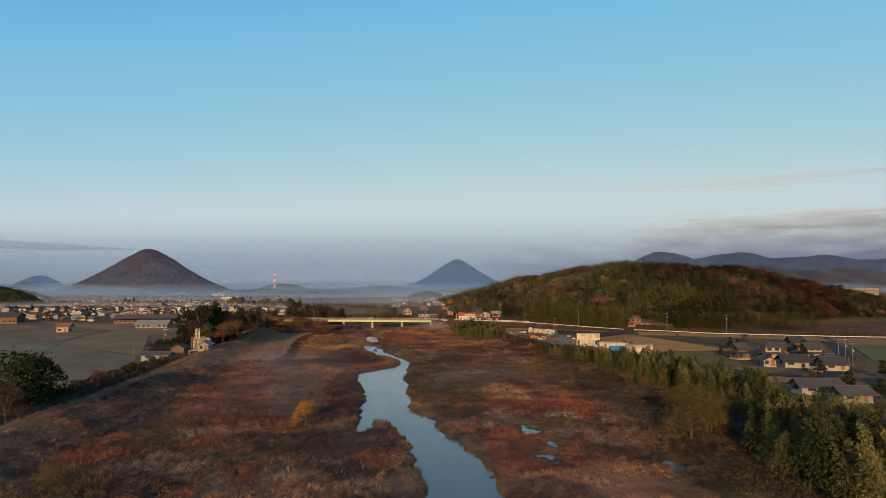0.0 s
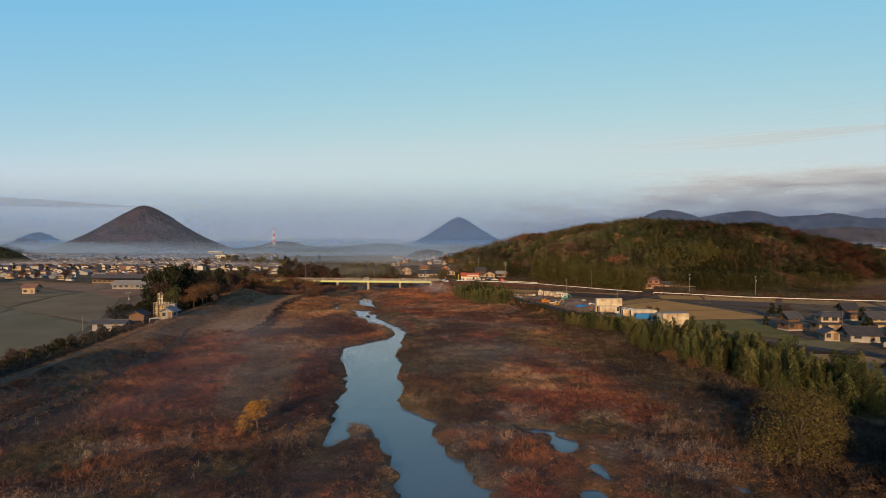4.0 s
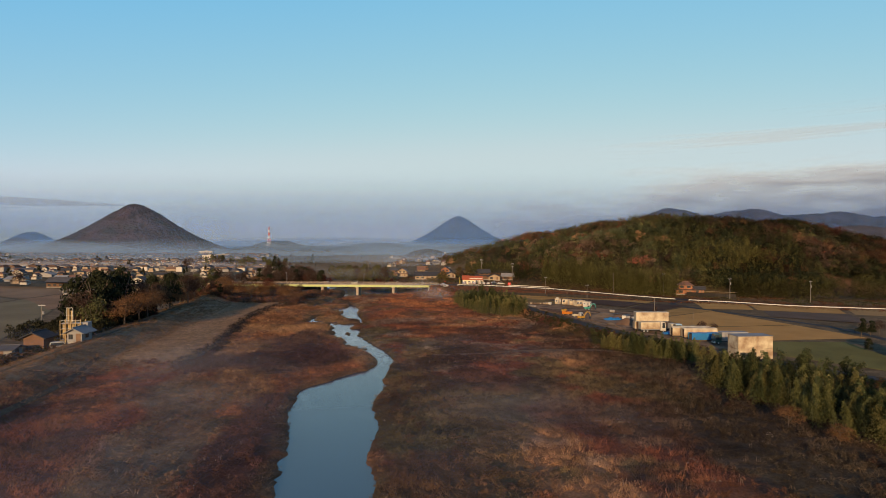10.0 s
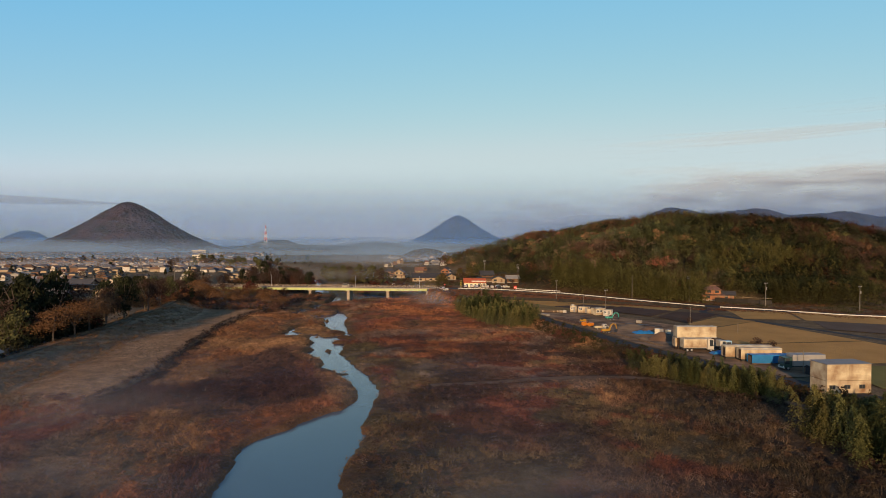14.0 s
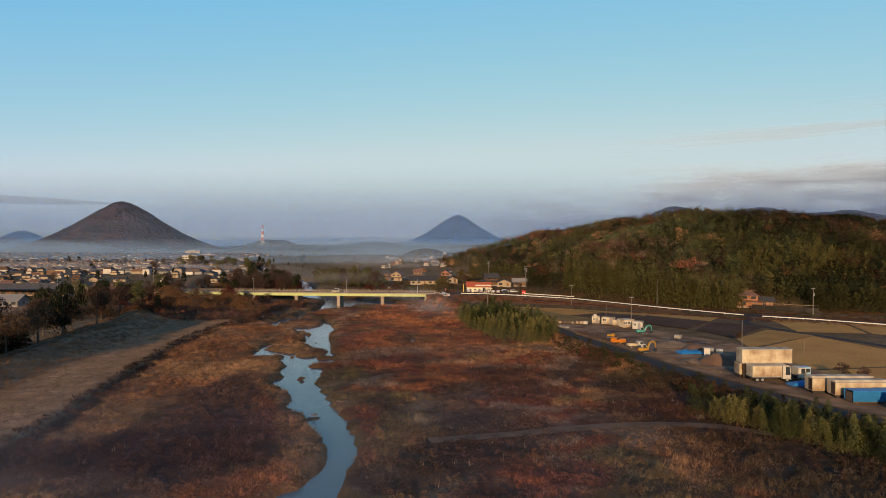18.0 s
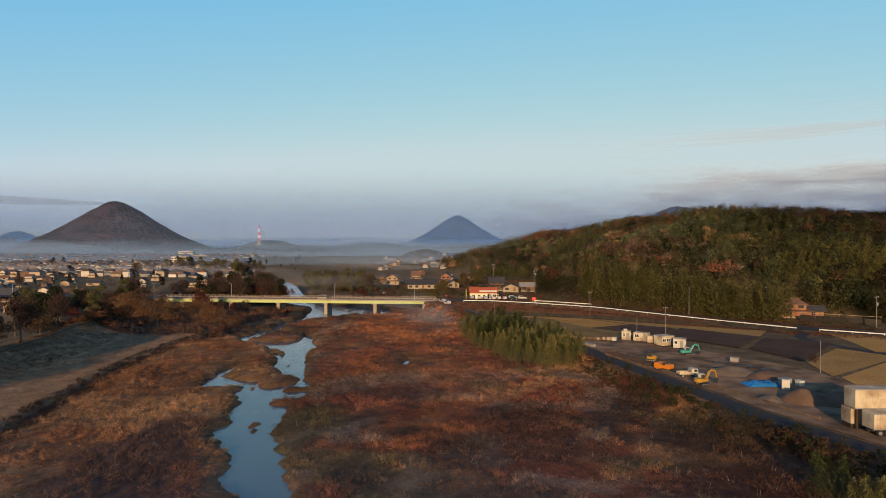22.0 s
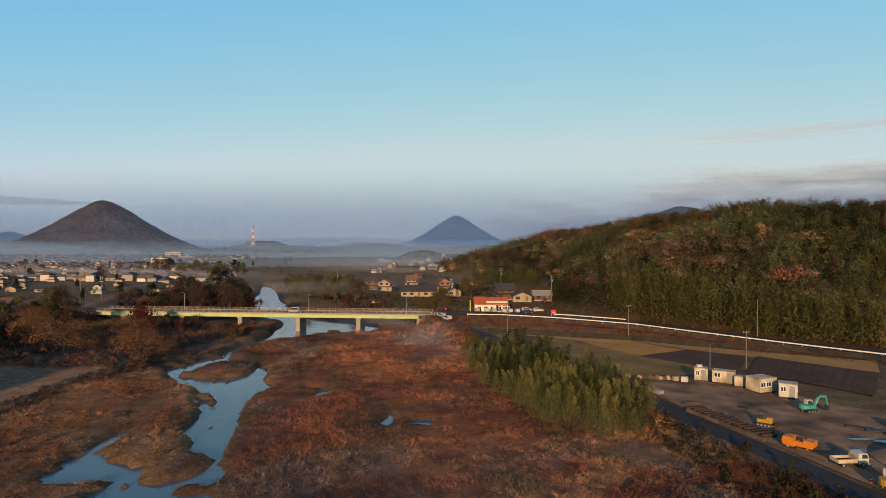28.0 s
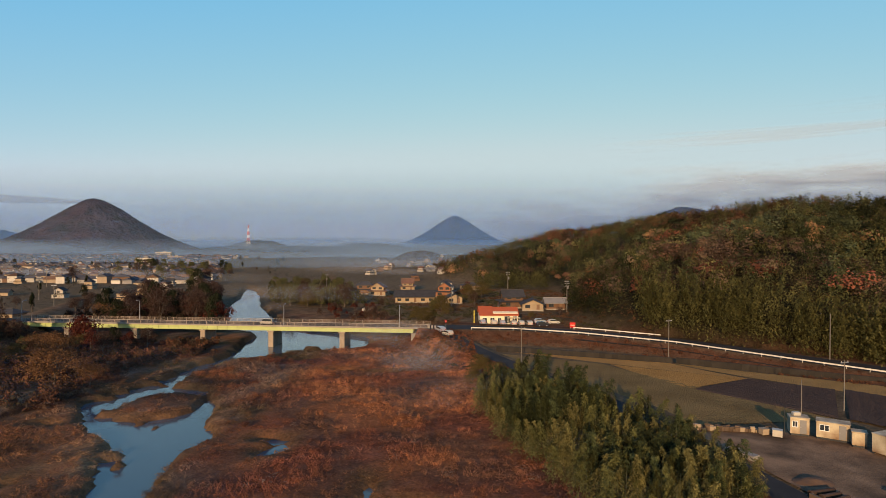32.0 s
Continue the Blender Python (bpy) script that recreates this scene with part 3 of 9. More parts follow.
# ---------------------------------------------------------------- mountains and distance
def cone(name, x, y, base, top, rx, ry, tone, label, power=1.35, seed=1, n=96, rough=0.10, rings=40, trees=0.0):
    """A steep, slightly concave hill with gullies; trees: the height of the wood that roughens its skin."""
    r = np.linspace(0, 1, rings)[:, None] ** 0.85
    a = np.linspace(0, 2 * np.pi, n, endpoint=False)[None, :]
    px, py = x + r * rx * np.cos(a), y + r * ry * np.sin(a)
    bump = fbm(px, py, rx * 0.35, seed) - 0.5 + 0.6 * (fbm(px, py, rx * 0.09, seed + 5) - 0.5)
    shape = np.exp(-(r * 1.9) ** power * 1.0)
    shape = (shape - shape[-1]) / (shape[0] - shape[-1])
    pz = base + (top - base) * np.clip(shape + rough * bump * np.minimum(1, r * 5) * (1 - r), 0, 2)
    lump = vnoise(px, py, 9, seed + 11)
    pz = pz + trees * (lump + 0.7 * vnoise(px, py, 4.5, seed + 12) - 0.85)
    ids = np.arange(r.size * n).reshape(r.size, n)
    f = np.stack([ids[:-1], np.roll(ids[:-1], -1, 1), np.roll(ids[1:], -1, 1), ids[1:]], -1).reshape(-1, 4)
    v = np.stack([px, py, pz], -1).reshape(-1, 3)
    tones = np.array(tone)[None] * (0.5 + 0.5 * fbm(v[:, 0], v[:, 1], rx * 0.12, seed + 3) + 0.5 * lump.reshape(-1))[:, None]
    if trees:
        tones = blend(tones, np.array((0.060, 0.032, 0.034)), smooth(0.5, 0.7, fbm(v[:, 0], v[:, 1], 38, seed + 14)) * 0.6)
        tones = blend(tones, np.array((0.028, 0.029, 0.030)), smooth(0.52, 0.7, fbm(v[:, 0], v[:, 1], 30, seed + 15)) * 0.7)
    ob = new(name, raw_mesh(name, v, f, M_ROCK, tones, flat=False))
    return tagged(ob, label, "mountain", kind="structure")


cone("mountain", -840, 1664, -8, 132, 330, 300, (0.040, 0.031, 0.040), "wooded reddish-brown cone-shaped hill above the mist", power=1.5, seed=3, rough=0.085, n=420, rings=130, trees=2.6)
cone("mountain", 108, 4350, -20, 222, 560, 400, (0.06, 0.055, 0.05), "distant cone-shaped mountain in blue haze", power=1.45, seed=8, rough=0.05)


def range_(name, crest, tone, label, depth=300, seed=2):
    """A row of hills: crest of x, y, z, with slopes on both sides."""
    crest = np.array(crest, float)
    u = np.linspace(0, len(crest) - 1, 30 * len(crest))
    cx, cy, cz = (np.interp(u, np.arange(len(crest)), crest[:, k]) for k in range(3))
    k = np.hanning(27)[1:-1]
    cz = np.convolve(np.pad(cz, 12, mode="edge"), k / k.sum(), "valid")
    s = np.linspace(-1, 1, 41)[:, None]
    px, py = cx[None] + 0 * s, cy[None] + s * depth
    pz = -12 + (cz[None] + 12) * (1 - np.abs(s) ** 1.2) + (fbm(px, py, depth * 0.35, seed) - 0.5) * 0.25 * cz[None] * (1 - np.abs(s)) * np.minimum(1, np.abs(s) * 4) + np.minimum(cz[None] * 0.06, 5) * (vnoise(px, py, 11, seed + 8) + 0.8 * vnoise(px, py, 34, seed + 9) - 0.8)
    ids = np.arange(px.size).reshape(px.shape)
    f = np.stack([ids[:-1, :-1], ids[:-1, 1:], ids[1:, 1:], ids[1:, :-1]], -1).reshape(-1, 4)
    v = np.stack([px, py, pz], -1).reshape(-1, 3)
    tones = np.array(tone)[None] * (0.7 + 0.6 * fbm(v[:, 0], v[:, 1], depth * 0.15, seed + 3))[:, None]
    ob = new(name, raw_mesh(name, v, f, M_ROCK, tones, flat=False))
    return tagged(ob, label, "mountain", kind="structure")


range_("mountain_range", [(640, 2300, 0), (720, 2300, 96), (790, 2300, 140), (850, 2310, 158), (930, 2320, 152), (1010, 2340, 128), (1120, 2350, 150), (1220, 2350, 158),
                          (1330, 2360, 132), (1440, 2360, 138), (1560, 2370, 150), (1700, 2380, 128), (1900, 2400, 130), (2200, 2400, 60)],
       (0.044, 0.036, 0.042), "wooded mountain range in blue morning haze", 330, 5)
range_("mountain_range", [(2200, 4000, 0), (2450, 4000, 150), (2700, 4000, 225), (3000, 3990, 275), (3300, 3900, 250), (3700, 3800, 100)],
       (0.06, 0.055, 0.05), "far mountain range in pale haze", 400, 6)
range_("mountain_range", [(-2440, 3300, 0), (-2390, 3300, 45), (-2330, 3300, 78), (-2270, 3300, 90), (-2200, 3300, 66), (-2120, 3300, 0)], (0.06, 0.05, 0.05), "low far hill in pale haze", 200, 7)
range_("mountain_range", [(-1180, 2000, 8), (-1100, 2000, 52), (-1040, 2000, 66), (-980, 2000, 50), (-900, 2000, 30), (-820, 2000, 8)], (0.07, 0.06, 0.05), "low wooded hill rising from the mist", 120, 8)
range_("mountain_range", [(-780, 2050, 4), (-660, 2050, 14), (-590, 2050, 34), (-520, 2050, 32), (-470, 2050, 16), (-330, 2050, 16), (-250, 2050, 26), (-170, 2050, 24), (-100, 2050, 14), (0, 2050, 14), (150, 2050, 16), (230, 2050, 30), (300, 2050, 40), (420, 2050, 28), (560, 2050, 10)],
       (0.030, 0.030, 0.032), "low wooded hills along the horizon", 110, 9)
range_("mountain_range", [(-75, 1180, 2), (-55, 1180, 12), (-30, 1180, 16), (-5, 1180, 11), (15, 1180, 2)], (0.06, 0.05, 0.04), "small wooded mound in the misty plain", 40, 10)
range_("mountain_range", [(-700, 765, 18), (-640, 760, 22), (-600, 760, 27), (-565, 757, 26), (-530, 752, 17), (-505, 748, 2)], (0.022, 0.024, 0.014), "low dark wooded hill on the plain", 60, 11)


range_("plateau", [(420, 890, 0), (470, 890, 13), (560, 890, 15), (700, 890, 15), (820, 890, 14), (980, 890, 12), (1100, 890, 3)], (0.075, 0.05, 0.035), "low brown plateau beyond the hill", 60, 12)

# ---------------------------------------------------------------- mist over the plain
def mist_sheet(y, x0, x1, z1, material, label, bow=60, seed=1):
    n = 24
    xs = np.linspace(x0, x1, n)
    ys = y + bow * (fbm(xs, xs * 0 + seed * 50, (x1 - x0) / 4, seed) - 0.5)
    v = np.concatenate([np.stack([xs, ys, np.full(n, -4.0)], -1), np.stack([xs, ys, np.full(n, z1)], -1)])
    f = [(k, k + 1, n + k + 1, n + k) for k in range(n - 1)]
    ob = new("mist", raw_mesh("mist", v, f, material, flat=False))
    return tagged(ob, label, "mist", kind="stuff")


# upright sheets that stand in for distance haze, its blue put into their colour
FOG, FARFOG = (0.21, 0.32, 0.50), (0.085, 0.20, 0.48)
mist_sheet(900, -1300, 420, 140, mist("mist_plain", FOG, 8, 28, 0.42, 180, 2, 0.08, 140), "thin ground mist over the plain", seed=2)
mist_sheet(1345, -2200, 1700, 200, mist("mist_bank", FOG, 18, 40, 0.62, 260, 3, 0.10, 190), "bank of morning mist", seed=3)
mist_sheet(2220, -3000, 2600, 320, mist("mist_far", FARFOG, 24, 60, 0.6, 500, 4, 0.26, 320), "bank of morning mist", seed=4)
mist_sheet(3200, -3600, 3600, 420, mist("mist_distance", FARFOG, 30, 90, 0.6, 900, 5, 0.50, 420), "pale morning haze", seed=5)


def sky_arc(radius, z0, z1, a0, a1, material, name, label):
    """A far bank of haze or cloud on an arc round the place."""
    n, k = 48, 8
    a = np.radians(np.linspace(a0, a1, n))[None, :]
    zz = np.linspace(z0, z1, k)[:, None]
    v = np.stack([np.sin(a) * radius + 0 * zz, 120 + np.cos(a) * radius + 0 * zz, zz + 0 * a], -1)
    ids = np.arange(n * k).reshape(k, n)
    f = np.stack([ids[:-1, :-1], ids[:-1, 1:], ids[1:, 1:], ids[1:, :-1]], -1).reshape(-1, 4)
    ob = new(name, raw_mesh(name, v.reshape(-1, 3), f, material, flat=False))
    return tagged(ob, label, "cloud", kind="structure")


def horizon_sky(name, haze, grey, pink):
    """The lavender haze along the horizon with a low bank of soft cloud in it, that thickens to the east."""
    m, t, p, l = nodes_of(name)
    n = t.nodes
    n.remove(p)
    geo, sep = n.new("ShaderNodeNewGeometry"), n.new("ShaderNodeSeparateXYZ")
    l.new(geo.outputs["Position"], sep.inputs[0])

    def field_(wide, tall, seed, detail):
        mp, ns = n.new("ShaderNodeMapping"), n.new("ShaderNodeTexNoise")
        mp.inputs["Scale"].default_value, mp.inputs["Location"].default_value = (1 / wide, 1 / wide, 1 / tall), (seed * 3.1, seed * 1.7, seed * 0.9)
        l.new(geo.outputs["Position"], mp.inputs[0])
        l.new(mp.outputs[0], ns.inputs["Vector"])
        ns.inputs["Scale"].default_value, ns.inputs["Detail"].default_value, ns.inputs["Roughness"].default_value = 1, detail, 0.52
        return ns.outputs["Fac"]

    def rng(src, a, b, c, d):
        r = n.new("ShaderNodeMapRange")
        r.interpolation_type = "SMOOTHSTEP"
        for k, v in enumerate((a, b, c, d)):
            r.inputs[k + 1].default_value = v
        l.new(src, r.inputs[0])
        return r.outputs[0]

    def op(kind, a, b):
        r = n.new("ShaderNodeMath")
        r.operation = kind
        for k, v in enumerate((a, b)):
            if isinstance(v, (int, float)):
                r.inputs[k].default_value = v
            else:
                l.new(v, r.inputs[k])
        return r.outputs[0]

    big, streak, blush = field_(1300, 190, 3, 6), field_(1900, 70, 5, 5), field_(700, 130, 8, 4)
    # height of the bank over the land: its own top edge, broken by the large noise
    top = op("ADD", rng(sep.outputs["X"], -900, 2300, 130, 560), op("MULTIPLY", op("SUBTRACT", big, 0.5), 760))
    bank = op("MULTIPLY", rng(op("SUBTRACT", top, sep.outputs["Z"]), -110, 260, 0, 1), op("MULTIPLY", rng(sep.outputs["X"], -700, 1300, 0.10, 0.88), rng(blush, 0.34, 0.60, 0.62, 1)))
    thin = op("MULTIPLY", op("MULTIPLY", rng(streak, 0.50, 0.66, 0, 0.5), rng(sep.outputs["Z"], 250, 420, 0, 1)), op("MULTIPLY", rng(sep.outputs["Z"], 560, 1050, 1, 0), rng(sep.outputs["X"], 900, 2600, 0, 1)))
    low = op("MULTIPLY", op("MULTIPLY", rng(streak, 0.47, 0.60, 0, 0.55), rng(sep.outputs["Z"], 190, 290, 0, 1)), op("MULTIPLY", rng(sep.outputs["Z"], 330, 400, 1, 0), rng(sep.outputs["X"], -2300, -1200, 1, 0)))
    cloudy = op("MAXIMUM", op("MAXIMUM", bank, thin), low)
    veil = rng(sep.outputs["Z"], -500, 640, 0.86, 0.0)
    # upper edge tinted pink: low sunlight on the cloud put into its colour
    rim = op("MULTIPLY", op("MULTIPLY", rng(op("SUBTRACT", top, sep.outputs["Z"]), 30, 260, 1, 0.15), rng(op("SUBTRACT", top, sep.outputs["Z"]), -140, 20, 0, 1)), rng(blush, 0.48, 0.70, 0, 0.8))
    c1, c2 = n.new("ShaderNodeMix"), n.new("ShaderNodeMix")
    c1.data_type = c2.data_type = "RGBA"
    c1.inputs[6].default_value, c1.inputs[7].default_value = (*grey, 1), (*pink, 1)
    l.new(rim, c1.inputs[0])
    c2.inputs[6].default_value = (*haze, 1)
    l.new(cloudy, c2.inputs[0])
    l.new(c1.outputs[2], c2.inputs[7])
    d, tr, mx = n.new("ShaderNodeBsdfDiffuse"), n.new("ShaderNodeBsdfTransparent"), n.new("ShaderNodeMixShader")
    l.new(c2.outputs[2], d.inputs[0])
    l.new(op("MAXIMUM", cloudy, veil), mx.inputs[0])
    l.new(tr.outputs[0], mx.inputs[1])
    l.new(d.outputs[0], mx.inputs[2])
    l.new(mx.outputs[0], n["Material Output"].inputs[0])
    return m


def wisp(x, y, z, w, h, most, turn, seed):
    """A drifting shred of river mist: soft at its edges, thicker near the water."""
    m, t, p, l = nodes_of("river_mist")
    n = t.nodes
    n.remove(p)
    co, ln, ns = n.new("ShaderNodeTexCoord"), n.new("ShaderNodeVectorMath"), n.new("ShaderNodeTexNoise")
    ln.operation = "LENGTH"
    ns.inputs["Scale"].default_value, ns.inputs["Detail"].default_value = 1.6, 4
    mp = n.new("ShaderNodeMapping")
    mp.inputs["Location"].default_value = (seed * 5.3, seed * 2.1, 0)
    l.new(co.outputs["Object"], ln.inputs[0])
    l.new(co.outputs["Object"], mp.inputs[0])
    l.new(mp.outputs[0], ns.inputs["Vector"])
    r1, r2, mu = n.new("ShaderNodeMapRange"), n.new("ShaderNodeMapRange"), n.new("ShaderNodeMath")
    r1.interpolation_type = r2.interpolation_type = "SMOOTHSTEP"
    for k, v in enumerate((0.15, 1.0, most, 0)):
        r1.inputs[k + 1].default_value = v
    for k, v in enumerate((0.3, 0.72, 0, 1)):
        r2.inputs[k + 1].default_value = v
    l.new(ln.outputs["Value"], r1.inputs[0])
    l.new(ns.outputs["Fac"], r2.inputs[0])
    mu.operation = "MULTIPLY"
    l.new(r1.outputs[0], mu.inputs[0])
    l.new(r2.outputs[0], mu.inputs[1])
    d, tl, ad, tr, mx = (n.new("ShaderNodeBsdfDiffuse"), n.new("ShaderNodeBsdfTranslucent"), n.new("ShaderNodeMixShader"), n.new("ShaderNodeBsdfTransparent"), n.new("ShaderNodeMixShader"))
    d.inputs[0].default_value = tl.inputs[0].default_value = (0.42, 0.42, 0.46, 1)
    ad.inputs[0].default_value = 0.5
    l.new(d.outputs[0], ad.inputs[1])
    l.new(tl.outputs[0], ad.inputs[2])
    l.new(mu.outputs[0], mx.inputs[0])
    l.new(tr.outputs[0], mx.inputs[1])
    l.new(ad.outputs[0], mx.inputs[2])
    l.new(mx.outputs[0], n["Material Output"].inputs[0])
    k = 13
    U, V = np.meshgrid(np.linspace(-1, 1, k), np.linspace(-1, 1, k))
    v = np.stack([U, 0.15 * np.sin(2 * U + seed), V], -1).reshape(-1, 3)
    ids = np.arange(k * k).reshape(k, k)
    f = np.stack([ids[:-1, :-1], ids[:-1, 1:], ids[1:, 1:], ids[1:, :-1]], -1).reshape(-1, 4)
    ob = new("mist", raw_mesh("mist", v, f, m, flat=False))
    ob.matrix_basis = pose(x, y, z, 0, 0, turn) @ Matrix.Diagonal((w / 2, w / 2, h / 2, 1))
    tagged(ob, "thin shred of mist drifting over riverbed and plain", "mist", kind="stuff")


# the wide sheets from y 490 on veil the grove and town with haze
for a in ((-50, 190, 3.0, 50, 10, 0.10, 8, 1), (-40, 168, 2.5, 40, 10, 0.12, -5, 9), (-6, 374, 3.5, 34, 15, 0.34, -8, 4), (-16, 392, 3.0, 44, 13, 0.34, 6, 11),
          (-78, 497, 4.0, 130, 15, 0.30, -4, 6), (-30, 740, 6.0, 280, 22, 0.40, -4, 13), (-360, 610, 5.0, 620, 22, 0.62, 4, 14), (6, 340, 2.5, 36, 11, 0.12, 10, 5), (14, 160, 2.5, 46, 9, 0.10, 8, 15)):
    wisp(*a)


def ground_mist(name, thin, thick, grain):
    """A flat layer of thin mist that lies over the bed and the paddies, thicker in drifts and gone at its rim."""
    m, t, p, l = nodes_of(name)
    n = t.nodes
    n.remove(p)
    geo, sep, mp, ns = n.new("ShaderNodeNewGeometry"), n.new("ShaderNodeSeparateXYZ"), n.new("ShaderNodeMapping"), n.new("ShaderNodeTexNoise")
    l.new(geo.outputs["Position"], sep.inputs[0])
    mp.inputs["Scale"].default_value = (1 / grain, 0.6 / grain, 1 / grain)
    l.new(geo.outputs["Position"], mp.inputs[0])
    l.new(mp.outputs[0], ns.inputs["Vector"])
    ns.inputs["Scale"].default_value, ns.inputs["Detail"].default_value = 1, 4
    out = None
    for src, a, b, c, d in ((ns.outputs["Fac"], 0.42, 0.70, thin, thick), (sep.outputs["X"], -330, -230, 0, 1), (sep.outputs["X"], 16, 34, 1, 0), (sep.outputs["Y"], 60, 130, 0.5, 1), (sep.outputs["Y"], 372, 402, 1, 0), (sep.outputs["Y"], 200, 270, 1, 0.45)):
        r = n.new("ShaderNodeMapRange")
        r.interpolation_type = "SMOOTHSTEP"
        for k, v in enumerate((a, b, c, d)):
            r.inputs[k + 1].default_value = v
        l.new(src, r.inputs[0])
        if out is None:
            out = r.outputs[0]
        else:
            mu = n.new("ShaderNodeMath")
            mu.operation = "MULTIPLY"
            l.new(out, mu.inputs[0])
            l.new(r.outputs[0], mu.inputs[1])
            out = mu.outputs[0]
    d, tr, mx = n.new("ShaderNodeBsdfDiffuse"), n.new("ShaderNodeBsdfTransparent"), n.new("ShaderNodeMixShader")
    d.inputs[0].default_value = (0.52, 0.48, 0.50, 1)
    l.new(out, mx.inputs[0])
    l.new(tr.outputs[0], mx.inputs[1])
    l.new(d.outputs[0], mx.inputs[2])
    l.new(mx.outputs[0], n["Material Output"].inputs[0])
    return m


# air haze over the bed put into one added sheet, which lifts its darks
gm_x, gm_y = np.meshgrid(np.linspace(-340, 36, 60), np.linspace(20, 404, 60))
gm_z = water_z(gm_y) + 3.2 + 1.4 * smooth(-60, -80, gm_x) + 1.6 * smooth(10, 36, gm_x) + 0.5 * fbm(gm_x, gm_y, 30, 6)
gm_i = np.arange(3600).reshape(60, 60)
tagged(new("mist", raw_mesh("mist", np.stack([gm_x, gm_y, gm_z], -1).reshape(-1, 3), np.stack([gm_i[:-1, :-1], gm_i[:-1, 1:], gm_i[1:, 1:], gm_i[1:, :-1]], -1).reshape(-1, 4), ground_mist("ground_mist", 0.025, 0.085, 34), flat=False)),
       "thin layer of morning mist over the riverbed", "mist", kind="stuff")
sky_arc(4680, -40, 1300, -50, 50, horizon_sky("horizon_haze", (0.41, 0.42, 0.465), (0.110, 0.148, 0.240), (0.25, 0.235, 0.285)), "backdrop_haze", "lavender haze and low grey cloud along the horizon")

# ---------------------------------------------------------------- growth
def variants(count, make):
    return [make(np.random.default_rng(100 + k)) for k in range(count)]


def tuft(r, blades=17, tall=1.0, wide=0.55, lean=0.75, w=0.06):
    """Dry blades: one thin triangle each; unit height."""
    a, d = r.uniform(0, 2 * np.pi, blades), wide * np.sqrt(r.uniform(0, 1, blades))
    h = tall * r.uniform(0.3, 1.0, blades)
    bx, by = d * np.cos(a), d * np.sin(a)
    o = r.uniform(0, 2 * np.pi, blades)
    tx, ty = bx + lean * h * np.cos(o), by + lean * h * np.sin(o)
    q = r.uniform(0, np.pi, blades)
    wx, wy_ = w * np.cos(q), w * np.sin(q)
    v = np.stack([np.stack([bx - wx, by - wy_, 0 * h - 0.05], -1), np.stack([bx + wx, by + wy_, 0 * h - 0.05], -1), np.stack([tx, ty, h], -1)], 1)
    return v.reshape(-1, 3), np.arange(3 * blades).reshape(-1, 3)


def crown(r, leaves=80, lumps=7, lo=0.15, size=0.2, flat=0.8, spread=0.36, slim=0.7):
    """A crown of leaf clumps of unit height and about unit width, as loose quads on several lumps, open in places."""
    v = []
    ca, cr, ch = r.uniform(0, 2 * np.pi, lumps), spread * 0.74 * np.sqrt(r.uniform(0.05, 1, lumps)), r.uniform(0, 1, lumps)
    fit = np.sqrt(np.clip(1 - (ch * 0.95) ** 2, 0.05, 1))
    cen = np.stack([cr * fit * np.cos(ca), cr * fit * np.sin(ca), lo + 0.12 + (0.72 - lo) * ch], -1)
    rad = r.uniform(0.42, 0.72, lumps) * spread * 0.75
    for k in range(leaves):
        j = r.integers(lumps)
        d = r.normal(size=3)
        d /= np.linalg.norm(d)
        d[2] = abs(d[2]) * 0.9 - 0.25 if r.random() < 0.85 else d[2]
        p = cen[j] + d * rad[j] * r.uniform(0.75, 1.1) * np.array((1, 1, flat))
        nrm = d + r.normal(0, 0.45, 3)
        nrm /= np.linalg.norm(nrm)
        a = np.cross(nrm, r.normal(size=3))
        a /= np.linalg.norm(a) + 1e-9
        b = np.cross(nrm, a)
        s = size * r.uniform(0.6, 1.25)
        bend = nrm * s * r.uniform(-0.25, 0.25)
        v.append(np.stack([p - a * s, p - b * s * slim + bend, p + a * s, p + b * s * slim + bend]))
    v = np.concatenate(v)
    return v, np.arange(len(v)).reshape(-1, 4)


def plume(r, leaves=120, sprays=26, size=0.022):
    """Bamboo: a pointed, feathery plume; leaves hang in sprays from the side shoots of one nodding culm; unit height."""
    lean, nod = r.normal(0, 0.07, 2), r.normal(0, 0.07, 2)
    v, per = [], max(3, leaves // sprays)
    for k in range(sprays):
        h = 0.18 + 0.80 * ((k + r.random()) / sprays) ** 0.9
        girth = 0.015 + 0.30 * (1 - h) ** 0.8 * min(1.0, 0.45 + 1.4 * h)
        a = k * 2.4 + r.uniform(-0.5, 0.5)
        d = np.array((math.cos(a), math.sin(a), 0))
        top = max(0.0, h - 0.7) / 0.3
        stem = np.array((lean[0] * h + nod[0] * top**2, lean[1] * h + nod[1] * top**2, h))
        for _ in range(per):
            out = girth * r.uniform(0.15, 1.0)
            p = stem + d * out + np.array((0, 0, 0.10 * out - 1.1 * out**2 / max(girth, 0.05))) + r.normal(0, 0.016, 3)
            s = size * r.uniform(0.65, 1.35)
            way = d * r.uniform(0.4, 1.0) + np.array((0, 0, r.uniform(-0.9, 0.1))) + r.normal(0, 0.25, 3)
            way /= np.linalg.norm(way)
            sidew = np.cross(way, np.array((0, 0, 1.0)) + r.normal(0, 0.45, 3))
            sidew /= np.linalg.norm(sidew) + 1e-9
            v.append(np.stack([p - way * s * 0.8, p + sidew * s * 0.42, p + way * s * 1.6, p - sidew * s * 0.42]))
    v = np.concatenate(v)
    return v, np.arange(len(v)).reshape(-1, 4)


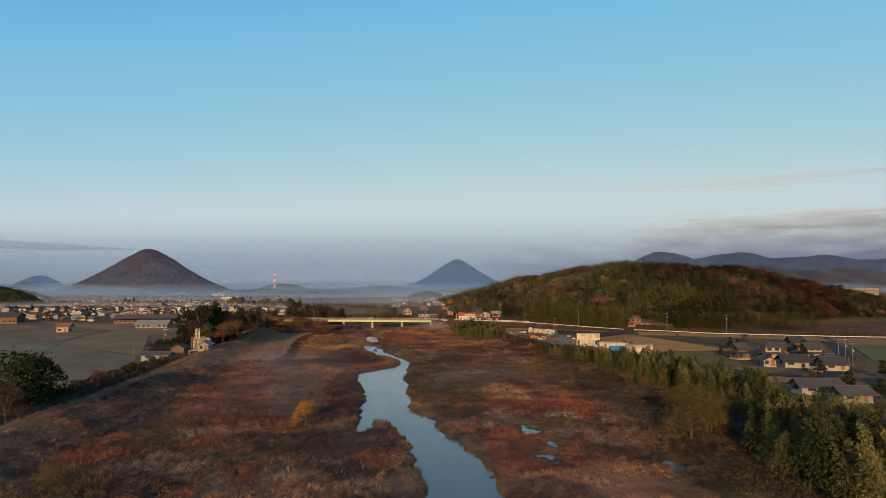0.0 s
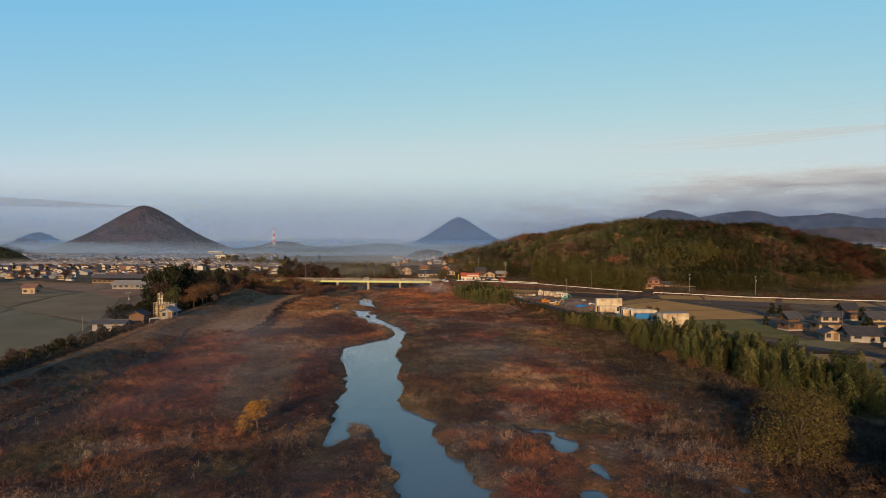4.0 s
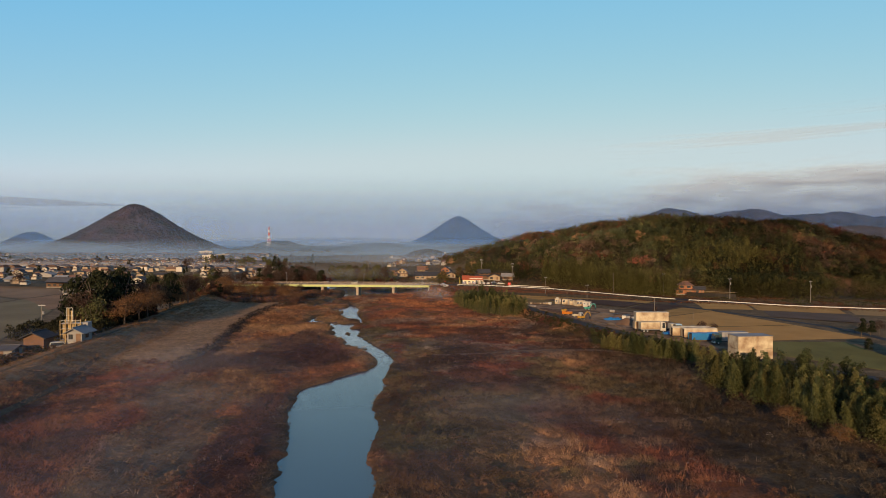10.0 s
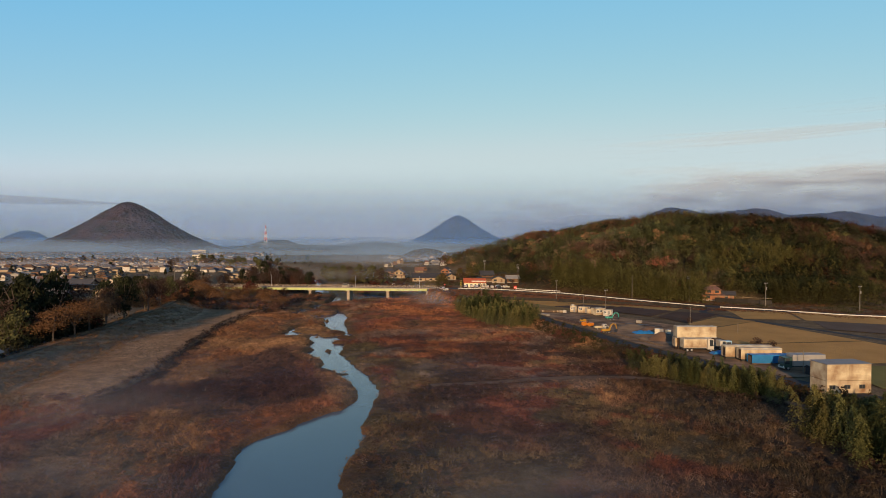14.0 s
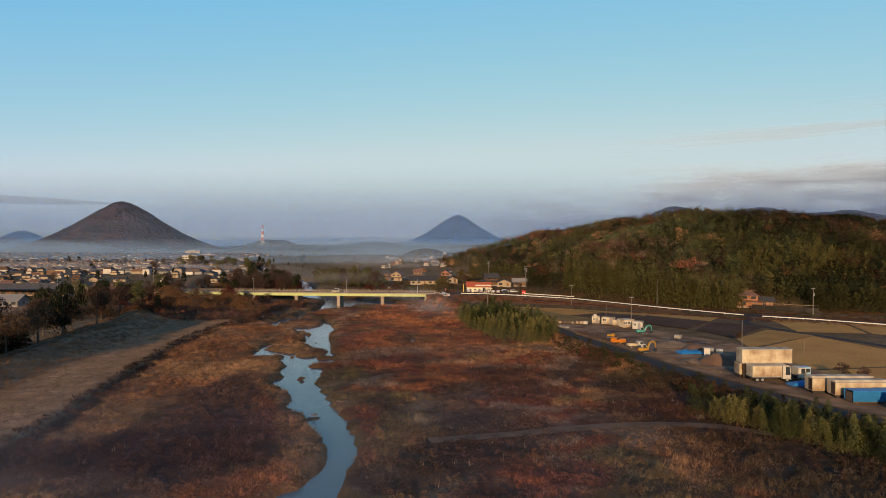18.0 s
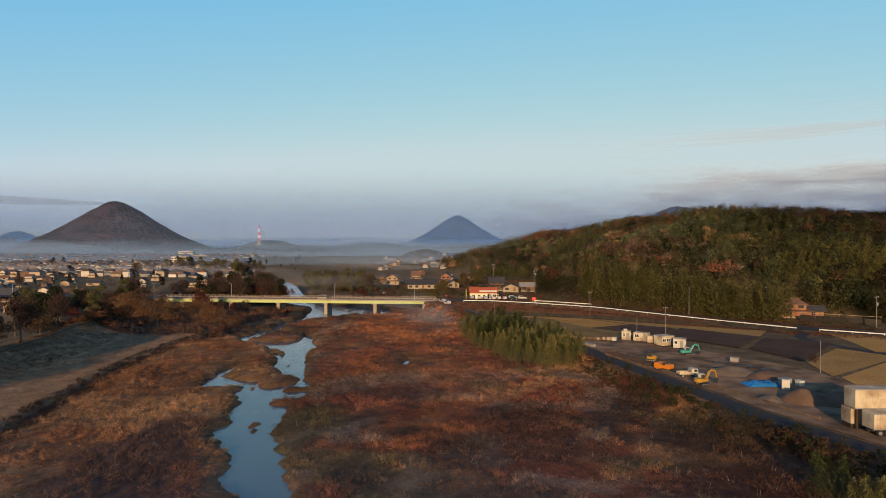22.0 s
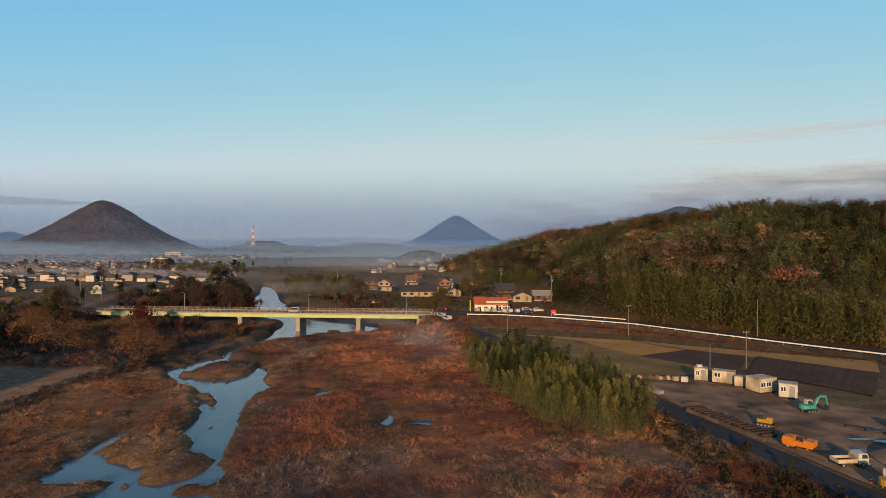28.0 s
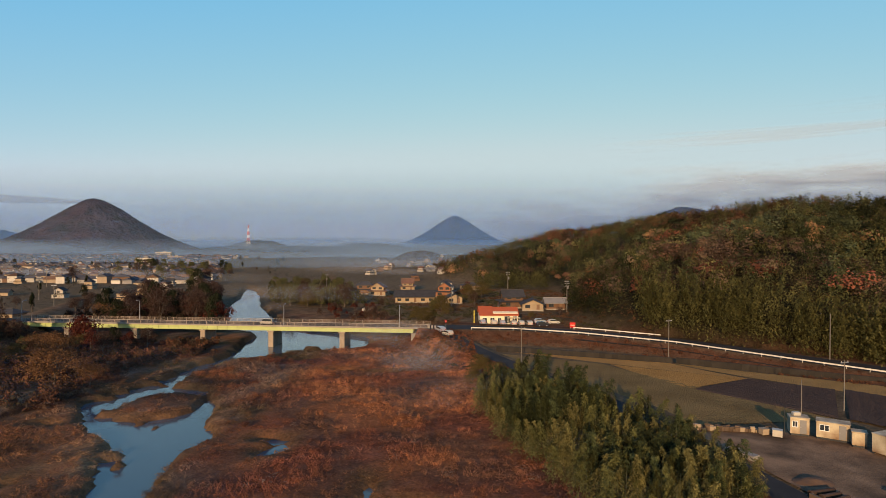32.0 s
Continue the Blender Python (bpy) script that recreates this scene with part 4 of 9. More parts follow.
def scatter(name, label, category, kinds, x, y, z, sx, sz, tones, material, jitter=0.18, rng=None):
    """One mesh of many small plants, each a turned, scaled copy of one of the kinds, with its own base colour."""
    r = rng or RNG
    V, F, C, base = [], [], [], 0
    pick, turn = r.integers(len(kinds), size=len(x)), r.uniform(0, 2 * np.pi, len(x))
    for k, (kv, kf) in enumerate(kinds):
        m = np.nonzero(pick == k)[0]
        if not len(m):
            continue
        c, s = np.cos(turn[m])[:, None], np.sin(turn[m])[:, None]
        px = (kv[None, :, 0] * c - kv[None, :, 1] * s) * sx[m, None] + x[m, None]
        py = (kv[None, :, 0] * s + kv[None, :, 1] * c) * sx[m, None] + y[m, None]
        pz = kv[None, :, 2] * sz[m, None] + z[m, None]
        V.append(np.stack([px, py, pz], -1).reshape(-1, 3))
        F.append((kf[None] + (np.arange(len(m)) * len(kv))[:, None, None] + base).reshape(-1, kf.shape[1]))
        per = kf.shape[1]
        jit = np.repeat(r.uniform(1 - jitter, 1 + jitter, (len(m), len(kv) // per)), per, axis=1)
        C.append((tones[m][:, None] * jit[..., None]).reshape(-1, 3))
        base += len(m) * len(kv)
    ob = new(name, raw_mesh(name, np.concatenate(V), np.concatenate(F), material, np.concatenate(C)))
    return tagged(ob, label, category, kind="stuff")


def spots(x0, x1, y0, y1, n, keep, rng=None):
    r = rng or RNG
    x, y = r.uniform(x0, x1, n), r.uniform(y0, y1, n)
    m = keep(x, y)
    return x[m], y[m]


TRACKS = ([(-2, 216, 0), (5, 218, 0), (16, 221, 0), (33, 224, 0), (44, 222, 0), (53, 214, 0), (60, 200, 0)],
          [(-60, 100, 0), (-62, 129, 0), (-64, 143, 0), (-67, 165, 0), (-70, 184, 0), (-76, 205, 0)])


def on_bed(x, y):
    on_track = (along(TRACKS[0], x, y)[0] < 1.5) | (along(TRACKS[1], x, y)[0] < 0.6)
    ld, _, ls = along(LEVEE, x, y)
    bd, _, bs = along(BANK_ROAD, x, y)
    inland = ((bs > 0) & (y > 166) & (y < 404)) | ((y <= 166) & (x > east(y))) | ((y >= 404) & (x > -3))
    shelf = (np.interp(y, STEP[:, 0], STEP[:, 1]) - x > 0.3) & (y > 205) & (y < 350)
    return (ls < 0) & (ld > 1.5) & ~inland & (bd > 4) & (river_gap(x, y) > 0.15) & ~shelf & ~on_track


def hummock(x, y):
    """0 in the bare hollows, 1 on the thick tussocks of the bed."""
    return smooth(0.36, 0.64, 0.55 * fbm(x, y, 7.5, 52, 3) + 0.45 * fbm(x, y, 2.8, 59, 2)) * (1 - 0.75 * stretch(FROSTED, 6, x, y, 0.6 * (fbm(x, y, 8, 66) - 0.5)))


def reed(r, blades=18, wide=0.42, lean=0.28, w=0.040):
    """A stand of dry reed: upright narrow blades, a few nodding; unit height."""
    return tuft(r, blades, 1.0, wide, lean, w)


T_GRASS = variants(8, lambda r: tuft(r, 15, lean=0.6, w=0.05))
T_REED = variants(10, reed)


def cushion(r, leaves=34):
    """A low rounded clump of dead weeds: small leaves that face outwards on a dome; unit height and width."""
    a, u = r.uniform(0, 2 * np.pi, leaves), r.uniform(0.05, 1, leaves)
    q = np.sqrt(1 - u**2)
    d = np.stack([q * np.cos(a), q * np.sin(a), u], -1)
    p = d * np.array((0.5, 0.5, 0.9)) * r.uniform(0.7, 1.08, (leaves, 1)) + r.normal(0, 0.03, (leaves, 3))
    nrm = d + r.normal(0, 0.35, (leaves, 3))
    nrm /= np.linalg.norm(nrm, axis=1)[:, None]
    e = np.cross(nrm, r.normal(size=(leaves, 3)))
    e /= np.linalg.norm(e, axis=1)[:, None]
    b = np.cross(nrm, e)
    s = r.uniform(0.05, 0.11, leaves)[:, None]
    v = np.stack([p - e * s * 1.3, p - b * s * 0.5, p + e * s * 1.3, p + b * s * 0.5], 1).reshape(-1, 3)
    return v, np.arange(len(v)).reshape(-1, 4)


T_CUSHION = variants(8, cushion)
x, y = spots(-75, 66, 2, 400, 66000, on_bed)
near = RNG.random(len(x)) < np.clip(1.25 - y / 600, 0.5, 1)
x, y = x[near], y[near]
hm = hummock(x, y)
# tone drops in the hollows: shade between tussocks put into the colour
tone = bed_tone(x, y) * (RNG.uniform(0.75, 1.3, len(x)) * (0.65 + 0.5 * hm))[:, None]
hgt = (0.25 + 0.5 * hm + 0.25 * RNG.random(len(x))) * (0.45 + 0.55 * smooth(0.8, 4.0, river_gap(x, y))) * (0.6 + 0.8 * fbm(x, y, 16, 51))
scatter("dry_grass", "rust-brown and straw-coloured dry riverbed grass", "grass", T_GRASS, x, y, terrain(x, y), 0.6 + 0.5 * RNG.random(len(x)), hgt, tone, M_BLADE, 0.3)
x, y = spots(-75, 66, 2, 400, 50000, lambda a, b: on_bed(a, b) & (river_gap(a, b) > 0.5))
hm = hummock(x, y)
m_ = RNG.random(len(x)) < hm * smooth(0.40, 0.56, fbm(x, y, 20, 64)) * np.clip(1.2 - y / 700, 0.6, 1)
x, y, hm = x[m_], y[m_], hm[m_]
# reeds too carry the hollows' shade in their colour
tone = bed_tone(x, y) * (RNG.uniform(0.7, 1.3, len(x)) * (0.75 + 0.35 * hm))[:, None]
hgt = RNG.uniform(0.5, 1.1, len(x)) * (0.35 + 0.7 * hm) * (0.5 + 0.5 * smooth(0.5, 4.0, river_gap(x, y))) * (0.6 + 0.6 * fbm(x, y, 14, 51))
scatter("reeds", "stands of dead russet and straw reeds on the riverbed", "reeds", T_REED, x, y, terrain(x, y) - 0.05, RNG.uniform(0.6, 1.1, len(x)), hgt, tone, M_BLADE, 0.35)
x, y = spots(-75, 66, 30, 400, 52000, lambda a, b: on_bed(a, b) & (river_gap(a, b) > 0.2))
hm = hummock(x, y)
m_ = RNG.random(len(x)) < (0.10 + 0.9 * hm) * np.clip(1.25 - y / 800, 0.7, 1)
x, y, hm = x[m_], y[m_], hm[m_]
pick = RNG.random(len(x))
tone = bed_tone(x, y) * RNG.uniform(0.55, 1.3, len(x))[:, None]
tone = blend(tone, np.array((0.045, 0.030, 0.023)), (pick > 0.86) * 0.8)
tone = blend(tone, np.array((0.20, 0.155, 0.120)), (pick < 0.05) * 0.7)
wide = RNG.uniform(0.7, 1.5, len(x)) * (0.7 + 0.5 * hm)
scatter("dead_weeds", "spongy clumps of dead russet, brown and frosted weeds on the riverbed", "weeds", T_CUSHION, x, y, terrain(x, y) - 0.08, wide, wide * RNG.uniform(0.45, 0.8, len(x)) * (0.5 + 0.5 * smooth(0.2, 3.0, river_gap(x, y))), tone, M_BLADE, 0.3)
# short grass of the mown terrace
x, y = spots(-92, -56, 195, 362, 26000, lambda a, b: (np.interp(b, STEP[:, 0], STEP[:, 1]) - a > 0.4) & (along(LEVEE, a, b)[2] < 0) & (along(LEVEE, a, b)[0] > 4))
rows_ = fbm((x + 0.2 * y) * 1.0, y * 0.08, 2.2, 47, 3)
tone = blend(np.broadcast_to(np.array((0.285, 0.172, 0.092)), (len(x), 3)), np.array((0.150, 0.104, 0.056)), smooth(0.42, 0.58, 0.6 * rows_ + 0.4 * fbm(x, y, 9, 41)))
scatter("mown_grass", "short mown straw-brown grass on the river terrace", "grass", T_GRASS, x, y, terrain(x, y), RNG.uniform(0.35, 0.7, len(x)), RNG.uniform(0.05, 0.14, len(x)), tone * RNG.uniform(0.8, 1.2, (len(x), 1)), M_BLADE, 0.2)
# pale seed heads that stand out of the weeds
x, y = spots(-60, 60, 40, 260, 1500, lambda a, b: on_bed(a, b) & (fbm(a, b, 24, 63) > 0.5) & (river_gap(a, b) > 3))
T_HEAD = variants(4, lambda r: tuft(r, 4, 1.0, 0.22, 0.25, 0.028))
scatter("pampas_grass", "pale feathery seed heads above the dead weeds", "grass", T_HEAD, x, y, terrain(x, y), RNG.uniform(0.8, 1.3, len(x)), RNG.uniform(0.8, 1.3, len(x)), np.array((0.28, 0.19, 0.13))[None] * RNG.uniform(0.6, 1.1, (len(x), 1)), M_BLADE)

T_BUSH = variants(6, lambda r: crown(r, leaves=64, lumps=8, lo=0.05, size=0.085, spread=0.45))
x, y = spots(-75, 62, 50, 400, 9000, lambda a, b: on_bed(a, b) & (fbm(a, b, 18, 61) > 0.5) & (river_gap(a, b) > 2.5))
z = terrain(x, y)
tone = blend(bed_tone(x, y) * 0.75, MAROON * 1.1, RNG.uniform(0, 0.7, len(x)))
scatter("shrub", "low russet and dark brown riverbed shrubs", "shrub", T_BUSH, x, y, z - 0.1, RNG.uniform(0.9, 2.2, len(x)), RNG.uniform(0.6, 1.5, len(x)), tone, M_LEAF)

# dark tufts set along the edge of the mown terrace so that its step shows as a dark line
sy = RNG.uniform(200, 351, 2600)
sx_ = np.interp(sy, STEP[:, 0], STEP[:, 1]) + RNG.normal(0.5, 0.8, len(sy))
scatter("terrace_edge_growth", "dark brown weeds on the step at the mown terrace", "grass", T_GRASS, sx_, sy, terrain(sx_, sy), RNG.uniform(0.8, 1.5, len(sy)), RNG.uniform(0.35, 0.9, len(sy)),
        np.array((0.05, 0.032, 0.022))[None] * RNG.uniform(0.6, 1.5, (len(sy), 1)), M_BLADE)

# ---------------------------------------------------------------- the wooded hill
def canopy(r, leaves=330, lumps=6, peak=0.0, fine=1.0):
    """A forest crown seen from afar: clumps of foliage that face outwards on a few rounded lumps; unit height and width."""
    cen = np.stack([r.normal(0, 0.17, lumps), r.normal(0, 0.17, lumps), r.uniform(0.35, 0.72, lumps)], -1)
    cen[0] = (0, 0, 0.74)
    rad = r.uniform(0.20, 0.30, lumps) * (1 - peak * cen[:, 2])
    j = r.integers(lumps, size=leaves)
    d = r.normal(size=(leaves, 3))
    d[:, 2] = np.abs(d[:, 2]) - 0.3
    d /= np.linalg.norm(d, axis=1)[:, None]
    p = cen[j] + d * (rad[j] * r.uniform(0.8, 1.12, leaves))[:, None]
    nrm = d + r.normal(0, 0.14, (leaves, 3))
    nrm /= np.linalg.norm(nrm, axis=1)[:, None]
    a = np.cross(nrm, r.normal(size=(leaves, 3)))
    a /= np.linalg.norm(a, axis=1)[:, None]
    b = np.cross(nrm, a)
    s = r.uniform(0.018, 0.040, leaves)[:, None] * fine
    v = np.stack([p - a * s, p - b * s * 0.75, p + a * s, p + b * s * 0.75], 1).reshape(-1, 3)
    return v, np.arange(len(v)).reshape(-1, 4)


T_TREE = variants(6, lambda r: canopy(r)) + variants(3, lambda r: canopy(r, 330, 5, 0.6))
T_SMALL = variants(4, lambda r: canopy(r, 60, 4))
T_BARE = variants(5, lambda r: canopy(r, 300, 7, 0.2, 0.55))


def on_hill(x, y):
    hd, _, hs = along(HIGHWAY, x, y)
    rd, rz, _ = along(RIDGE, x, y)
    sd, sz, _ = along(SPUR, x, y)
    bare = (x > 196) & (x < 268) & (y < 378 - 0.2 * (x - 196) + 14 * (fbm(x, y, 18, 77) - 0.5))
    return (hd > 16) & (hs > 0) & ~bare & (np.maximum(rz * np.clip(1 - (rd / 92) ** 1.5, 0, 1), sz * np.clip(1 - (sd / 72) ** 1.6, 0, 1)) > 2.0)


x, y = spots(-10, 420, 360, 760, 8600, on_hill)
x2, y2 = spots(30, 270, 360, 520, 2600, on_hill)
x, y = np.concatenate([x, x2]), np.concatenate([y, y2])
z = terrain(x, y)
hidden = np.zeros(len(x))
for f_ in np.linspace(0.45, 0.97, 14):
    hidden = np.maximum(hidden, terrain(x * f_, 140 + (y - 140) * f_) - (28 + (z + 10 - 28) * f_))
x, y, z = x[hidden < 8], y[hidden < 8], z[hidden < 8]
n1 = fbm(x, y, 30, 71) + RNG.normal(0, 0.10, len(x))
GREEN, BROWN, RED = np.array((0.030, 0.034, 0.016)), np.array((0.062, 0.040, 0.026)), np.array((0.115, 0.042, 0.025))
tone = blend(np.broadcast_to(GREEN, (len(x), 3)), BROWN, smooth(0.47, 0.56, n1))
tone = blend(tone, np.array((0.115, 0.060, 0.028)), (RNG.random(len(x)) > 0.90) * 0.8)
tone = blend(tone, np.array((0.075, 0.070, 0.024)), (RNG.random(len(x)) > 0.88) * 0.8)
tone = blend(tone, RED, smooth(0.70, 0.76, n1 + 0.20 * smooth(225, 290, x) + 0.10 * smooth(20, 30, z) * smooth(140, 110, x)))
tone = tone * (RNG.uniform(0.5, 2.1, len(x)))[:, None]
# noise patches of darker and lighter tone, russet in places; all darker towards +x
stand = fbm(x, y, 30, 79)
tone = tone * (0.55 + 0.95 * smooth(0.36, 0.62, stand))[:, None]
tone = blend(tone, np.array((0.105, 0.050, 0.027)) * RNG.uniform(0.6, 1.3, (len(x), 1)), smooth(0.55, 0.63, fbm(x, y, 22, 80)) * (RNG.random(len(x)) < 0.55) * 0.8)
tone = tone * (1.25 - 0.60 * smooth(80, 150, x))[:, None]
bamboo_ = (RNG.random(len(x)) < 0.85 * smooth(0.48, 0.58, fbm(x, y, 34, 78) + 0.26 * smooth(135, 60, x) - 0.12 * smooth(150, 200, x)))
bare_ = ~bamboo_ & (RNG.random(len(x)) < 0.12 + 0.5 * smooth(0.52, 0.62, n1))
leafy = ~bamboo_ & ~bare_
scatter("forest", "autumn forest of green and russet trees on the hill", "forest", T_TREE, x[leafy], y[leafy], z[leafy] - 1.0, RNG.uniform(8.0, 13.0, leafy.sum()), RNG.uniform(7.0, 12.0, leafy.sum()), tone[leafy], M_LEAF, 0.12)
scatter("bare_trees", "bare grey-brown trees with fine upright twigs on the hill", "trees", T_BARE, x[bare_], y[bare_], z[bare_] - 1.0, RNG.uniform(8.0, 12.0, bare_.sum()), RNG.uniform(6.0, 10.5, bare_.sum()),
        np.array((0.084, 0.052, 0.036))[None] * RNG.uniform(0.7, 1.5, (bare_.sum(), 1)), M_BLADE, 0.25)
hill_bamboo = (x[bamboo_], y[bamboo_], z[bamboo_], stand[bamboo_])

x, y = spots(-720, -500, 715, 790, 420, lambda a, b: np.abs(b - 757) < 30)
scatter("forest", "dark misty wood on the low hill by the town", "forest", T_SMALL, x, y, np.interp(x, [-700, -600, -565, -530, -505], [18, 24, 23, 14, 0]) * (1 - np.abs(y - 757) / 60), RNG.uniform(9, 14, len(x)), RNG.uniform(6, 10, len(x)), np.array((0.030, 0.033, 0.020))[None] * RNG.uniform(0.6, 1.4, (len(x), 1)), M_LEAF)

# ---------------------------------------------------------------- fields, roads, yard
def ribbon(name, line, half, material, label, category, lift=0.05, thick=0.0, follow=False):
    """A road of even width along a polyline, smoothed, laid on the land."""
    pts = np.array(line, float)
    u = np.concatenate([[0], np.cumsum(np.hypot(np.diff(pts[:, 0]), np.diff(pts[:, 1])))])
    s = np.linspace(0, u[-1], max(8, int(u[-1] / 4)))
    p = np.stack([np.interp(s, u, pts[:, k]) for k in range(3)], -1)
    for _ in range(3):
        p[1:-1] = 0.25 * p[:-2] + 0.5 * p[1:-1] + 0.25 * p[2:]
    d = np.gradient(p[:, :2], axis=0)
    d /= np.hypot(d[:, 0], d[:, 1])[:, None]
    nrm = np.stack([-d[:, 1], d[:, 0]], -1)
    cols = np.linspace(-half, half, 7)
    V = np.stack([np.concatenate([p[:, :2] + nrm * c, p[:, 2:3] * 0], -1) for c in cols], 1)
    for k in range(len(cols)):
        V[:, k, 2] = (terrain(V[:, k, 0], V[:, k, 1]) if follow else np.maximum(p[:, 2], terrain(V[:, k, 0], V[:, k, 1]))) + lift
    ids = np.arange(len(p) * len(cols)).reshape(len(p), len(cols))
    f = np.stack([ids[:-1, :-1], ids[:-1, 1:], ids[1:, 1:], ids[1:, :-1]], -1).reshape(-1, 4)[:, ::-1]
    ob = new(name, raw_mesh(name, V.reshape(-1, 3), f, material, flat=False))
    return tagged(ob, label, category, kind="structure")


ribbon("road", BANK_ROAD[0:], 2.05, M_ASPHALT, "narrow grey asphalt road on the river bank", "road")
ribbon("road", HIGHWAY, 3.9, M_ASPHALT, "grey asphalt main road below the hill", "road")
ribbon("road", [(-129, 423, 3.5), (-150, 425, 3.5), (-200, 430, 3.5), (-290, 440, 3.0)], 3.6, M_ASPHALT, "asphalt approach road of the bridge", "road")
ribbon("road", [(110.5, 343, 1.2), (106, 338, 0.9), (97, 328, 0.9), (100, 312, 1.0), (105, 300, 1.4), (113, 280, 1.4), (122, 255, 1.4), (120, 232, 1.4)], 1.4, M_ASPHALT, "narrow dark farm lane", "road", follow=True)
ribbon("road", [(106, 164, 1.4), (124, 184, 1.4), (146, 211, 1.4), (172, 258, 1.4), (186, 296, 1.4)], 2.6, M_ASPHALT, "village street of grey asphalt", "road", follow=True)
M_TRACK = surface("dirt_track", (0.15, 0.098, 0.064), 0.95, vary=0.4, size=0.4, fine=5, bump=0.6, spec=0.03, reach=0.05)
ribbon("dirt_track", TRACKS[0], 1.3, M_TRACK, "pale dirt track across the riverbed", "track", lift=0.12, follow=True)
ribbon("dirt_track", TRACKS[1], 0.55, surface("trodden_earth", (0.12, 0.08, 0.05), 0.95, vary=0.5, size=0.3, fine=5, bump=0.8, spec=0.03, reach=0.06), "dirt track at the foot of the levee", "track", lift=0.14, follow=True)
ribbon("levee_path", [(a + 0.3, b, c) for a, b, c in LEVEE[1:10]], 0.55, surface("levee_turf", (0.13, 0.088, 0.05), 0.95, vary=0.35, size=0.25, fine=4, bump=0.8, spec=0.03, reach=0.06), "grassy path on the crest of the levee", "path", lift=0.06)


def field(name, a, b, c, d, colour, label, rows=0, ridge=0.18, lift=0.07, vary=0.22, size=0.12, stain=None, n=40, m=40, cross=False):
    """A field between four corners, laid on the land, with ridges where it is ploughed."""
    if rows:
        n = m = min(180, rows * 6)
    U, V = np.meshgrid(np.linspace(0, 1, n), np.linspace(0, 1, m))
    pa, pb, pc, pd = (np.array(q, float) for q in (a, b, c, d))
    P = pa * ((1 - U) * (1 - V))[..., None] + pb * (U * (1 - V))[..., None] + pc * (U * V)[..., None] + pd * ((1 - U) * V)[..., None]
    Zs = np.maximum(terrain(P[..., 0], P[..., 1]), 0) * 0 + land_z(P[..., 1]) + lift + 0.05 * fbm(P[..., 0], P[..., 1], 3, 5)
    if rows:
        Zs = Zs + ridge * np.abs(np.sin(np.pi * rows * ((V + 0.006 * np.sin(9 * U)) if cross else U))) ** 0.22
    ids = np.arange(n * m).reshape(m, n)
    f = np.stack([ids[:-1, :-1], ids[:-1, 1:], ids[1:, 1:], ids[1:, :-1]], -1).reshape(-1, 4)
    mat = surface("field_soil", colour, 0.95, vary=vary, size=size, fine=3.0, bump=1.0, spec=0.02, stain=stain, reach=0.36)
    ob = new(name, raw_mesh(name, np.concatenate([P, Zs[..., None]], -1).reshape(-1, 3), f, mat, flat=False))
    return tagged(ob, label, "field", kind="structure")


GOLD, DARK, GREENISH = (0.42, 0.235, 0.080), (0.092, 0.062, 0.047), (0.15, 0.135, 0.05)
field("field", (14, 389), (37, 376), (59.5, 330.5), (35, 327), (0.239, 0.157, 0.065), "harvested rice field with short stubble in a darker olive tone", vary=0.3)
field("field", (16, 392), (52, 378.5), (62, 361), (38, 377), GOLD, "harvested rice field with golden stubble")
field("field", (38.5, 376), (62, 361), (46.5, 352), (45.5, 354), (0.433, 0.230, 0.070), "harvested rice field with golden stubble")
field("field", (53, 378), (98, 344), (89, 331), (63.5, 361.5), (0.376, 0.224, 0.080), "harvested rice field with pale stubble")
field("ploughed_field", (47, 351), (62, 360.5), (73, 351), (60, 331), DARK, "dark ploughed field in long furrows", rows=9, ridge=0.16)
field("ploughed_field", (61, 330), (74.5, 350.5), (88, 330), (73, 311), DARK, "dark ploughed field with deep wavy furrows", rows=12, ridge=0.20, cross=True)
field("ploughed_field", (75, 310), (89, 328), (100, 317), (79, 295), (0.08, 0.055, 0.042), "dark ploughed field", rows=16, ridge=0.12, cross=True)
field("field", (79, 294), (97, 311), (104, 300), (76, 281), (0.331, 0.196, 0.072), "harvested rice field with pale stubble")
field("field", (71.5, 256), (77, 280), (103, 299), (112, 262), (0.410, 0.230, 0.080), "wide harvested rice field with golden stubble", vary=0.15)
field("field", (80.5, 231), (72, 255), (112, 261), (117, 236), (0.410, 0.230, 0.080), "wide harvested rice field with golden stubble", vary=0.15)
field("vegetable_field", (79, 211), (81, 230), (106, 230), (98, 186), GREENISH, "frosty green field in fine rows", rows=24, ridge=0.1)
field("vegetable_field", (90, 184), (97, 190), (112, 187), (98, 174), (0.19, 0.16, 0.08), "frosty olive field", rows=0)
field("field", (82, 150), (88, 170), (100, 168), (97, 146), (0.285, 0.185, 0.085), "small harvested field by the farmhouses")
field("field", (113, 341), (131, 331), (121, 303), (103, 306), (0.410, 0.235, 0.080), "harvested rice field with golden stubble")
field("field", (132, 330), (158, 310), (148, 290), (122, 302), (0.388, 0.224, 0.080), "harvested rice field with golden stubble")
field("ploughed_field", (123, 300), (148, 288), (140, 262), (116, 282), (0.12, 0.09, 0.07), "dark fallow field", rows=12, ridge=0.1)
field("field", (160, 308), (190, 296), (180, 272), (150, 288), (0.319, 0.202, 0.090), "harvested rice field with golden stubble")
field("vegetable_field", (150, 205), (178, 256), (230, 240), (200, 190), (0.15, 0.16, 0.07), "green field beside the village street", rows=18, ridge=0.1)
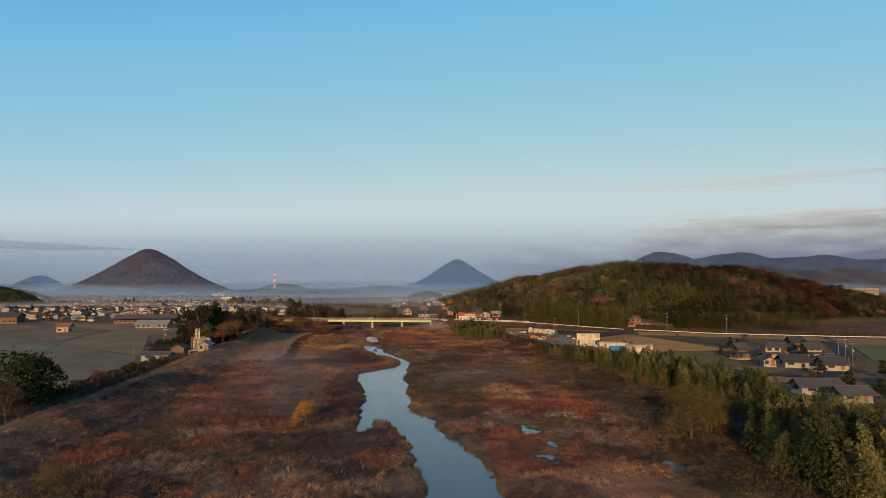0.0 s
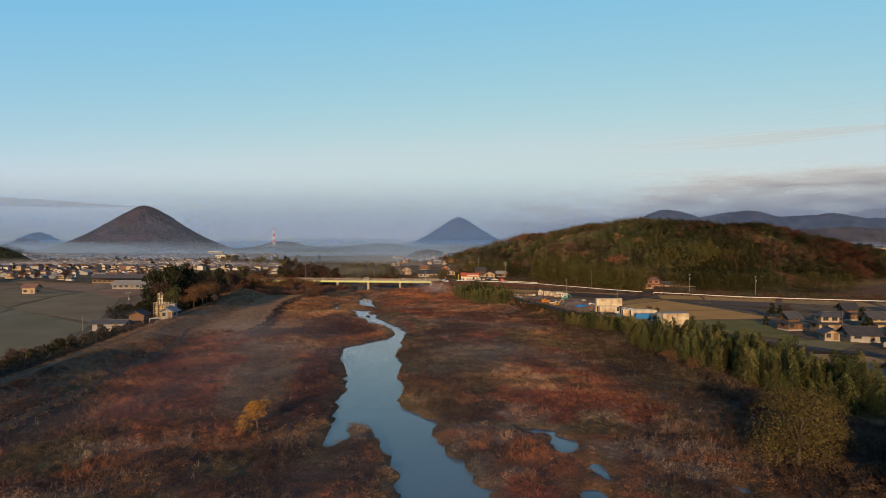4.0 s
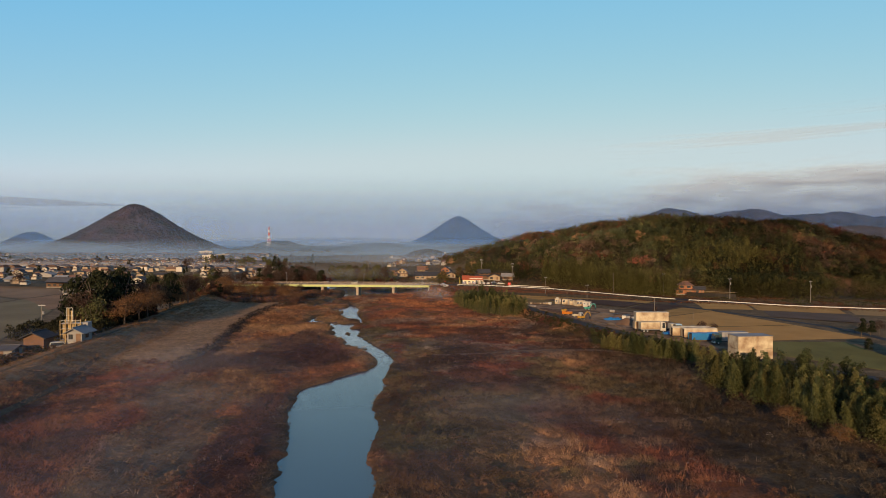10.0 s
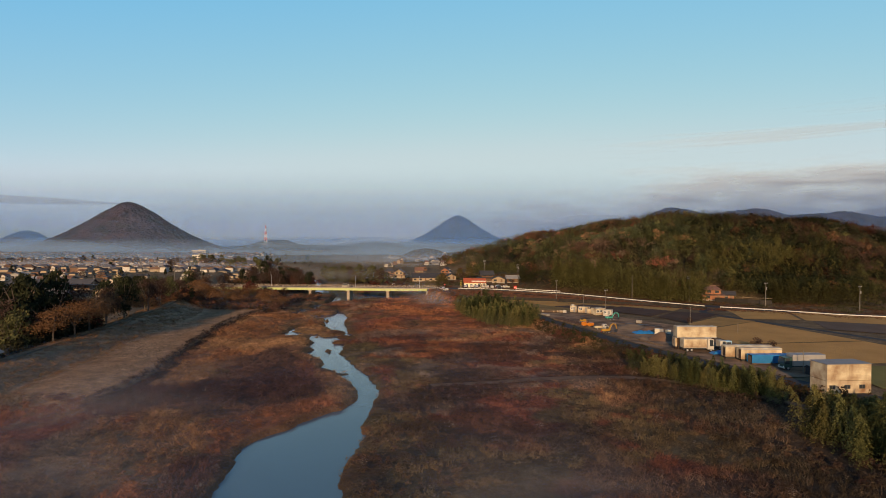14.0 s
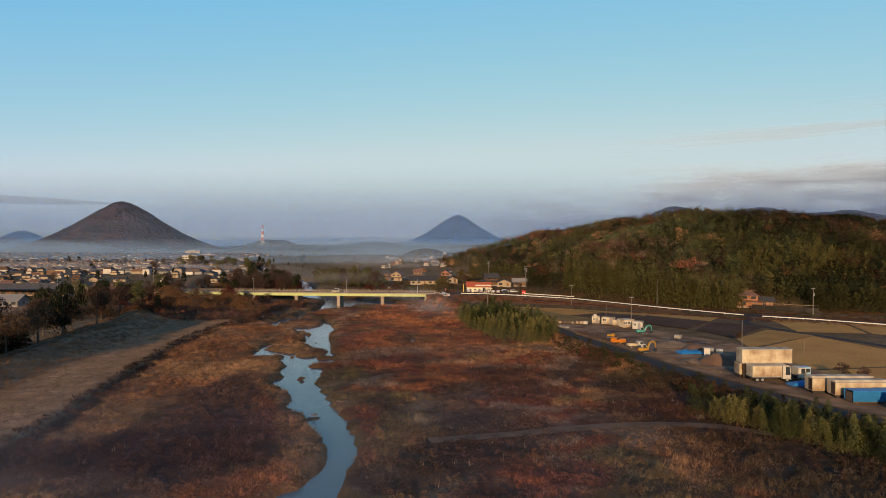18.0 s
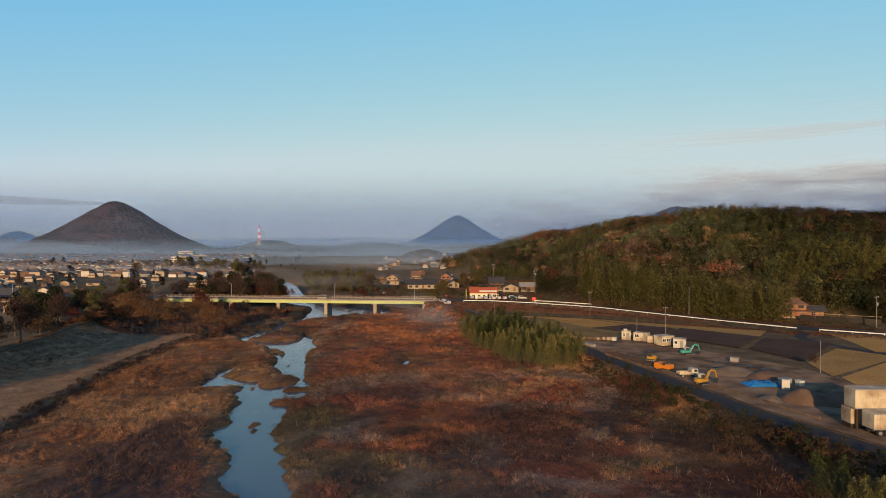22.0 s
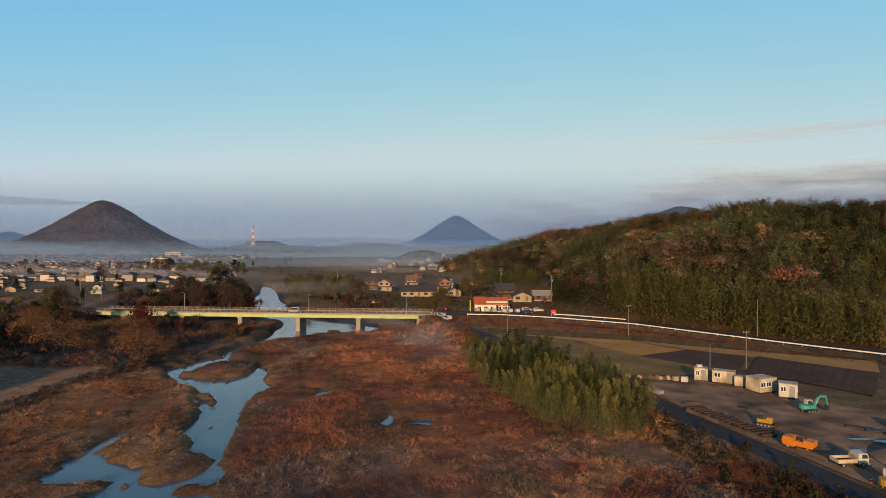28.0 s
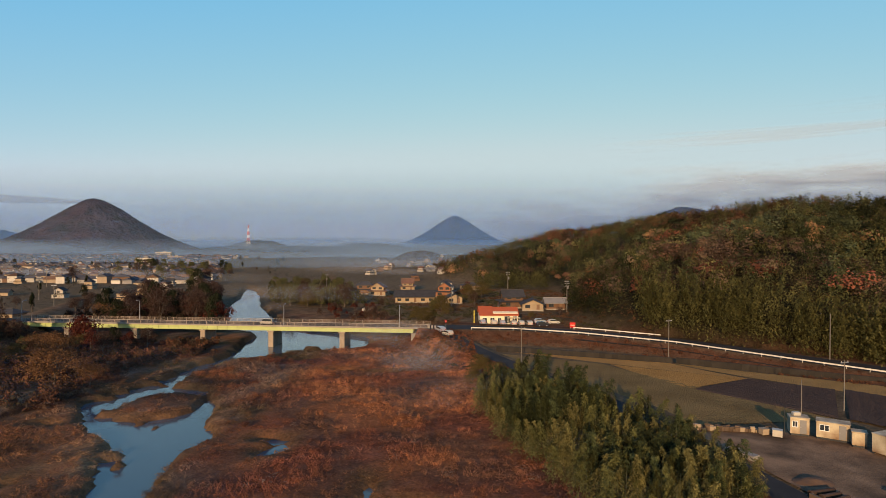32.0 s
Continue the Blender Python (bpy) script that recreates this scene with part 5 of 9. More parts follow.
field("field", (178, 258), (192, 292), (260, 275), (235, 243), (0.274, 0.179, 0.090), "harvested field beside the village street")
# paddies west of the levee
for a, b, c, d, col in (((-96, 150), (-104, 196), (-150, 226), (-190, 170), (0.122, 0.106, 0.058)), ((-106, 198), (-112, 216), (-170, 262), (-160, 232), (0.115, 0.106, 0.058)),
                        ((-161, 234), (-172, 262), (-250, 330), (-290, 270), (0.122, 0.115, 0.064)), ((-114, 222), (-150, 300), (-200, 355), (-176, 266), (0.144, 0.115, 0.064)),
                        ((-178, 268), (-202, 352), (-262, 400), (-254, 334), (0.115, 0.109, 0.061)), ((-258, 336), (-266, 402), (-380, 440), (-370, 370), (0.130, 0.112, 0.064)),
                        ((-153, 302), (-160, 372), (-205, 412), (-203, 358), (0.151, 0.115, 0.064)), ((-206, 360), (-208, 414), (-330, 470), (-264, 405), (0.137, 0.112, 0.064)),
                        ((-192, 168), (-154, 228), (-288, 268), (-330, 190), (0.119, 0.109, 0.058))):
    col = tuple(v * f for v, f in zip(col, (1.45, 1.45, 1.5) if a[1] < 240 else (1.8, 1.45, 1.5)))
    field("paddy", a, b, c, d, col, "frosty grey-green rice paddy with low bunds", lift=0.15, vary=0.25, size=0.05)

M_YARD = surface("yard_dirt", (0.28, 0.175, 0.102), 0.9, vary=0.5, size=0.22, fine=4, bump=0.4, stain=(0.14, 0.098, 0.066), spec=0.03, reach=0.2)
yu, yv = np.meshgrid(np.linspace(0, 1, 60), np.linspace(0, 1, 60))
road_x = [(31.5 + 2.6, 327), (38, 304), (43.6, 283), (50, 257.5), (58, 238), (67, 219)]
back_x = [(48, 324), (62, 310), (75, 286), (76, 258), (80, 236), (81, 222)]
ya = np.array([[np.interp(t, np.linspace(0, 1, 6), [p[k] for p in road_x]) for k in (0, 1)] for t in yv[:, 0]])
yb = np.array([[np.interp(t, np.linspace(0, 1, 6), [p[k] for p in back_x]) for k in (0, 1)] for t in yv[:, 0]])
P = ya[:, None] * (1 - yu)[..., None] + yb[:, None] * yu[..., None]
Zs = terrain(P[..., 0], P[..., 1]) + 0.08 + 0.1 * fbm(P[..., 0], P[..., 1], 5, 8)
ids = np.arange(3600).reshape(60, 60)
f = np.stack([ids[:-1, :-1], ids[1:, :-1], ids[1:, 1:], ids[:-1, 1:]], -1).reshape(-1, 4)[:, ::-1]
tagged(new("yard", raw_mesh("yard", np.concatenate([P, Zs[..., None]], -1).reshape(-1, 3), f, M_YARD, flat=False)), "trodden bare dirt of a contractor's yard", "yard", kind="structure")
YARD_Z = 1.55

# ---------------------------------------------------------------- the bridge
BA, BB = Vector((-129, 419.0, 0)), Vector((-4, 407.0, 0))
bl = (BB - BA).length
bm_ = Matrix.Translation(BA) @ Euler((0, 0, math.atan2(BB.y - BA.y, BB.x - BA.x))).to_matrix().to_4x4()
bridge = thing("bridge", "long road bridge with a yellow-green steel girder on concrete piers", "bridge", bm_)
DECK = 3.6
part("deck", Geo().box(0, 0.1, DECK - 0.32, bl, 7.6, DECK, 0.03), M_CONCRETE, bridge, "grey concrete deck")
part("carriageway", Geo().box(0, 1.0, DECK + 0.005, bl, 6.8, DECK + 0.06), M_ASPHALT, bridge, "asphalt carriageway")
pier_s = [38.5, 59.5, 80.0, 101.0]
cuts = [0, 17] + pier_s + [bl - 4]
for yg in (0.45, 3.7, 6.9):
    for a, b in zip(cuts[:-1], cuts[1:]):
        g = Geo().box(a + 0.04, yg - 0.03, 2.2, b - 0.04, yg + 0.03, 3.28)
        g.box(a + 0.04, yg - 0.22, 2.12, b - 0.04, yg + 0.22, 2.2).box(a + 0.04, yg - 0.2, 3.2, b - 0.04, yg + 0.2, 3.28)
        k = a + 1.5
        while k < b - 1:
            g.box(k - 0.02, yg - 0.16, 2.2, k + 0.02, yg + 0.16, 3.2)
            k += 3.0
        part("girder", g, M_GIRDER, bridge, "yellow-green painted steel girder")
for sx, foot in zip([17.0] + pier_s, (-2.2, -2.6, -3.4, -3.6, -3.6)):
    g = Geo().box(sx - 0.75, 0.3, foot, sx + 0.75, 7.4, 1.7, 0.15)
    p = part("pier", g, M_PIER, bridge, "weathered concrete pier")
    part("pier_cap", Geo().box(sx - 1.0, 0.0, 1.7, sx + 1.0, 7.7, 2.05, 0.06), M_PIER, p)
    for yg in (0.45, 3.7, 6.9):
        part("bearing", Geo().box(sx - 0.3, yg - 0.25, 2.02, sx + 0.3, yg + 0.25, 2.15), M_STEEL, p, "grey steel bearing")
part("abutment", Geo().box(bl - 4.6, -0.3, -2.0, bl + 1.0, 8.0, 2.1, 0.1).box(bl - 2.2, -0.3, 2.1, bl + 1.2, 8.0, 3.3, 0.05), M_CONCRETE, bridge, "concrete abutment")
part("abutment", Geo().box(-2.5, -0.3, -1.0, 1.0, 8.0, 3.25, 0.1), M_CONCRETE, bridge, "concrete abutment")
for ys in (0.25, 7.4):
    for zr, hh in ((0.38, 0.05), (0.66, 0.05), (0.95, 0.07)):
        part("handrail", Geo().box(0, ys - 0.04, DECK + zr, bl, ys + 0.04, DECK + zr + hh), M_RUSTRAIL, bridge, "brown-grey steel handrail")
    n_post = int(bl / 2)
    g = Geo().box(-0.06, -0.06, 0, 0.06, 0.06, 1.04, 0.015)
    me = g.mesh("post", M_RUSTRAIL)
    for k in range(n_post + 1):
        part("post", me, None, bridge, "", Matrix.Translation((k * bl / n_post, ys, DECK - 0.02)))
    part("kerb", Geo().box(0, ys - 0.18, DECK, bl, ys + 0.18, DECK + 0.14, 0.02), M_CONCRETE, bridge)
for k in range(5):
    part("end_post", Geo().box(bl + 0.2 + k * 0.9, 0.0, DECK - 0.1, bl + 0.7 + k * 0.9, 0.4, DECK + 0.9 - 0.05 * k, 0.04), M_CONCRETE, bridge)


def street_lamp(x, y, z, h, turn):
    t = thing("street_lamp", "tall grey steel street lamp with a curved arm", "street lamp", pose(x, y, z, 0, 0, turn), "lamps on the bridge")
    g = Geo().cyl((0, 0, 0), (0, 0, h - 0.7), 0.10, 0.07)
    part("pole", g, M_STEEL, t)
    g, prev = Geo(), Vector((0, 0, h - 0.7))
    for k in range(1, 7):
        a = k / 6 * math.pi / 2
        q = Vector((0, 1.3 * (1 - math.cos(a)), h - 0.7 + 0.7 * math.sin(a)))
        g.cyl(prev, q, 0.06, 0.055, 6)
        prev = q
    part("arm", g, M_STEEL, t)
    part("lamp_head", Geo().box(-0.14, 1.2, h - 0.1, 0.14, 1.95, h + 0.06, 0.04), M_STEEL, t, "grey lamp head")


for x, y, tu in ((-126, 418.9, 0), (-92.8, 423.0, 180), (-45.4, 411.2, 0), (-11.9, 408.0, 0)):
    street_lamp(x, y, DECK, 6.2, tu)
for x, y in ((-160, 421.6), (-190, 424.6)):
    street_lamp(x, y, 3.5, 6.2, 0)

# dark netted foot of the main road's bank, above the fields
wall_line = np.array([(p_[0], p_[1]) for p_ in HIGHWAY[3:14]], float)
wd = np.gradient(wall_line, axis=0)
wd /= np.hypot(wd[:, 0], wd[:, 1])[:, None]
foot = wall_line + np.stack([wd[:, 1], -wd[:, 0]], -1) * 7.6
fv, ff = [], []
for k, (fx, fy) in enumerate(foot):
    fz = height(fx, fy)
    ox, oy = wd[k, 1] * 0.9, -wd[k, 0] * 0.9
    fv += [(fx + ox, fy + oy, fz - 1.6), (fx, fy, fz + 0.12), (fx - ox * 0.4, fy - oy * 0.4, fz + 0.12), (fx - ox * 0.4, fy - oy * 0.4, fz - 1.6)]
    if k:
        b_ = 4 * k
        ff += [(b_ - 4 + j_, b_ + j_, b_ + (j_ + 1) % 4, b_ - 4 + (j_ + 1) % 4) for j_ in range(4)]
tagged(new("retaining_wall", raw_mesh("retaining_wall", fv, ff, surface("dark_netting", (0.016, 0.014, 0.014), 0.95, vary=0.4, size=0.3, fine=6, bump=0.5), flat=True)), "low dark retaining wall below the road bank", "wall", kind="structure")

# guard rails beside the main road
hw = np.array(HIGHWAY)
hu = np.concatenate([[0], np.cumsum(np.hypot(np.diff(hw[:, 0]), np.diff(hw[:, 1])))])


def hw_at(s, off):
    p = np.array([np.interp(s, hu, hw[:, k]) for k in range(3)])
    q = np.array([np.interp(min(s + 1, hu[-1]), hu, hw[:, k]) for k in range(3)])
    d = (q - p)[:2] / max(1e-6, np.hypot(*(q - p)[:2]))
    return Vector((p[0] + d[1] * off, p[1] - d[0] * off, p[2])), math.atan2(d[1], d[0])


M_POST = M_RAILWHITE
post_me = Geo().cyl((0, 0, -0.3), (0, 0, 0.78), 0.06, 0.06, 6).mesh("post", M_POST)
for s0, s1, off in ((13, 139.5, 4.35), (144.5, 520, 4.35), (43, 66, -4.6)):
    a0, _ = hw_at(s0, off)
    gr = thing("guard_rail", "white-painted steel guard rail along the main road", "guard rail", Matrix.Translation(a0), "guard rails")
    s = s0
    while s < s1:
        e = min(s + 4, s1)
        p, _ = hw_at(s, off)
        q, _ = hw_at(e, off)
        p, q = p - a0, q - a0
        ang = math.atan2(q.y - p.y, q.x - p.x)
        part("post", post_me, None, gr, "", Matrix.Translation(p))
        ln = (q - p).length
        sec = [(-0.03, 0.42), (0.05, 0.48), (0.0, 0.56), (0.05, 0.64), (-0.03, 0.72), (-0.07, 0.72), (-0.02, 0.57), (-0.07, 0.42)]
        part("beam", Geo().prism_x(sec, 0, ln), M_RAILWHITE, gr, "", Matrix.Translation(p) @ Euler((0, math.asin(max(-1, min(1, -(q.z - p.z) / max(ln, 0.01)))), ang)).to_matrix().to_4x4())
        s = e

# ---------------------------------------------------------------- houses
M_TILE = surface("grey_roof_tile", (0.052, 0.050, 0.052), 0.85, vary=0.3, size=0.5, fine=5, bump=0.5, each=0.3)
M_TILE_BROWN = surface("brown_roof_tile", (0.16, 0.085, 0.055), 0.55, vary=0.3, size=0.5, fine=5, bump=0.5, each=0.25)
M_TILE_RED = surface("orange_roof_sheet", (0.40, 0.090, 0.028), 0.6, vary=0.12, size=0.4, fine=5, bump=0.2)
M_CREAM = surface("cream_plaster", (0.32, 0.24, 0.155), 0.85, vary=0.15, size=0.4, fine=6, each=0.12)
M_WHITEWALL = surface("white_plaster", (0.48, 0.43, 0.35), 0.85, vary=0.12, size=0.4, fine=6, each=0.08)
M_BROWNWALL = surface("brown_board_wall", (0.14, 0.075, 0.045), 0.8, vary=0.25, size=0.5, fine=8, each=0.25)
M_GREYWALL = surface("grey_wall", (0.22, 0.21, 0.20), 0.8, vary=0.15, size=0.4, fine=6, each=0.2)
M_BRICKWALL = surface("terracotta_wall", (0.27, 0.115, 0.06), 0.8, vary=0.2, size=0.5, fine=8, each=0.1)
M_FRAME = surface("dark_window_frame", (0.06, 0.055, 0.05), 0.5, vary=0.1)
M_WHITEFRAME = surface("white_window_frame", (0.7, 0.7, 0.68), 0.5, vary=0.1)
M_PANE, _t, _p, _l = nodes_of("window_glass")
_p.inputs["Base Color"].default_value, _p.inputs["Roughness"].default_value = (0.03, 0.035, 0.04, 1), 0.08
M_WOODDOOR = surface("door_wood", (0.16, 0.09, 0.05), 0.6, vary=0.2)


def roof_gable(w, d, z, rise, over=0.5, thick=0.16, along_x=True):
    """A pitched roof slab, ridge along x (or y)."""
    hw_, hd = w / 2 + over, d / 2 + over
    g = Geo()
    if along_x:
        sl = rise / (d / 2)
        e = z - over * sl
        poly = [(-hd, e), (0, z + rise), (hd, e), (hd, e + thick), (0, z + rise + thick * 1.25), (-hd, e + thick)]
        g.prism_x(poly, -hw_, hw_)
        g.box(-hw_ - 0.03, -0.16, z + rise + thick * 0.8, hw_ + 0.03, 0.16, z + rise + thick * 1.25 + 0.16, 0.03)
    else:
        sl = rise / (w / 2)
        e = z - over * sl
        poly = [(-hw_, e), (0, z + rise), (hw_, e), (hw_, e + thick), (0, z + rise + thick * 1.25), (-hw_, e + thick)]
        g.prism(poly, -hd, hd)
        g.box(-0.16, -hd - 0.03, z + rise + thick * 0.8, 0.16, hd + 0.03, z + rise + thick * 1.25 + 0.16, 0.03)
    return g


def roof_hip(w, d, z, rise, over=0.55, ridge=0.4, thick=0.16):
    hw_, hd = w / 2 + over, d / 2 + over
    r = w / 2 * ridge if w >= d else 0.3
    ry = 0.05 if w >= d else d / 2 * ridge
    g = Geo()
    v = [(-hw_, -hd, z), (hw_, -hd, z), (hw_, hd, z), (-hw_, hd, z), (-hw_, -hd, z + thick), (hw_, -hd, z + thick), (hw_, hd, z + thick), (-hw_, hd, z + thick),
         (-r, -ry, z + rise), (r, -ry, z + rise), (r, ry, z + rise), (-r, ry, z + rise)]
    f = [(3, 2, 1, 0), (0, 1, 5, 4), (1, 2, 6, 5), (2, 3, 7, 6), (3, 0, 4, 7), (4, 5, 9, 8), (5, 6, 10, 9), (6, 7, 11, 10), (7, 4, 8, 11), (8, 9, 10, 11)]
    g.add(v, f)
    if w >= d:
        g.box(-r - 0.25, -0.18, z + rise - 0.08, r + 0.25, 0.18, z + rise + 0.24, 0.04)
    else:
        g.box(-0.18, -ry - 0.25, z + rise - 0.08, 0.18, ry + 0.25, z + rise + 0.24, 0.04)
    return g


def window(parent, x, y, z, w, h, face, frame_mat):
    """A framed pane on a wall that faces -y, +y, -x or +x."""
    turn = {"-y": 0, "+x": 90, "+y": 180, "-x": 270}[face]
    m = pose(x, y, z, 0, 0, turn)
    g = Geo()
    t = 0.07
    g.box(-w / 2, -0.05, 0, w / 2, 0.02, t).box(-w / 2, -0.05, h - t, w / 2, 0.02, h).box(-w / 2, -0.05, t, -w / 2 + t, 0.02, h - t).box(w / 2 - t, -0.05, t, w / 2, 0.02, h - t)
    g.box(-0.03, -0.045, t, 0.03, 0.02, h - t)
    p = part("window", g, frame_mat, parent, "", m)
    part("pane", Geo().box(-w / 2 + t, -0.02, t, w / 2 - t, 0.0, h - t), M_PANE, p)


def house(name, label, m, w, d, storeys=1, wall=None, roof=None, style="gable", wall_h=2.7, along_x=True, rise=None, frame_mat=None, rich=True, group="", category="house", annex=0):
    wall, roof, frame_mat = wall or M_CREAM, roof or M_TILE, frame_mat or M_FRAME
    h = thing(name, label, category, m, group)
    rise = rise or min(w, d) * 0.26
    if rich:
        part("plinth", Geo().box(-w / 2 - 0.05, -d / 2 - 0.05, -0.8, w / 2 + 0.05, d / 2 + 0.05, 0.35), M_CONCRETE, h)
    if storeys == 2:
        part("wall", Geo().box(-w / 2, -d / 2, 0.35 if rich else -0.6, w / 2, d / 2, wall_h), wall, h)
        part("lower_roof", roof_hip(w, d, wall_h, 0.9, 1.0, 0.8), roof, h, "tiled lower roof")
        uw, ud = w * 0.74, d * 0.78
        part("upper_wall", Geo().box(-uw / 2, -ud / 2, wall_h, uw / 2, ud / 2, 2 * wall_h - 0.1), wall, h)
        top = 2 * wall_h - 0.1
        g = roof_hip(uw, ud, top, rise) if style == "hip" else roof_gable(uw, ud, top, rise, 0.9, 0.18, along_x)
        if style != "hip":
            gab = Geo().prism_x([(-ud / 2, top), (ud / 2, top), (0, top + rise)], -uw / 2, uw / 2) if along_x else Geo().prism([(-uw / 2, top), (uw / 2, top), (0, top + rise)], -ud / 2, ud / 2)
            part("gable", gab, wall, h)
        part("roof", g, roof, h)
        for k in range(2 if rich else 1):
            window(h, -uw / 4 + k * uw / 2 if rich else 0, -ud / 2, wall_h + 1.0, min(1.7, uw * 0.3), 1.1, "-y", frame_mat)
        if rich:
            window(h, -uw / 2, 0, wall_h + 1.0, 1.3, 1.0, "-x", frame_mat)
            window(h, uw / 2, 0, wall_h + 1.0, 1.3, 1.0, "+x", frame_mat)
    else:
        part("wall", Geo().box(-w / 2, -d / 2, 0.35 if rich else -0.6, w / 2, d / 2, wall_h), wall, h)
        if style == "hip":
            part("roof", roof_hip(w, d, wall_h, rise), roof, h)
        else:
            gab = Geo().prism_x([(-d / 2, wall_h), (d / 2, wall_h), (0, wall_h + rise)], -w / 2, w / 2) if along_x else Geo().prism([(-w / 2, wall_h), (w / 2, wall_h), (0, wall_h + rise)], -d / 2, d / 2)
            part("gable", gab, wall, h)
            part("roof", roof_gable(w, d, wall_h, rise, 0.85, 0.18, along_x), roof, h)
    if rich:
        n = max(2, int(w / 3.2))
        for k in range(n):
            xx = -w / 2 + (k + 0.5) * w / n
            if k == n // 2:
                part("door", Geo().box(xx - 0.55, -d / 2 - 0.05, 0.36, xx + 0.55, -d / 2 + 0.02, 2.25, 0.02), M_WOODDOOR, h, "dark wooden door")
            else:
                window(h, xx, -d / 2, 0.9, min(1.8, w / n * 0.6), 1.2, "-y", frame_mat)
        window(h, -w / 2, 0, 0.95, 1.5, 1.1, "-x", frame_mat)
        window(h, w / 2, 0, 0.95, 1.5, 1.1, "+x", frame_mat)
    else:
        window(h, -w / 5, -d / 2, 0.9, w * 0.28, 1.2, "-y", frame_mat)
    return h


def set_house(name, label, x, y, turn, *a, **k):
    return house(name, label, pose(x, y, height(x, y) + 0.1, 0, 0, turn), *a, **k)


# roadside shop with the orange roof
M_SHOP = surface("bright_cream_wall", (0.74, 0.64, 0.44), 0.8, vary=0.1, size=0.4, fine=6)
shop = thing("shop", "cream roadside shop with a bright orange sheet roof", "shop", pose(17.6, 424.5, 2.7) @ Matrix.Diagonal((0.84, 1, 1.2, 1)))
part("wall", Geo().box(-6.9, -3.6, -0.6, 6.9, 3.8, 2.9), M_SHOP, shop)
part("gable", Geo().prism_x([(-3.6, 2.9), (3.8, 2.9), (0.1, 4.0)], -6.9, 6.9), M_SHOP, shop)
part("roof", Geo().prism_x([(-4.4, 2.35), (0.1, 4.05), (4.6, 2.35), (4.6, 2.5), (0.1, 4.2), (-4.4, 2.5)], -6.2, 7.2), M_TILE_RED, shop, "orange sheet-metal roof")
part("roof_end", Geo().prism_x([(-4.6, 2.4), (0.1, 4.25), (4.8, 2.4), (4.8, 2.56), (0.1, 4.42), (-4.6, 2.56)], -7.4, -2.2), M_TILE_RED, shop, "orange sheet-metal roof")
part("canopy", Geo().box(3.2, -4.9, 1.75, 7.6, -3.6, 1.9, 0.03), M_SHOP, shop, "flat white entrance canopy")
for k in range(3):
    part("canopy_post", Geo().cyl((3.4 + 2.0 * k, -4.8, -0.5), (3.4 + 2.0 * k, -4.8, 1.75), 0.06), M_SHOP, shop)
for xx, ww, hh in ((-5.2, 1.6, 1.5), (-2.4, 1.6, 1.5), (0.2, 1.3, 1.5), (3.0, 2.2, 1.9), (5.7, 1.7, 1.9)):
    window(shop, xx, -3.6, 0.3, ww, hh, "-y", M_WHITEFRAME)
part("sign_post", Geo().box(-9.2, -3.2, -0.6, -8.9, -2.9, 3.6, 0.02), surface("yellow_sign", (0.7, 0.55, 0.08), 0.5), shop, "narrow yellow sign post")

# hamlet behind the shop and by the bridge
set_house("house", "two-storey brown timber house with dark tiled roofs", 27, 465, 8, 9.5, 7, 2, M_BROWNWALL, M_TILE, "gable", wall_h=2.35)
set_house("house", "small white house with a grey tiled roof on the slope", 33.5, 457, -5, 7.5, 6, 1, M_CREAM, M_TILE, "gable", along_x=False, wall_h=2.35)
set_house("shed", "brown shed with a blue-grey sheet roof", 42.5, 461, 0, 7, 5, 1, M_BROWNWALL, M_GREYWALL, "gable", category="shed")
set_house("house", "two-storey brown house with a dark hipped roof", -41, 559, 5, 11, 8, 2, M_BROWNWALL, M_TILE, "hip", wall_h=2.35)
set_house("house", "two-storey house with tan walls and gabled roofs", -32.5, 549, -8, 9, 7.5, 2, M_CREAM, M_TILE_BROWN, "gable", along_x=False, wall_h=2.35)
set_house("farmhouse", "long low farmhouse with tan walls and grey tiles", -12, 515, 3, 18, 9, 1, M_CREAM, M_TILE, "gable", wall_h=3.0)
set_house("house", "two-storey house with terracotta walls", 2, 506, -10, 7.5, 7, 2, M_BRICKWALL, M_TILE, "gable", along_x=False, wall_h=2.35)
set_house("house", "small tan house with a tiled roof beside the trees", 5, 476, 10, 6, 5.5, 1, M_CREAM, M_TILE, "gable", along_x=False, wall_h=2.35)
set_house("house", "two-storey tan house on the plain", -19, 583, 0, 8, 7, 2, M_CREAM, M_TILE_BROWN, "gable", wall_h=2.35)
set_house("house", "small two-storey house behind the hamlet", 3, 545, 0, 7, 6, 2, M_WHITEWALL, M_TILE, "hip", wall_h=2.35)
set_house("house", "low house with grey tiles behind the hamlet", 16, 560, 20, 9, 6, 1, M_CREAM, M_TILE, "hip", wall_h=2.35)
set_house("house", "terracotta two-storey house at the foot of the hill", 122, 370, -20, 8.5, 7, 2, M_BRICKWALL, M_TILE_BROWN, "hip", wall_h=2.35)
set_house("shed", "low terracotta shed beside the house", 128.5, 368.5, -20, 4, 4, 1, M_BRICKWALL, M_TILE, "gable", category="shed")

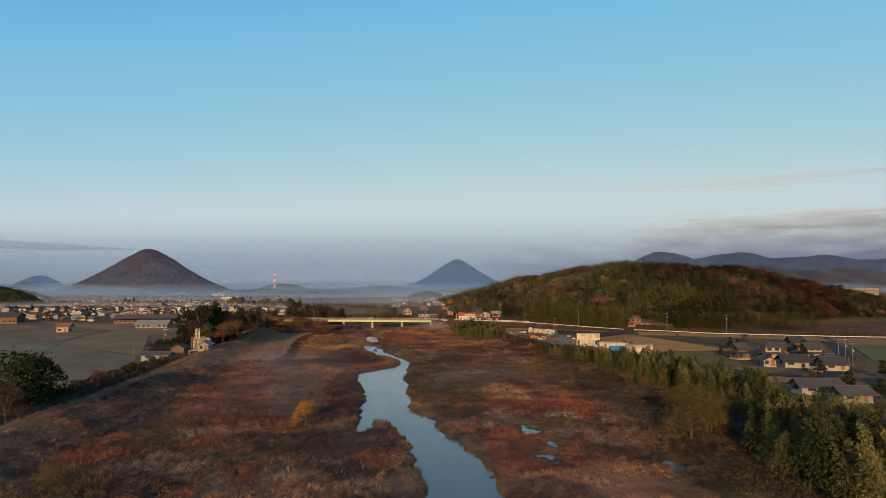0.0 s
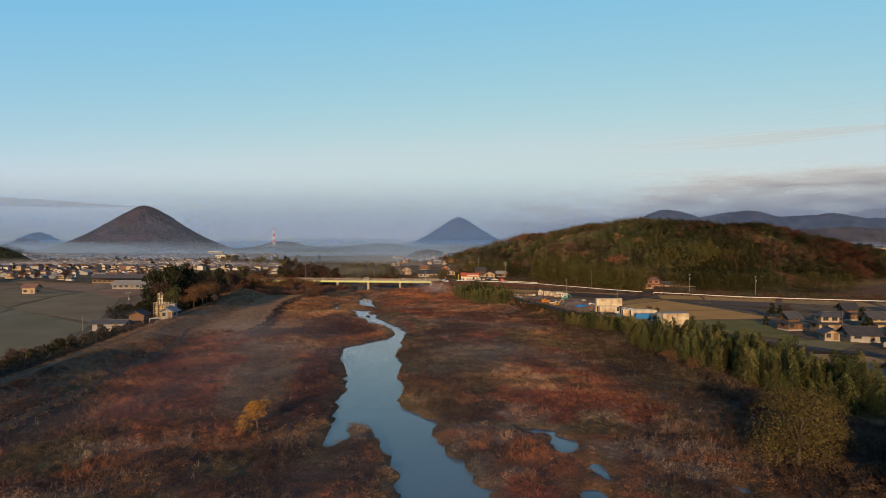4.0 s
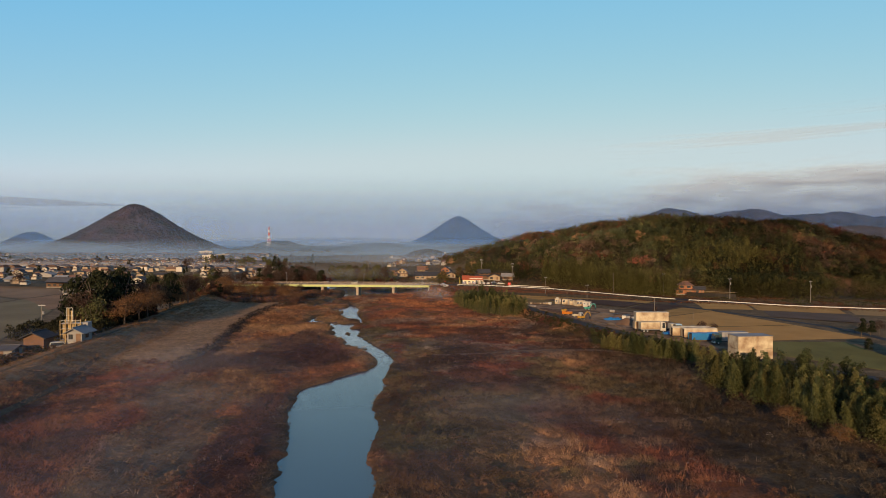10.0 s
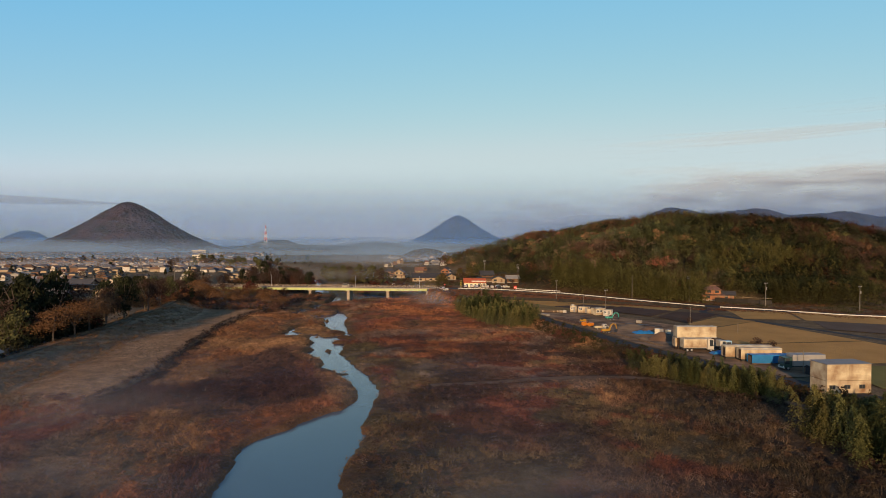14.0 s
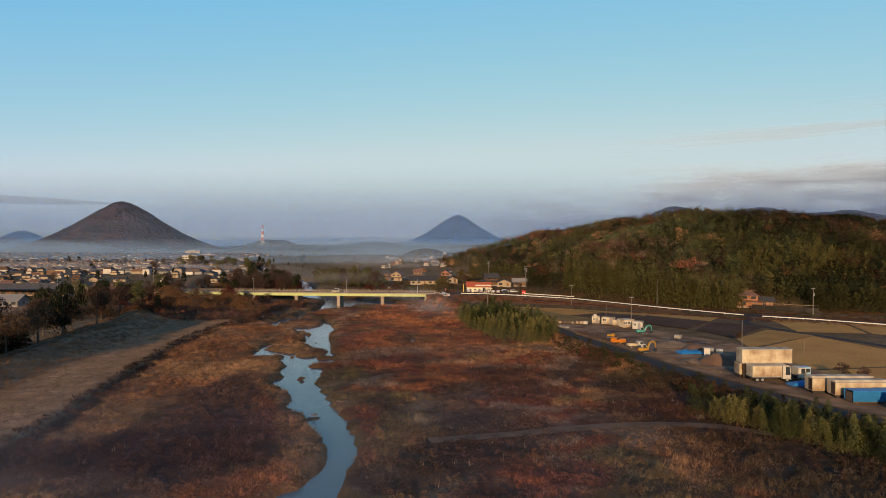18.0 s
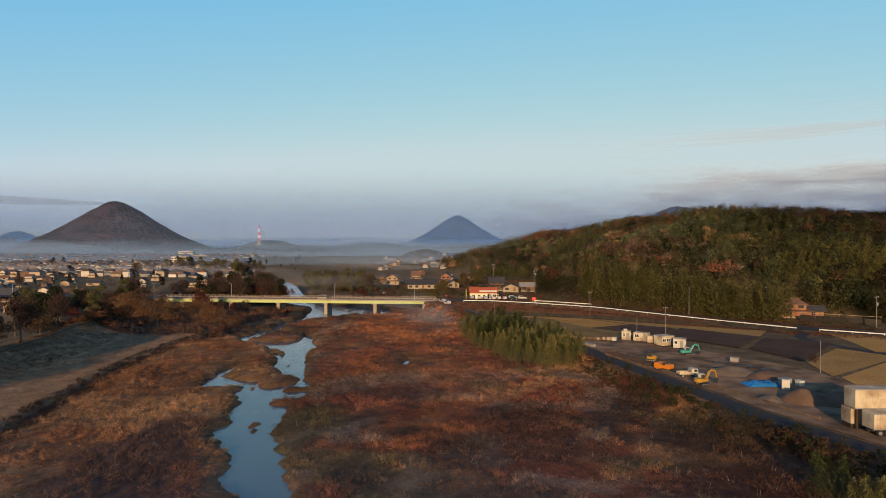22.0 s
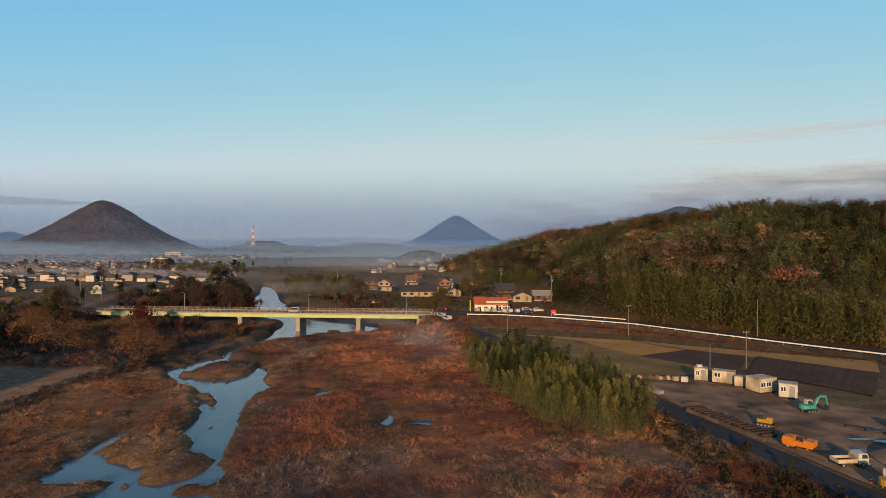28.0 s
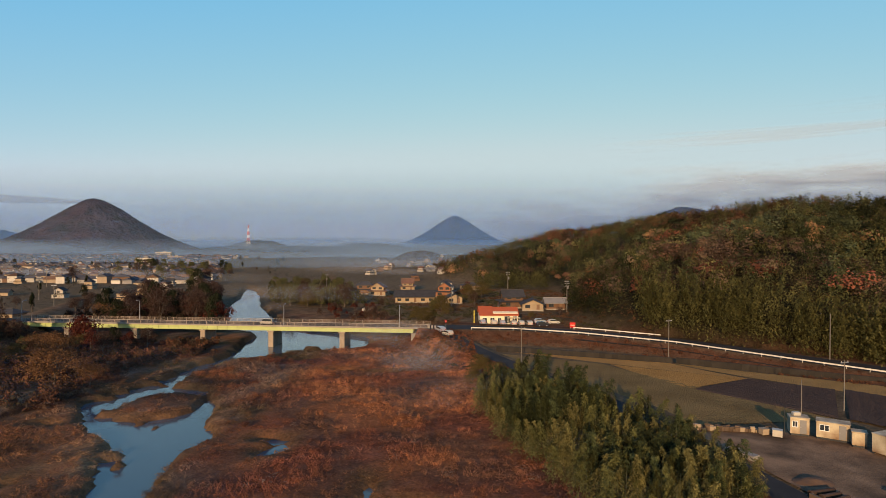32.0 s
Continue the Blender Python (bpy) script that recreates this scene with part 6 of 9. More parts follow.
# village east of the fields
V_ = [("house", "dark two-storey house with a grey tiled roof", 106, 209, 12, 7, 6, 2, M_BROWNWALL, M_TILE, "gable"),
      ("house", "cream two-storey house with hipped grey roofs", 116.5, 208, -6, 9.5, 7.5, 2, M_CREAM, M_TILE, "hip"),
      ("garage", "white garage with a pale gable", 105.5, 190, -14, 5, 6, 1, M_CREAM, M_TILE, "gable"),
      ("house", "low house with broad grey gable", 113, 189, -8, 10, 8, 1, M_GREYWALL, M_TILE, "gable"),
      ("house", "tan house with a white-edged gable", 121, 182, -8, 9, 8, 1, M_CREAM, M_TILE, "gable"),
      ("barn", "long dark-roofed barn with grey walls", 90.5, 142, -3, 13, 6.5, 1, M_GREYWALL, M_TILE, "gable"),
      ("house", "low dark-roofed house beside the barn", 92, 132, 0, 9, 6, 1, M_GREYWALL, M_TILE, "gable"),
      ("house", "two-storey dark house by the village street", 113, 140, 6, 9, 7, 2, M_GREYWALL, M_TILE, "hip"),
      ("house", "white two-storey house by the village street", 108, 128, -4, 8, 7, 2, M_WHITEWALL, M_TILE, "gable"),
      ("house", "grey-tiled house among trees", 119, 150, -10, 10, 7, 1, M_CREAM, M_TILE, "hip"),
      ("house", "cream two-storey house with a pale roof edge", 131, 208, 0, 9, 7, 2, M_CREAM, M_TILE, "gable"),
      ("house", "brown house with a dark tiled roof", 128, 224, 10, 9, 7, 1, M_BROWNWALL, M_TILE, "gable"),
      ("house", "two-storey house with a steep dark gable", 140, 233, 0, 8, 7, 2, M_BROWNWALL, M_TILE, "gable"),
      ("house", "low house with a grey hipped roof", 128, 194, -12, 8, 7, 1, M_CREAM, M_TILE, "hip")]
for n_, lb, x, y, tu, w, d, st, wa, ro, sty in V_:
    set_house(n_, lb, x, y, tu, w * 0.72, d * 0.72, st, wa, ro, sty, wall_h=2.15, along_x=(len(lb) % 3 != 0), category=n_, group="village houses")

# west side: sheds and barns by the paddies, houses by the approach road
set_house("shed", "small pale shed at the edge of the paddies", -219, 340, 4, 6.5, 5, 1, M_CREAM, M_TILE_BROWN, "gable", wall_h=3.6, category="shed")
set_house("barn", "long white barn with a low grey roof", -191, 388, 3, 20, 8, 1, M_GREYWALL, M_GREYWALL, "gable", category="barn")
set_house("barn", "long dark barn on the far side of the paddies", -222, 440, 3, 44, 9, 1, M_BROWNWALL, M_TILE, "gable", category="barn", wall_h=3.4)
set_house("workshop", "green and brown workshop at the edge of the paddies", -330, 440, 4, 26, 10, 1, M_BROWNWALL, M_TILE, "gable", category="workshop", wall_h=5)
W_ = [(-152, 404, 8, 9, 7, 1, M_CREAM, M_TILE), (-168, 398, 0, 9, 8, 2, M_CREAM, M_TILE), (-182, 452, 5, 14, 9, 1, M_BROWNWALL, M_TILE_BROWN),
      (-150, 446, -6, 11, 8, 2, M_CREAM, M_TILE), (-128, 462, 12, 10, 8, 1, M_CREAM, M_TILE), (-205, 470, 0, 10, 8, 2, M_WHITEWALL, M_TILE), (-236, 466, 9, 12, 9, 2, M_CREAM, M_TILE), (-175, 420, 0, 8, 6, 1, M_WHITEWALL, M_TILE)]
for k, (x, y, tu, w, d, st, wa, ro) in enumerate(W_):
    set_house("house", "tiled house near the west end of the bridge", x, y if abs(y - 425) > 9 else y + 16, tu, w * 0.8, d * 0.8, 1, wa, ro, "hip" if k % 3 == 0 else "gable", along_x=k % 2 == 0, group="houses by the approach road")

M_TOWNPALE, M_TOWNTAN = surface("town_plaster", (0.42, 0.385, 0.335), 0.85, vary=0.2, size=0.8, fine=6), surface("town_tan_plaster", (0.36, 0.27, 0.18), 0.85, vary=0.2, size=0.8, fine=6)
# the town on the plain: a few kinds of house, set down again and again
far_kinds = []
for k, (w, d, st, wa, ro, sty, lb) in enumerate(((10, 8, 2, M_TOWNTAN, M_TILE, "hip", "cream two-storey town house with grey tiles"), (9, 8, 2, M_TOWNPALE, M_TILE, "gable", "white two-storey town house with grey tiles"),
                                                 (12, 8, 1, M_TOWNTAN, M_TILE, "gable", "low cream town house with grey tiles"), (10, 8, 2, M_BROWNWALL, M_TILE, "hip", "brown two-storey town house"),
                                                 (9, 7, 2, M_TOWNPALE, M_TILE_BROWN, "gable", "white two-storey town house with brown roof"), (20, 11, 1, M_GREYWALL, M_GREYWALL, "gable", "long grey workshop shed"),
                                                 (11, 9, 2, M_TOWNTAN, M_TILE_BROWN, "hip", "tan two-storey town house with brown tiles"))):
    x, y = (-150 - 37 * k, 520 + 11 * k)
    far_kinds.append(house("town_house", lb, pose(x, y, height(x, y), 0, 0, 7 * k), w * 0.85, d * 0.85, st, wa, ro, sty, wall_h=2.9, rich=False, along_x=k % 2 == 0, group="town houses", category="house"))
for ob in far_kinds:
    ob.scale = (0.75, 0.75, 0.68)
rt = np.random.default_rng(21)
placed = [(-150 - 37 * k, 520 + 11 * k) for k in range(7)]
tries = 0
while len(placed) < 290 and tries < 9000:
    tries += 1
    y = 455 + 560 * rt.random() ** 1.1
    x = rt.uniform(-0.80, -0.05) * (y - 40)
    dens = float(fbm(np.array([x]), np.array([y]), 90, 91)[0])
    if float(np.interp(y, CHANNEL[:, 0], CHANNEL[:, 1])) - 45 < x or dens < 0.42 or x > -100:
        continue
    if float(along(LEVEE, np.array([x]), np.array([y]))[0][0]) < 14 or (y < 470 and x > -260):
        continue
    if min((x - a) ** 2 + (y - b) ** 2 for a, b in placed) < 13.5 ** 2:
        continue
    placed.append((x, y))
    copy_thing(far_kinds[rt.integers(7)], pose(x, y, height(x, y), 0, 0, rt.choice([0, 90, 180, 270]) + rt.normal(6, 10)) @ Matrix.Scale(rt.uniform(0.85, 1.12), 4))
rt3 = np.random.default_rng(23)
hv, hf, rv, rf, hc, rc = [], [], [], [], [], []
WALLS, ROOFS = np.array(((0.36, 0.28, 0.20), (0.50, 0.46, 0.40), (0.16, 0.10, 0.07), (0.30, 0.28, 0.26))), np.array(((0.09, 0.09, 0.10), (0.07, 0.07, 0.08), (0.15, 0.09, 0.06), (0.12, 0.11, 0.11)))
made = 0
while made < 2300:
    y = 620 + 720 * rt3.random() ** 0.9
    x = rt3.uniform(-0.82, -0.03) * (y - 40)
    if float(fbm(np.array([x]), np.array([y]), 120, 92)[0]) < 0.40 or x > float(np.interp(y, CHANNEL[:, 0], CHANNEL[:, 1])) - 25:
        continue
    if y < 1010 and min((x - a) ** 2 + (y - b) ** 2 for a, b in placed) < 12.0 ** 2:
        continue
    made += 1
    w, d, hh, a = rt3.uniform(6, 12), rt3.uniform(5, 8), rt3.choice([2.4, 2.8, 4.4]), rt3.choice([0, 1.57]) + rt3.normal(0.1, 0.15)
    z = height(x, y)
    c, sn = math.cos(a), math.sin(a)
    put = lambda px, py, pz: (x + px * c - py * sn, y + px * sn + py * c, z + pz)
    b = len(hv)
    hv += [put(px, py, pz) for pz in (-0.5, hh) for px, py in ((-w / 2, -d / 2), (w / 2, -d / 2), (w / 2, d / 2), (-w / 2, d / 2))]
    hf += [(b, b + 1, b + 5, b + 4), (b + 1, b + 2, b + 6, b + 5), (b + 2, b + 3, b + 7, b + 6), (b + 3, b, b + 4, b + 7)]
    hc += [WALLS[rt3.integers(4)] * rt3.uniform(0.7, 1.05)] * 8
    b = len(rv)
    o, rise, ri = 0.5, min(w, d) * 0.27, w * rt3.choice([0.18, 0.5])
    rv += [put(-w / 2 - o, -d / 2 - o, hh - 0.05), put(w / 2 + o, -d / 2 - o, hh - 0.05), put(w / 2 + o, d / 2 + o, hh - 0.05), put(-w / 2 - o, d / 2 + o, hh - 0.05), put(-ri, 0, hh + rise), put(ri, 0, hh + rise), put(ri, 0.01, hh + rise), put(-ri, 0.01, hh + rise)]
    rf += [(b, b + 1, b + 5, b + 4), (b + 2, b + 3, b + 7, b + 6), (b + 1, b + 2, b + 6, b + 5), (b + 3, b, b + 4, b + 7)]
    rc += [ROOFS[rt3.integers(4)] * rt3.uniform(0.7, 1.2)] * 8
M_FARWALL = toned("far_plaster", size=0.3, fine=2.0, vary=0.1)
far_town = tagged(new("far_town", raw_mesh("far_town", hv, hf, M_FARWALL, np.array(hc))), "many small tiled houses of the misty town", "town", kind="stuff")
far_roofs = new("roofs", raw_mesh("roofs", rv, rf, M_FARWALL, np.array(rc)))
far_roofs.parent = far_town
x, y = spots(-1080, -90, 470, 1330, 2600, lambda a, b: (a > -0.82 * (b - 40)) & (a < np.interp(b, CHANNEL[:, 0], CHANNEL[:, 1]) - 20) & (along(LEVEE, a, b)[0] > 16) & (np.abs(b - 427 + 0.08 * (a + 129)) > 12))
scatter("garden_trees", "small dark trees and hedges among the town's houses", "trees", T_SMALL, x, y, terrain(x, y) - 0.8, RNG.uniform(3, 8, len(x)), RNG.uniform(2.5, 6.5, len(x)),
        blend(np.broadcast_to(np.array((0.026, 0.030, 0.016)), (len(x), 3)), np.array((0.065, 0.036, 0.024)), RNG.random(len(x)) ** 2) * RNG.uniform(0.5, 1.4, (len(x), 1)), M_LEAF)
x, y = spots(-260, 110, 640, 1300, 900, lambda a, b: (a > np.interp(b, CHANNEL[:, 0], CHANNEL[:, 2]) + 20) & (fbm(a, b, 60, 94) > 0.46))
scatter("garden_trees", "dark misty trees and hedges on the plain", "trees", T_SMALL, x, y, terrain(x, y) - 0.8, RNG.uniform(4, 10, len(x)), RNG.uniform(3, 7, len(x)),
        blend(np.broadcast_to(np.array((0.034, 0.036, 0.020)), (len(x), 3)), np.array((0.070, 0.042, 0.030)), RNG.random(len(x)) ** 2) * RNG.uniform(0.6, 1.4, (len(x), 1)), M_LEAF)
rt2 = np.random.default_rng(22)
for k in range(34):
    y = 640 + 560 * rt2.random()
    x = rt2.uniform(-0.09, 0.04) * y
    copy_thing(far_kinds[rt2.integers(7)], pose(x, y, height(x, y), 0, 0, rt2.uniform(0, 360)))

def block(name, label, x, y, w, d, h, wall, floors, bays, z=None):
    t = thing(name, label, "building", pose(x, y, height(x, y) if z is None else z, 0, 0, 4))
    part("wall", Geo().box(-w / 2, -d / 2, -1, w / 2, d / 2, h, 0.1), wall, t)
    part("parapet", Geo().box(-w / 2 - 0.15, -d / 2 - 0.15, h - 0.1, w / 2 + 0.15, d / 2 + 0.15, h + 0.5, 0.05), wall, t)
    part("roof_plant", Geo().box(-2, -1.5, h + 0.4, 2.5, 1.5, h + 2.4, 0.1), M_GREYWALL, t)
    for a in range(floors):
        for b in range(bays):
            window(t, -w / 2 + (b + 0.5) * w / bays, -d / 2, 1.0 + a * (h - 1) / floors, w / bays * 0.7, 1.6, "-y", M_FRAME)


block("apartment_block", "large white apartment block in the misty town", -497, 1300, 28, 12, 9, M_WHITEWALL, 3, 9)
block("school_building", "broad cream public building in the misty town", -390, 1110, 24, 10, 6, M_CREAM, 2, 8)
block("office_building", "white office building in the town", -330, 900, 18, 10, 9, M_WHITEWALL, 3, 5)
block("hotel_building", "long pale building on a plateau beyond the hill", 610, 872, 76, 12, 8, M_CREAM, 2, 14, 13)

# lattice mast, red and white, on the horizon
mast = thing("radio_mast", "red and white lattice radio mast", "mast", pose(-578, 2010, 20))
M_MASTRED, M_MASTWHITE = surface("mast_red", (0.55, 0.07, 0.04), 0.5), surface("mast_white", (0.75, 0.75, 0.74), 0.5)
for k in range(6):
    z0, z1 = k * 10.0, (k + 1) * 10.0
    r0, r1 = 6.0 - k * 0.85, 6.0 - (k + 1) * 0.85
    g = Geo()
    for a in range(4):
        c0, c1 = math.radians(45 + 90 * a), math.radians(135 + 90 * a)
        p0, q0 = Vector((r0 * math.cos(c0), r0 * math.sin(c0), z0)), Vector((r1 * math.cos(c0), r1 * math.sin(c0), z1))
        q1, p1 = Vector((r1 * math.cos(c1), r1 * math.sin(c1), z1)), Vector((r0 * math.cos(c1), r0 * math.sin(c1), z0))
        g.cyl(p0, q0, 0.45, 0.45, 5).cyl(p0, q1, 0.22, 0.22, 4).cyl(p1, q0, 0.22, 0.22, 4).cyl(q0, q1, 0.2, 0.2, 4)
    part("section", g, M_MASTRED if k % 2 else M_MASTWHITE, mast)
part("base", Geo().box(-8, -8, -24, 8, 8, 0.2), M_CONCRETE, mast)

# ---------------------------------------------------------------- trees
M_BARK = surface("bark", (0.10, 0.075, 0.055), 0.9, vary=0.3, size=2, fine=14, bump=0.5)
M_CULM = surface("bamboo_culm", (0.055, 0.060, 0.026), 0.6, vary=0.25, size=1.5, fine=8)


def limbs(r, h, trunk=0.18, spread=0.32, n=7, twigs=0):
    """A tapered trunk that forks into limbs, and twigs on a bare tree; unit crown, real height h."""
    g = Geo()
    top = Vector((r.normal(0, 0.03) * h, r.normal(0, 0.03) * h, h * 0.55))
    g.cyl((0, 0, -0.4), (0, 0, h * 0.2), trunk, trunk * 0.8, 7)
    g.cyl((0, 0, h * 0.2), top, trunk * 0.8, trunk * 0.45, 6)
    for k in range(n):
        a, up = 2 * math.pi * (k + r.uniform(-0.3, 0.3)) / n, r.uniform(0.2, 0.55)
        s = Vector((0, 0, h * up)) if up < 0.45 else top
        e = Vector((math.cos(a) * h * spread * r.uniform(0.6, 1), math.sin(a) * h * spread * r.uniform(0.6, 1), h * r.uniform(0.6, 0.92)))
        g.cyl(s, e, trunk * 0.38, trunk * 0.12, 5)
        for _ in range(twigs):
            b = s.lerp(e, r.uniform(0.35, 1.0))
            t = b + Vector((r.normal(0, 0.11), r.normal(0, 0.11), r.uniform(0.03, 0.2))) * h
            g.cyl(b, t, trunk * 0.12, trunk * 0.05, 3)
    return g


def tree_kind(name, label, seed, h, w, tone, leaves, size, lumps=9, lo=0.2, flat=1.0, spread=0.42, twigs=0, m=None, sparse=False):
    r = np.random.default_rng(seed)
    t = thing(name, label, "tree", m)
    part("trunk", limbs(r, h, 0.02 * h + 0.05, 0.34 * w / h, 8, twigs), M_BARK, t, "brown bark")
    kv, kf = crown(r, leaves, lumps, lo, size, flat, spread)
    kv = kv * np.array((w, w, h))
    jit = np.repeat(r.uniform(0.65, 1.35, len(kf)), 4)
    part("crown", raw_mesh("crown", kv, kf, M_LEAF, np.array(tone)[None] * jit[:, None]), None, t)
    return t


EVERGREEN, DARKG, ORANGE, MAPLE = (0.022, 0.032, 0.012), (0.022, 0.025, 0.013), (0.15, 0.078, 0.036), (0.085, 0.026, 0.018)
KINDS = {}


def plant_tree(kind, x, y, k=1.0, turn=None):
    """Sets a tree of a kind on the land, scaled by k."""
    r = RNG.uniform(0, 360) if turn is None else turn
    m = pose(x, y, height(x, y) - 0.1, 0, 0, r)
    spec = KINDS_SPEC[kind]
    opts = KINDS.setdefault(kind, [])
    if len(opts) < 3:
        t = tree_kind(*spec[:2], seed=500 + 7 * len(opts) + hash_of(kind), m=m, **spec[2])
        opts.append(t)
    else:
        t = copy_thing(opts[int(RNG.integers(3))], m)
    t.scale = (k * RNG.uniform(0.9, 1.1), k * RNG.uniform(0.9, 1.1), k * RNG.uniform(0.92, 1.08))
    return t


def hash_of(text):
    return sum(ord(c) * (n + 3) for n, c in enumerate(text)) % 900


KINDS_SPEC = {
    "evergreen": ("evergreen_tree", "dense dark evergreen tree with a rounded crown", dict(h=8, w=9, tone=EVERGREEN, leaves=6000, size=0.019, lumps=20, lo=0.08, spread=0.5)),
    "dark": ("tree", "tall dark green tree in a riverside grove", dict(h=10, w=7.5, tone=DARKG, leaves=1900, size=0.028, lumps=16, lo=0.08)),
    "russet": ("tree", "broad riverside tree with orange autumn leaves", dict(h=6.5, w=9, tone=ORANGE, leaves=2400, size=0.0155, lumps=14, lo=0.25, twigs=5, spread=0.5)),
    "brown": ("tree", "bare brown winter tree with fine twigs", dict(h=9, w=8, tone=(0.055, 0.033, 0.025), leaves=1700, size=0.019, lumps=14, lo=0.2, twigs=6, spread=0.46)),
    "maple": ("maple_tree", "maple with dark red autumn leaves", dict(h=7, w=7, tone=MAPLE, leaves=900, size=0.032, lumps=12, lo=0.15, spread=0.45)),
    "yellow": ("tree", "low tree with yellow-green leaves", dict(h=6.5, w=8.5, tone=(0.098, 0.074, 0.027), leaves=9000, size=0.0115, lumps=26, lo=0.02, spread=0.5)),
    "golden": ("shrub", "golden-yellow autumn shrub on the riverbed", dict(h=4.4, w=4.6, tone=(0.30, 0.15, 0.034), leaves=1700, size=0.024, lumps=14, lo=0.02, spread=0.46)),
    "conifer": ("conifer_tree", "slim dark green conifer tree", dict(h=9, w=4, tone=DARKG, leaves=420, size=0.06, lumps=9, lo=0.1, spread=0.36, flat=1.6)),
    "green": ("tree", "leafy green riverside tree", dict(h=10, w=8, tone=(0.080, 0.078, 0.032), leaves=1900, size=0.028, lumps=16, lo=0.08)),
}

# the levee and the plant
for k, x, y, sc in (("evergreen", -80, 111, 1.9), ("brown", -73.5, 99, 0.9), ("evergreen", -90, 106, 1.2), ("brown", -84, 128, 0.55), ("dark", -92, 118, 0.6), ("brown", -86, 147, 0.6), ("russet", -87, 153, 0.75),
                    ("dark", -88, 140, 0.45), ("dark", -90, 160, 0.4), ("brown", -91, 168, 0.45), ("dark", -93, 176, 0.4), ("dark", -94, 186, 0.35), ("brown", -96, 194, 0.4), ("yellow", -99, 200, 0.4), ("dark", -84, 134, 0.4),
                    ("dark", -89, 150, 0.42), ("dark", -92, 170, 0.36), ("brown", -88, 158, 0.4), ("dark", -86, 122, 0.5)):
    plant_tree(k, x, y, sc)
for k, x, y, sc in (("dark", -101, 246, 0.95), ("dark", -104, 252, 1.0), ("brown", -102, 243, 0.9), ("brown", -105, 256, 1.0), ("dark", -101, 258, 0.95), ("brown", -98, 262, 1.05), ("dark", -99, 252, 0.8), ("green", -97, 238, 0.7),
                    ("dark", -109, 250, 0.9), ("russet", -91, 243, 0.8), ("russet", -91, 251, 0.9), ("russet", -94, 262, 0.9), ("russet", -97, 272, 0.95), ("maple", -98, 268, 0.7), ("brown", -97, 246, 0.65),
                    ("brown", -101, 282, 0.8), ("russet", -101, 292, 0.85), ("russet", -104, 300, 0.8), ("dark", -100, 290, 0.7), ("brown", -100, 305, 0.8), ("russet", -107, 318, 0.8), ("dark", -112, 300, 0.7), ("conifer", -125, 330, 1.0),
                    ("conifer", -121, 332, 0.85), ("dark", -118, 338, 0.7), ("dark", -128, 352, 0.7), ("brown", -108, 330, 0.8), ("dark", -105, 352, 0.55), ("brown", -104, 366, 0.6), ("dark", -111, 380, 0.5), ("green", -104, 388, 0.5),
                    ("russet", -91, 353, 1.7), ("russet", -73, 353, 1.45), ("russet", -86, 374, 1.25), ("maple", -90, 393, 1.0), ("brown", -84, 388, 0.8), ("yellow", -99, 378, 0.8), ("russet", -77, 366, 0.7),
                    ("yellow", -95, 398, 0.7), ("brown", -97, 362, 0.6), ("russet", -68, 356, 0.7), ("russet", -103, 360, 1.3), ("russet", -112, 372, 1.2), ("brown", -108, 392, 1.0), ("brown", -118, 398, 1.0), ("yellow", -104, 392, 0.8), ("dark", -122, 388, 0.7), ("russet", -97, 384, 1.1), ("dark", -90, 404, 0.6), ("brown", -80, 402, 0.7), ("maple", -97, 402, 1.4), ("maple", -101, 405, 1.1), ("maple", -84, 400, 0.7), ("brown", -113, 362, 0.6)):
    plant_tree(k, x, y, sc * ((2.0 if k == "dark" else 1.6) if y < 345 else 1.0))
for k in range(30):
    x, y = -152 + 27 * RNG.random(), 362 + 48 * RNG.random()
    plant_tree(("brown", "dark", "brown", "green", "dark", "maple")[int(RNG.integers(6))], x, y, RNG.uniform(0.8, 1.25))
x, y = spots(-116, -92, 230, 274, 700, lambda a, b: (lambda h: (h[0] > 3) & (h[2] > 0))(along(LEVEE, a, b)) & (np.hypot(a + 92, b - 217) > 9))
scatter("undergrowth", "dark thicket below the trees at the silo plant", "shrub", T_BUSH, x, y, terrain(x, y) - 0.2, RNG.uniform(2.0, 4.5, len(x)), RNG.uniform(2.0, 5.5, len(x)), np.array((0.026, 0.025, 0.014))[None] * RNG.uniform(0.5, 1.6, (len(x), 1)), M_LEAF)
# grove beyond the bridge, on the near and far bends
for k in range(64):
    u, v = RNG.random(), RNG.random()
    x, y = -122 + 50 * u + 4 * RNG.normal(), 436 + 90 * v * (1 - 0.35 * u)
    left = float(np.interp(y, CHANNEL[:, 0], CHANNEL[:, 1]))
    if x > left - 5:
        x = left - 6 - 6 * RNG.random()
    plant_tree(("brown", "brown", "maple", "brown", "russet", "dark")[int(RNG.integers(6))], x, y, RNG.uniform(1.0, 1.5))
for k in range(44):
    y = 500 + 95 * RNG.random()
    right = float(np.interp(y, CHANNEL[:, 0], CHANNEL[:, 2]))
    plant_tree(("green", "green", "yellow", "green", "brown")[int(RNG.integers(5))], right + 6 + 38 * RNG.random(), y, RNG.uniform(0.85, 1.2))
for k in range(40):
    y = 620 + 240 * RNG.random()
    x = float(np.interp(y, CHANNEL[:, 0], CHANNEL[:, 1])) - 12 - 110 * RNG.random()
    plant_tree(("brown", "dark", "green")[int(RNG.integers(3))], x, y, RNG.uniform(0.9, 1.4))
for k in range(26):
    plant_tree(("brown", "maple")[k % 2], -48 + 26 * RNG.random(), 455 + 40 * RNG.random(), RNG.uniform(0.3, 0.55))
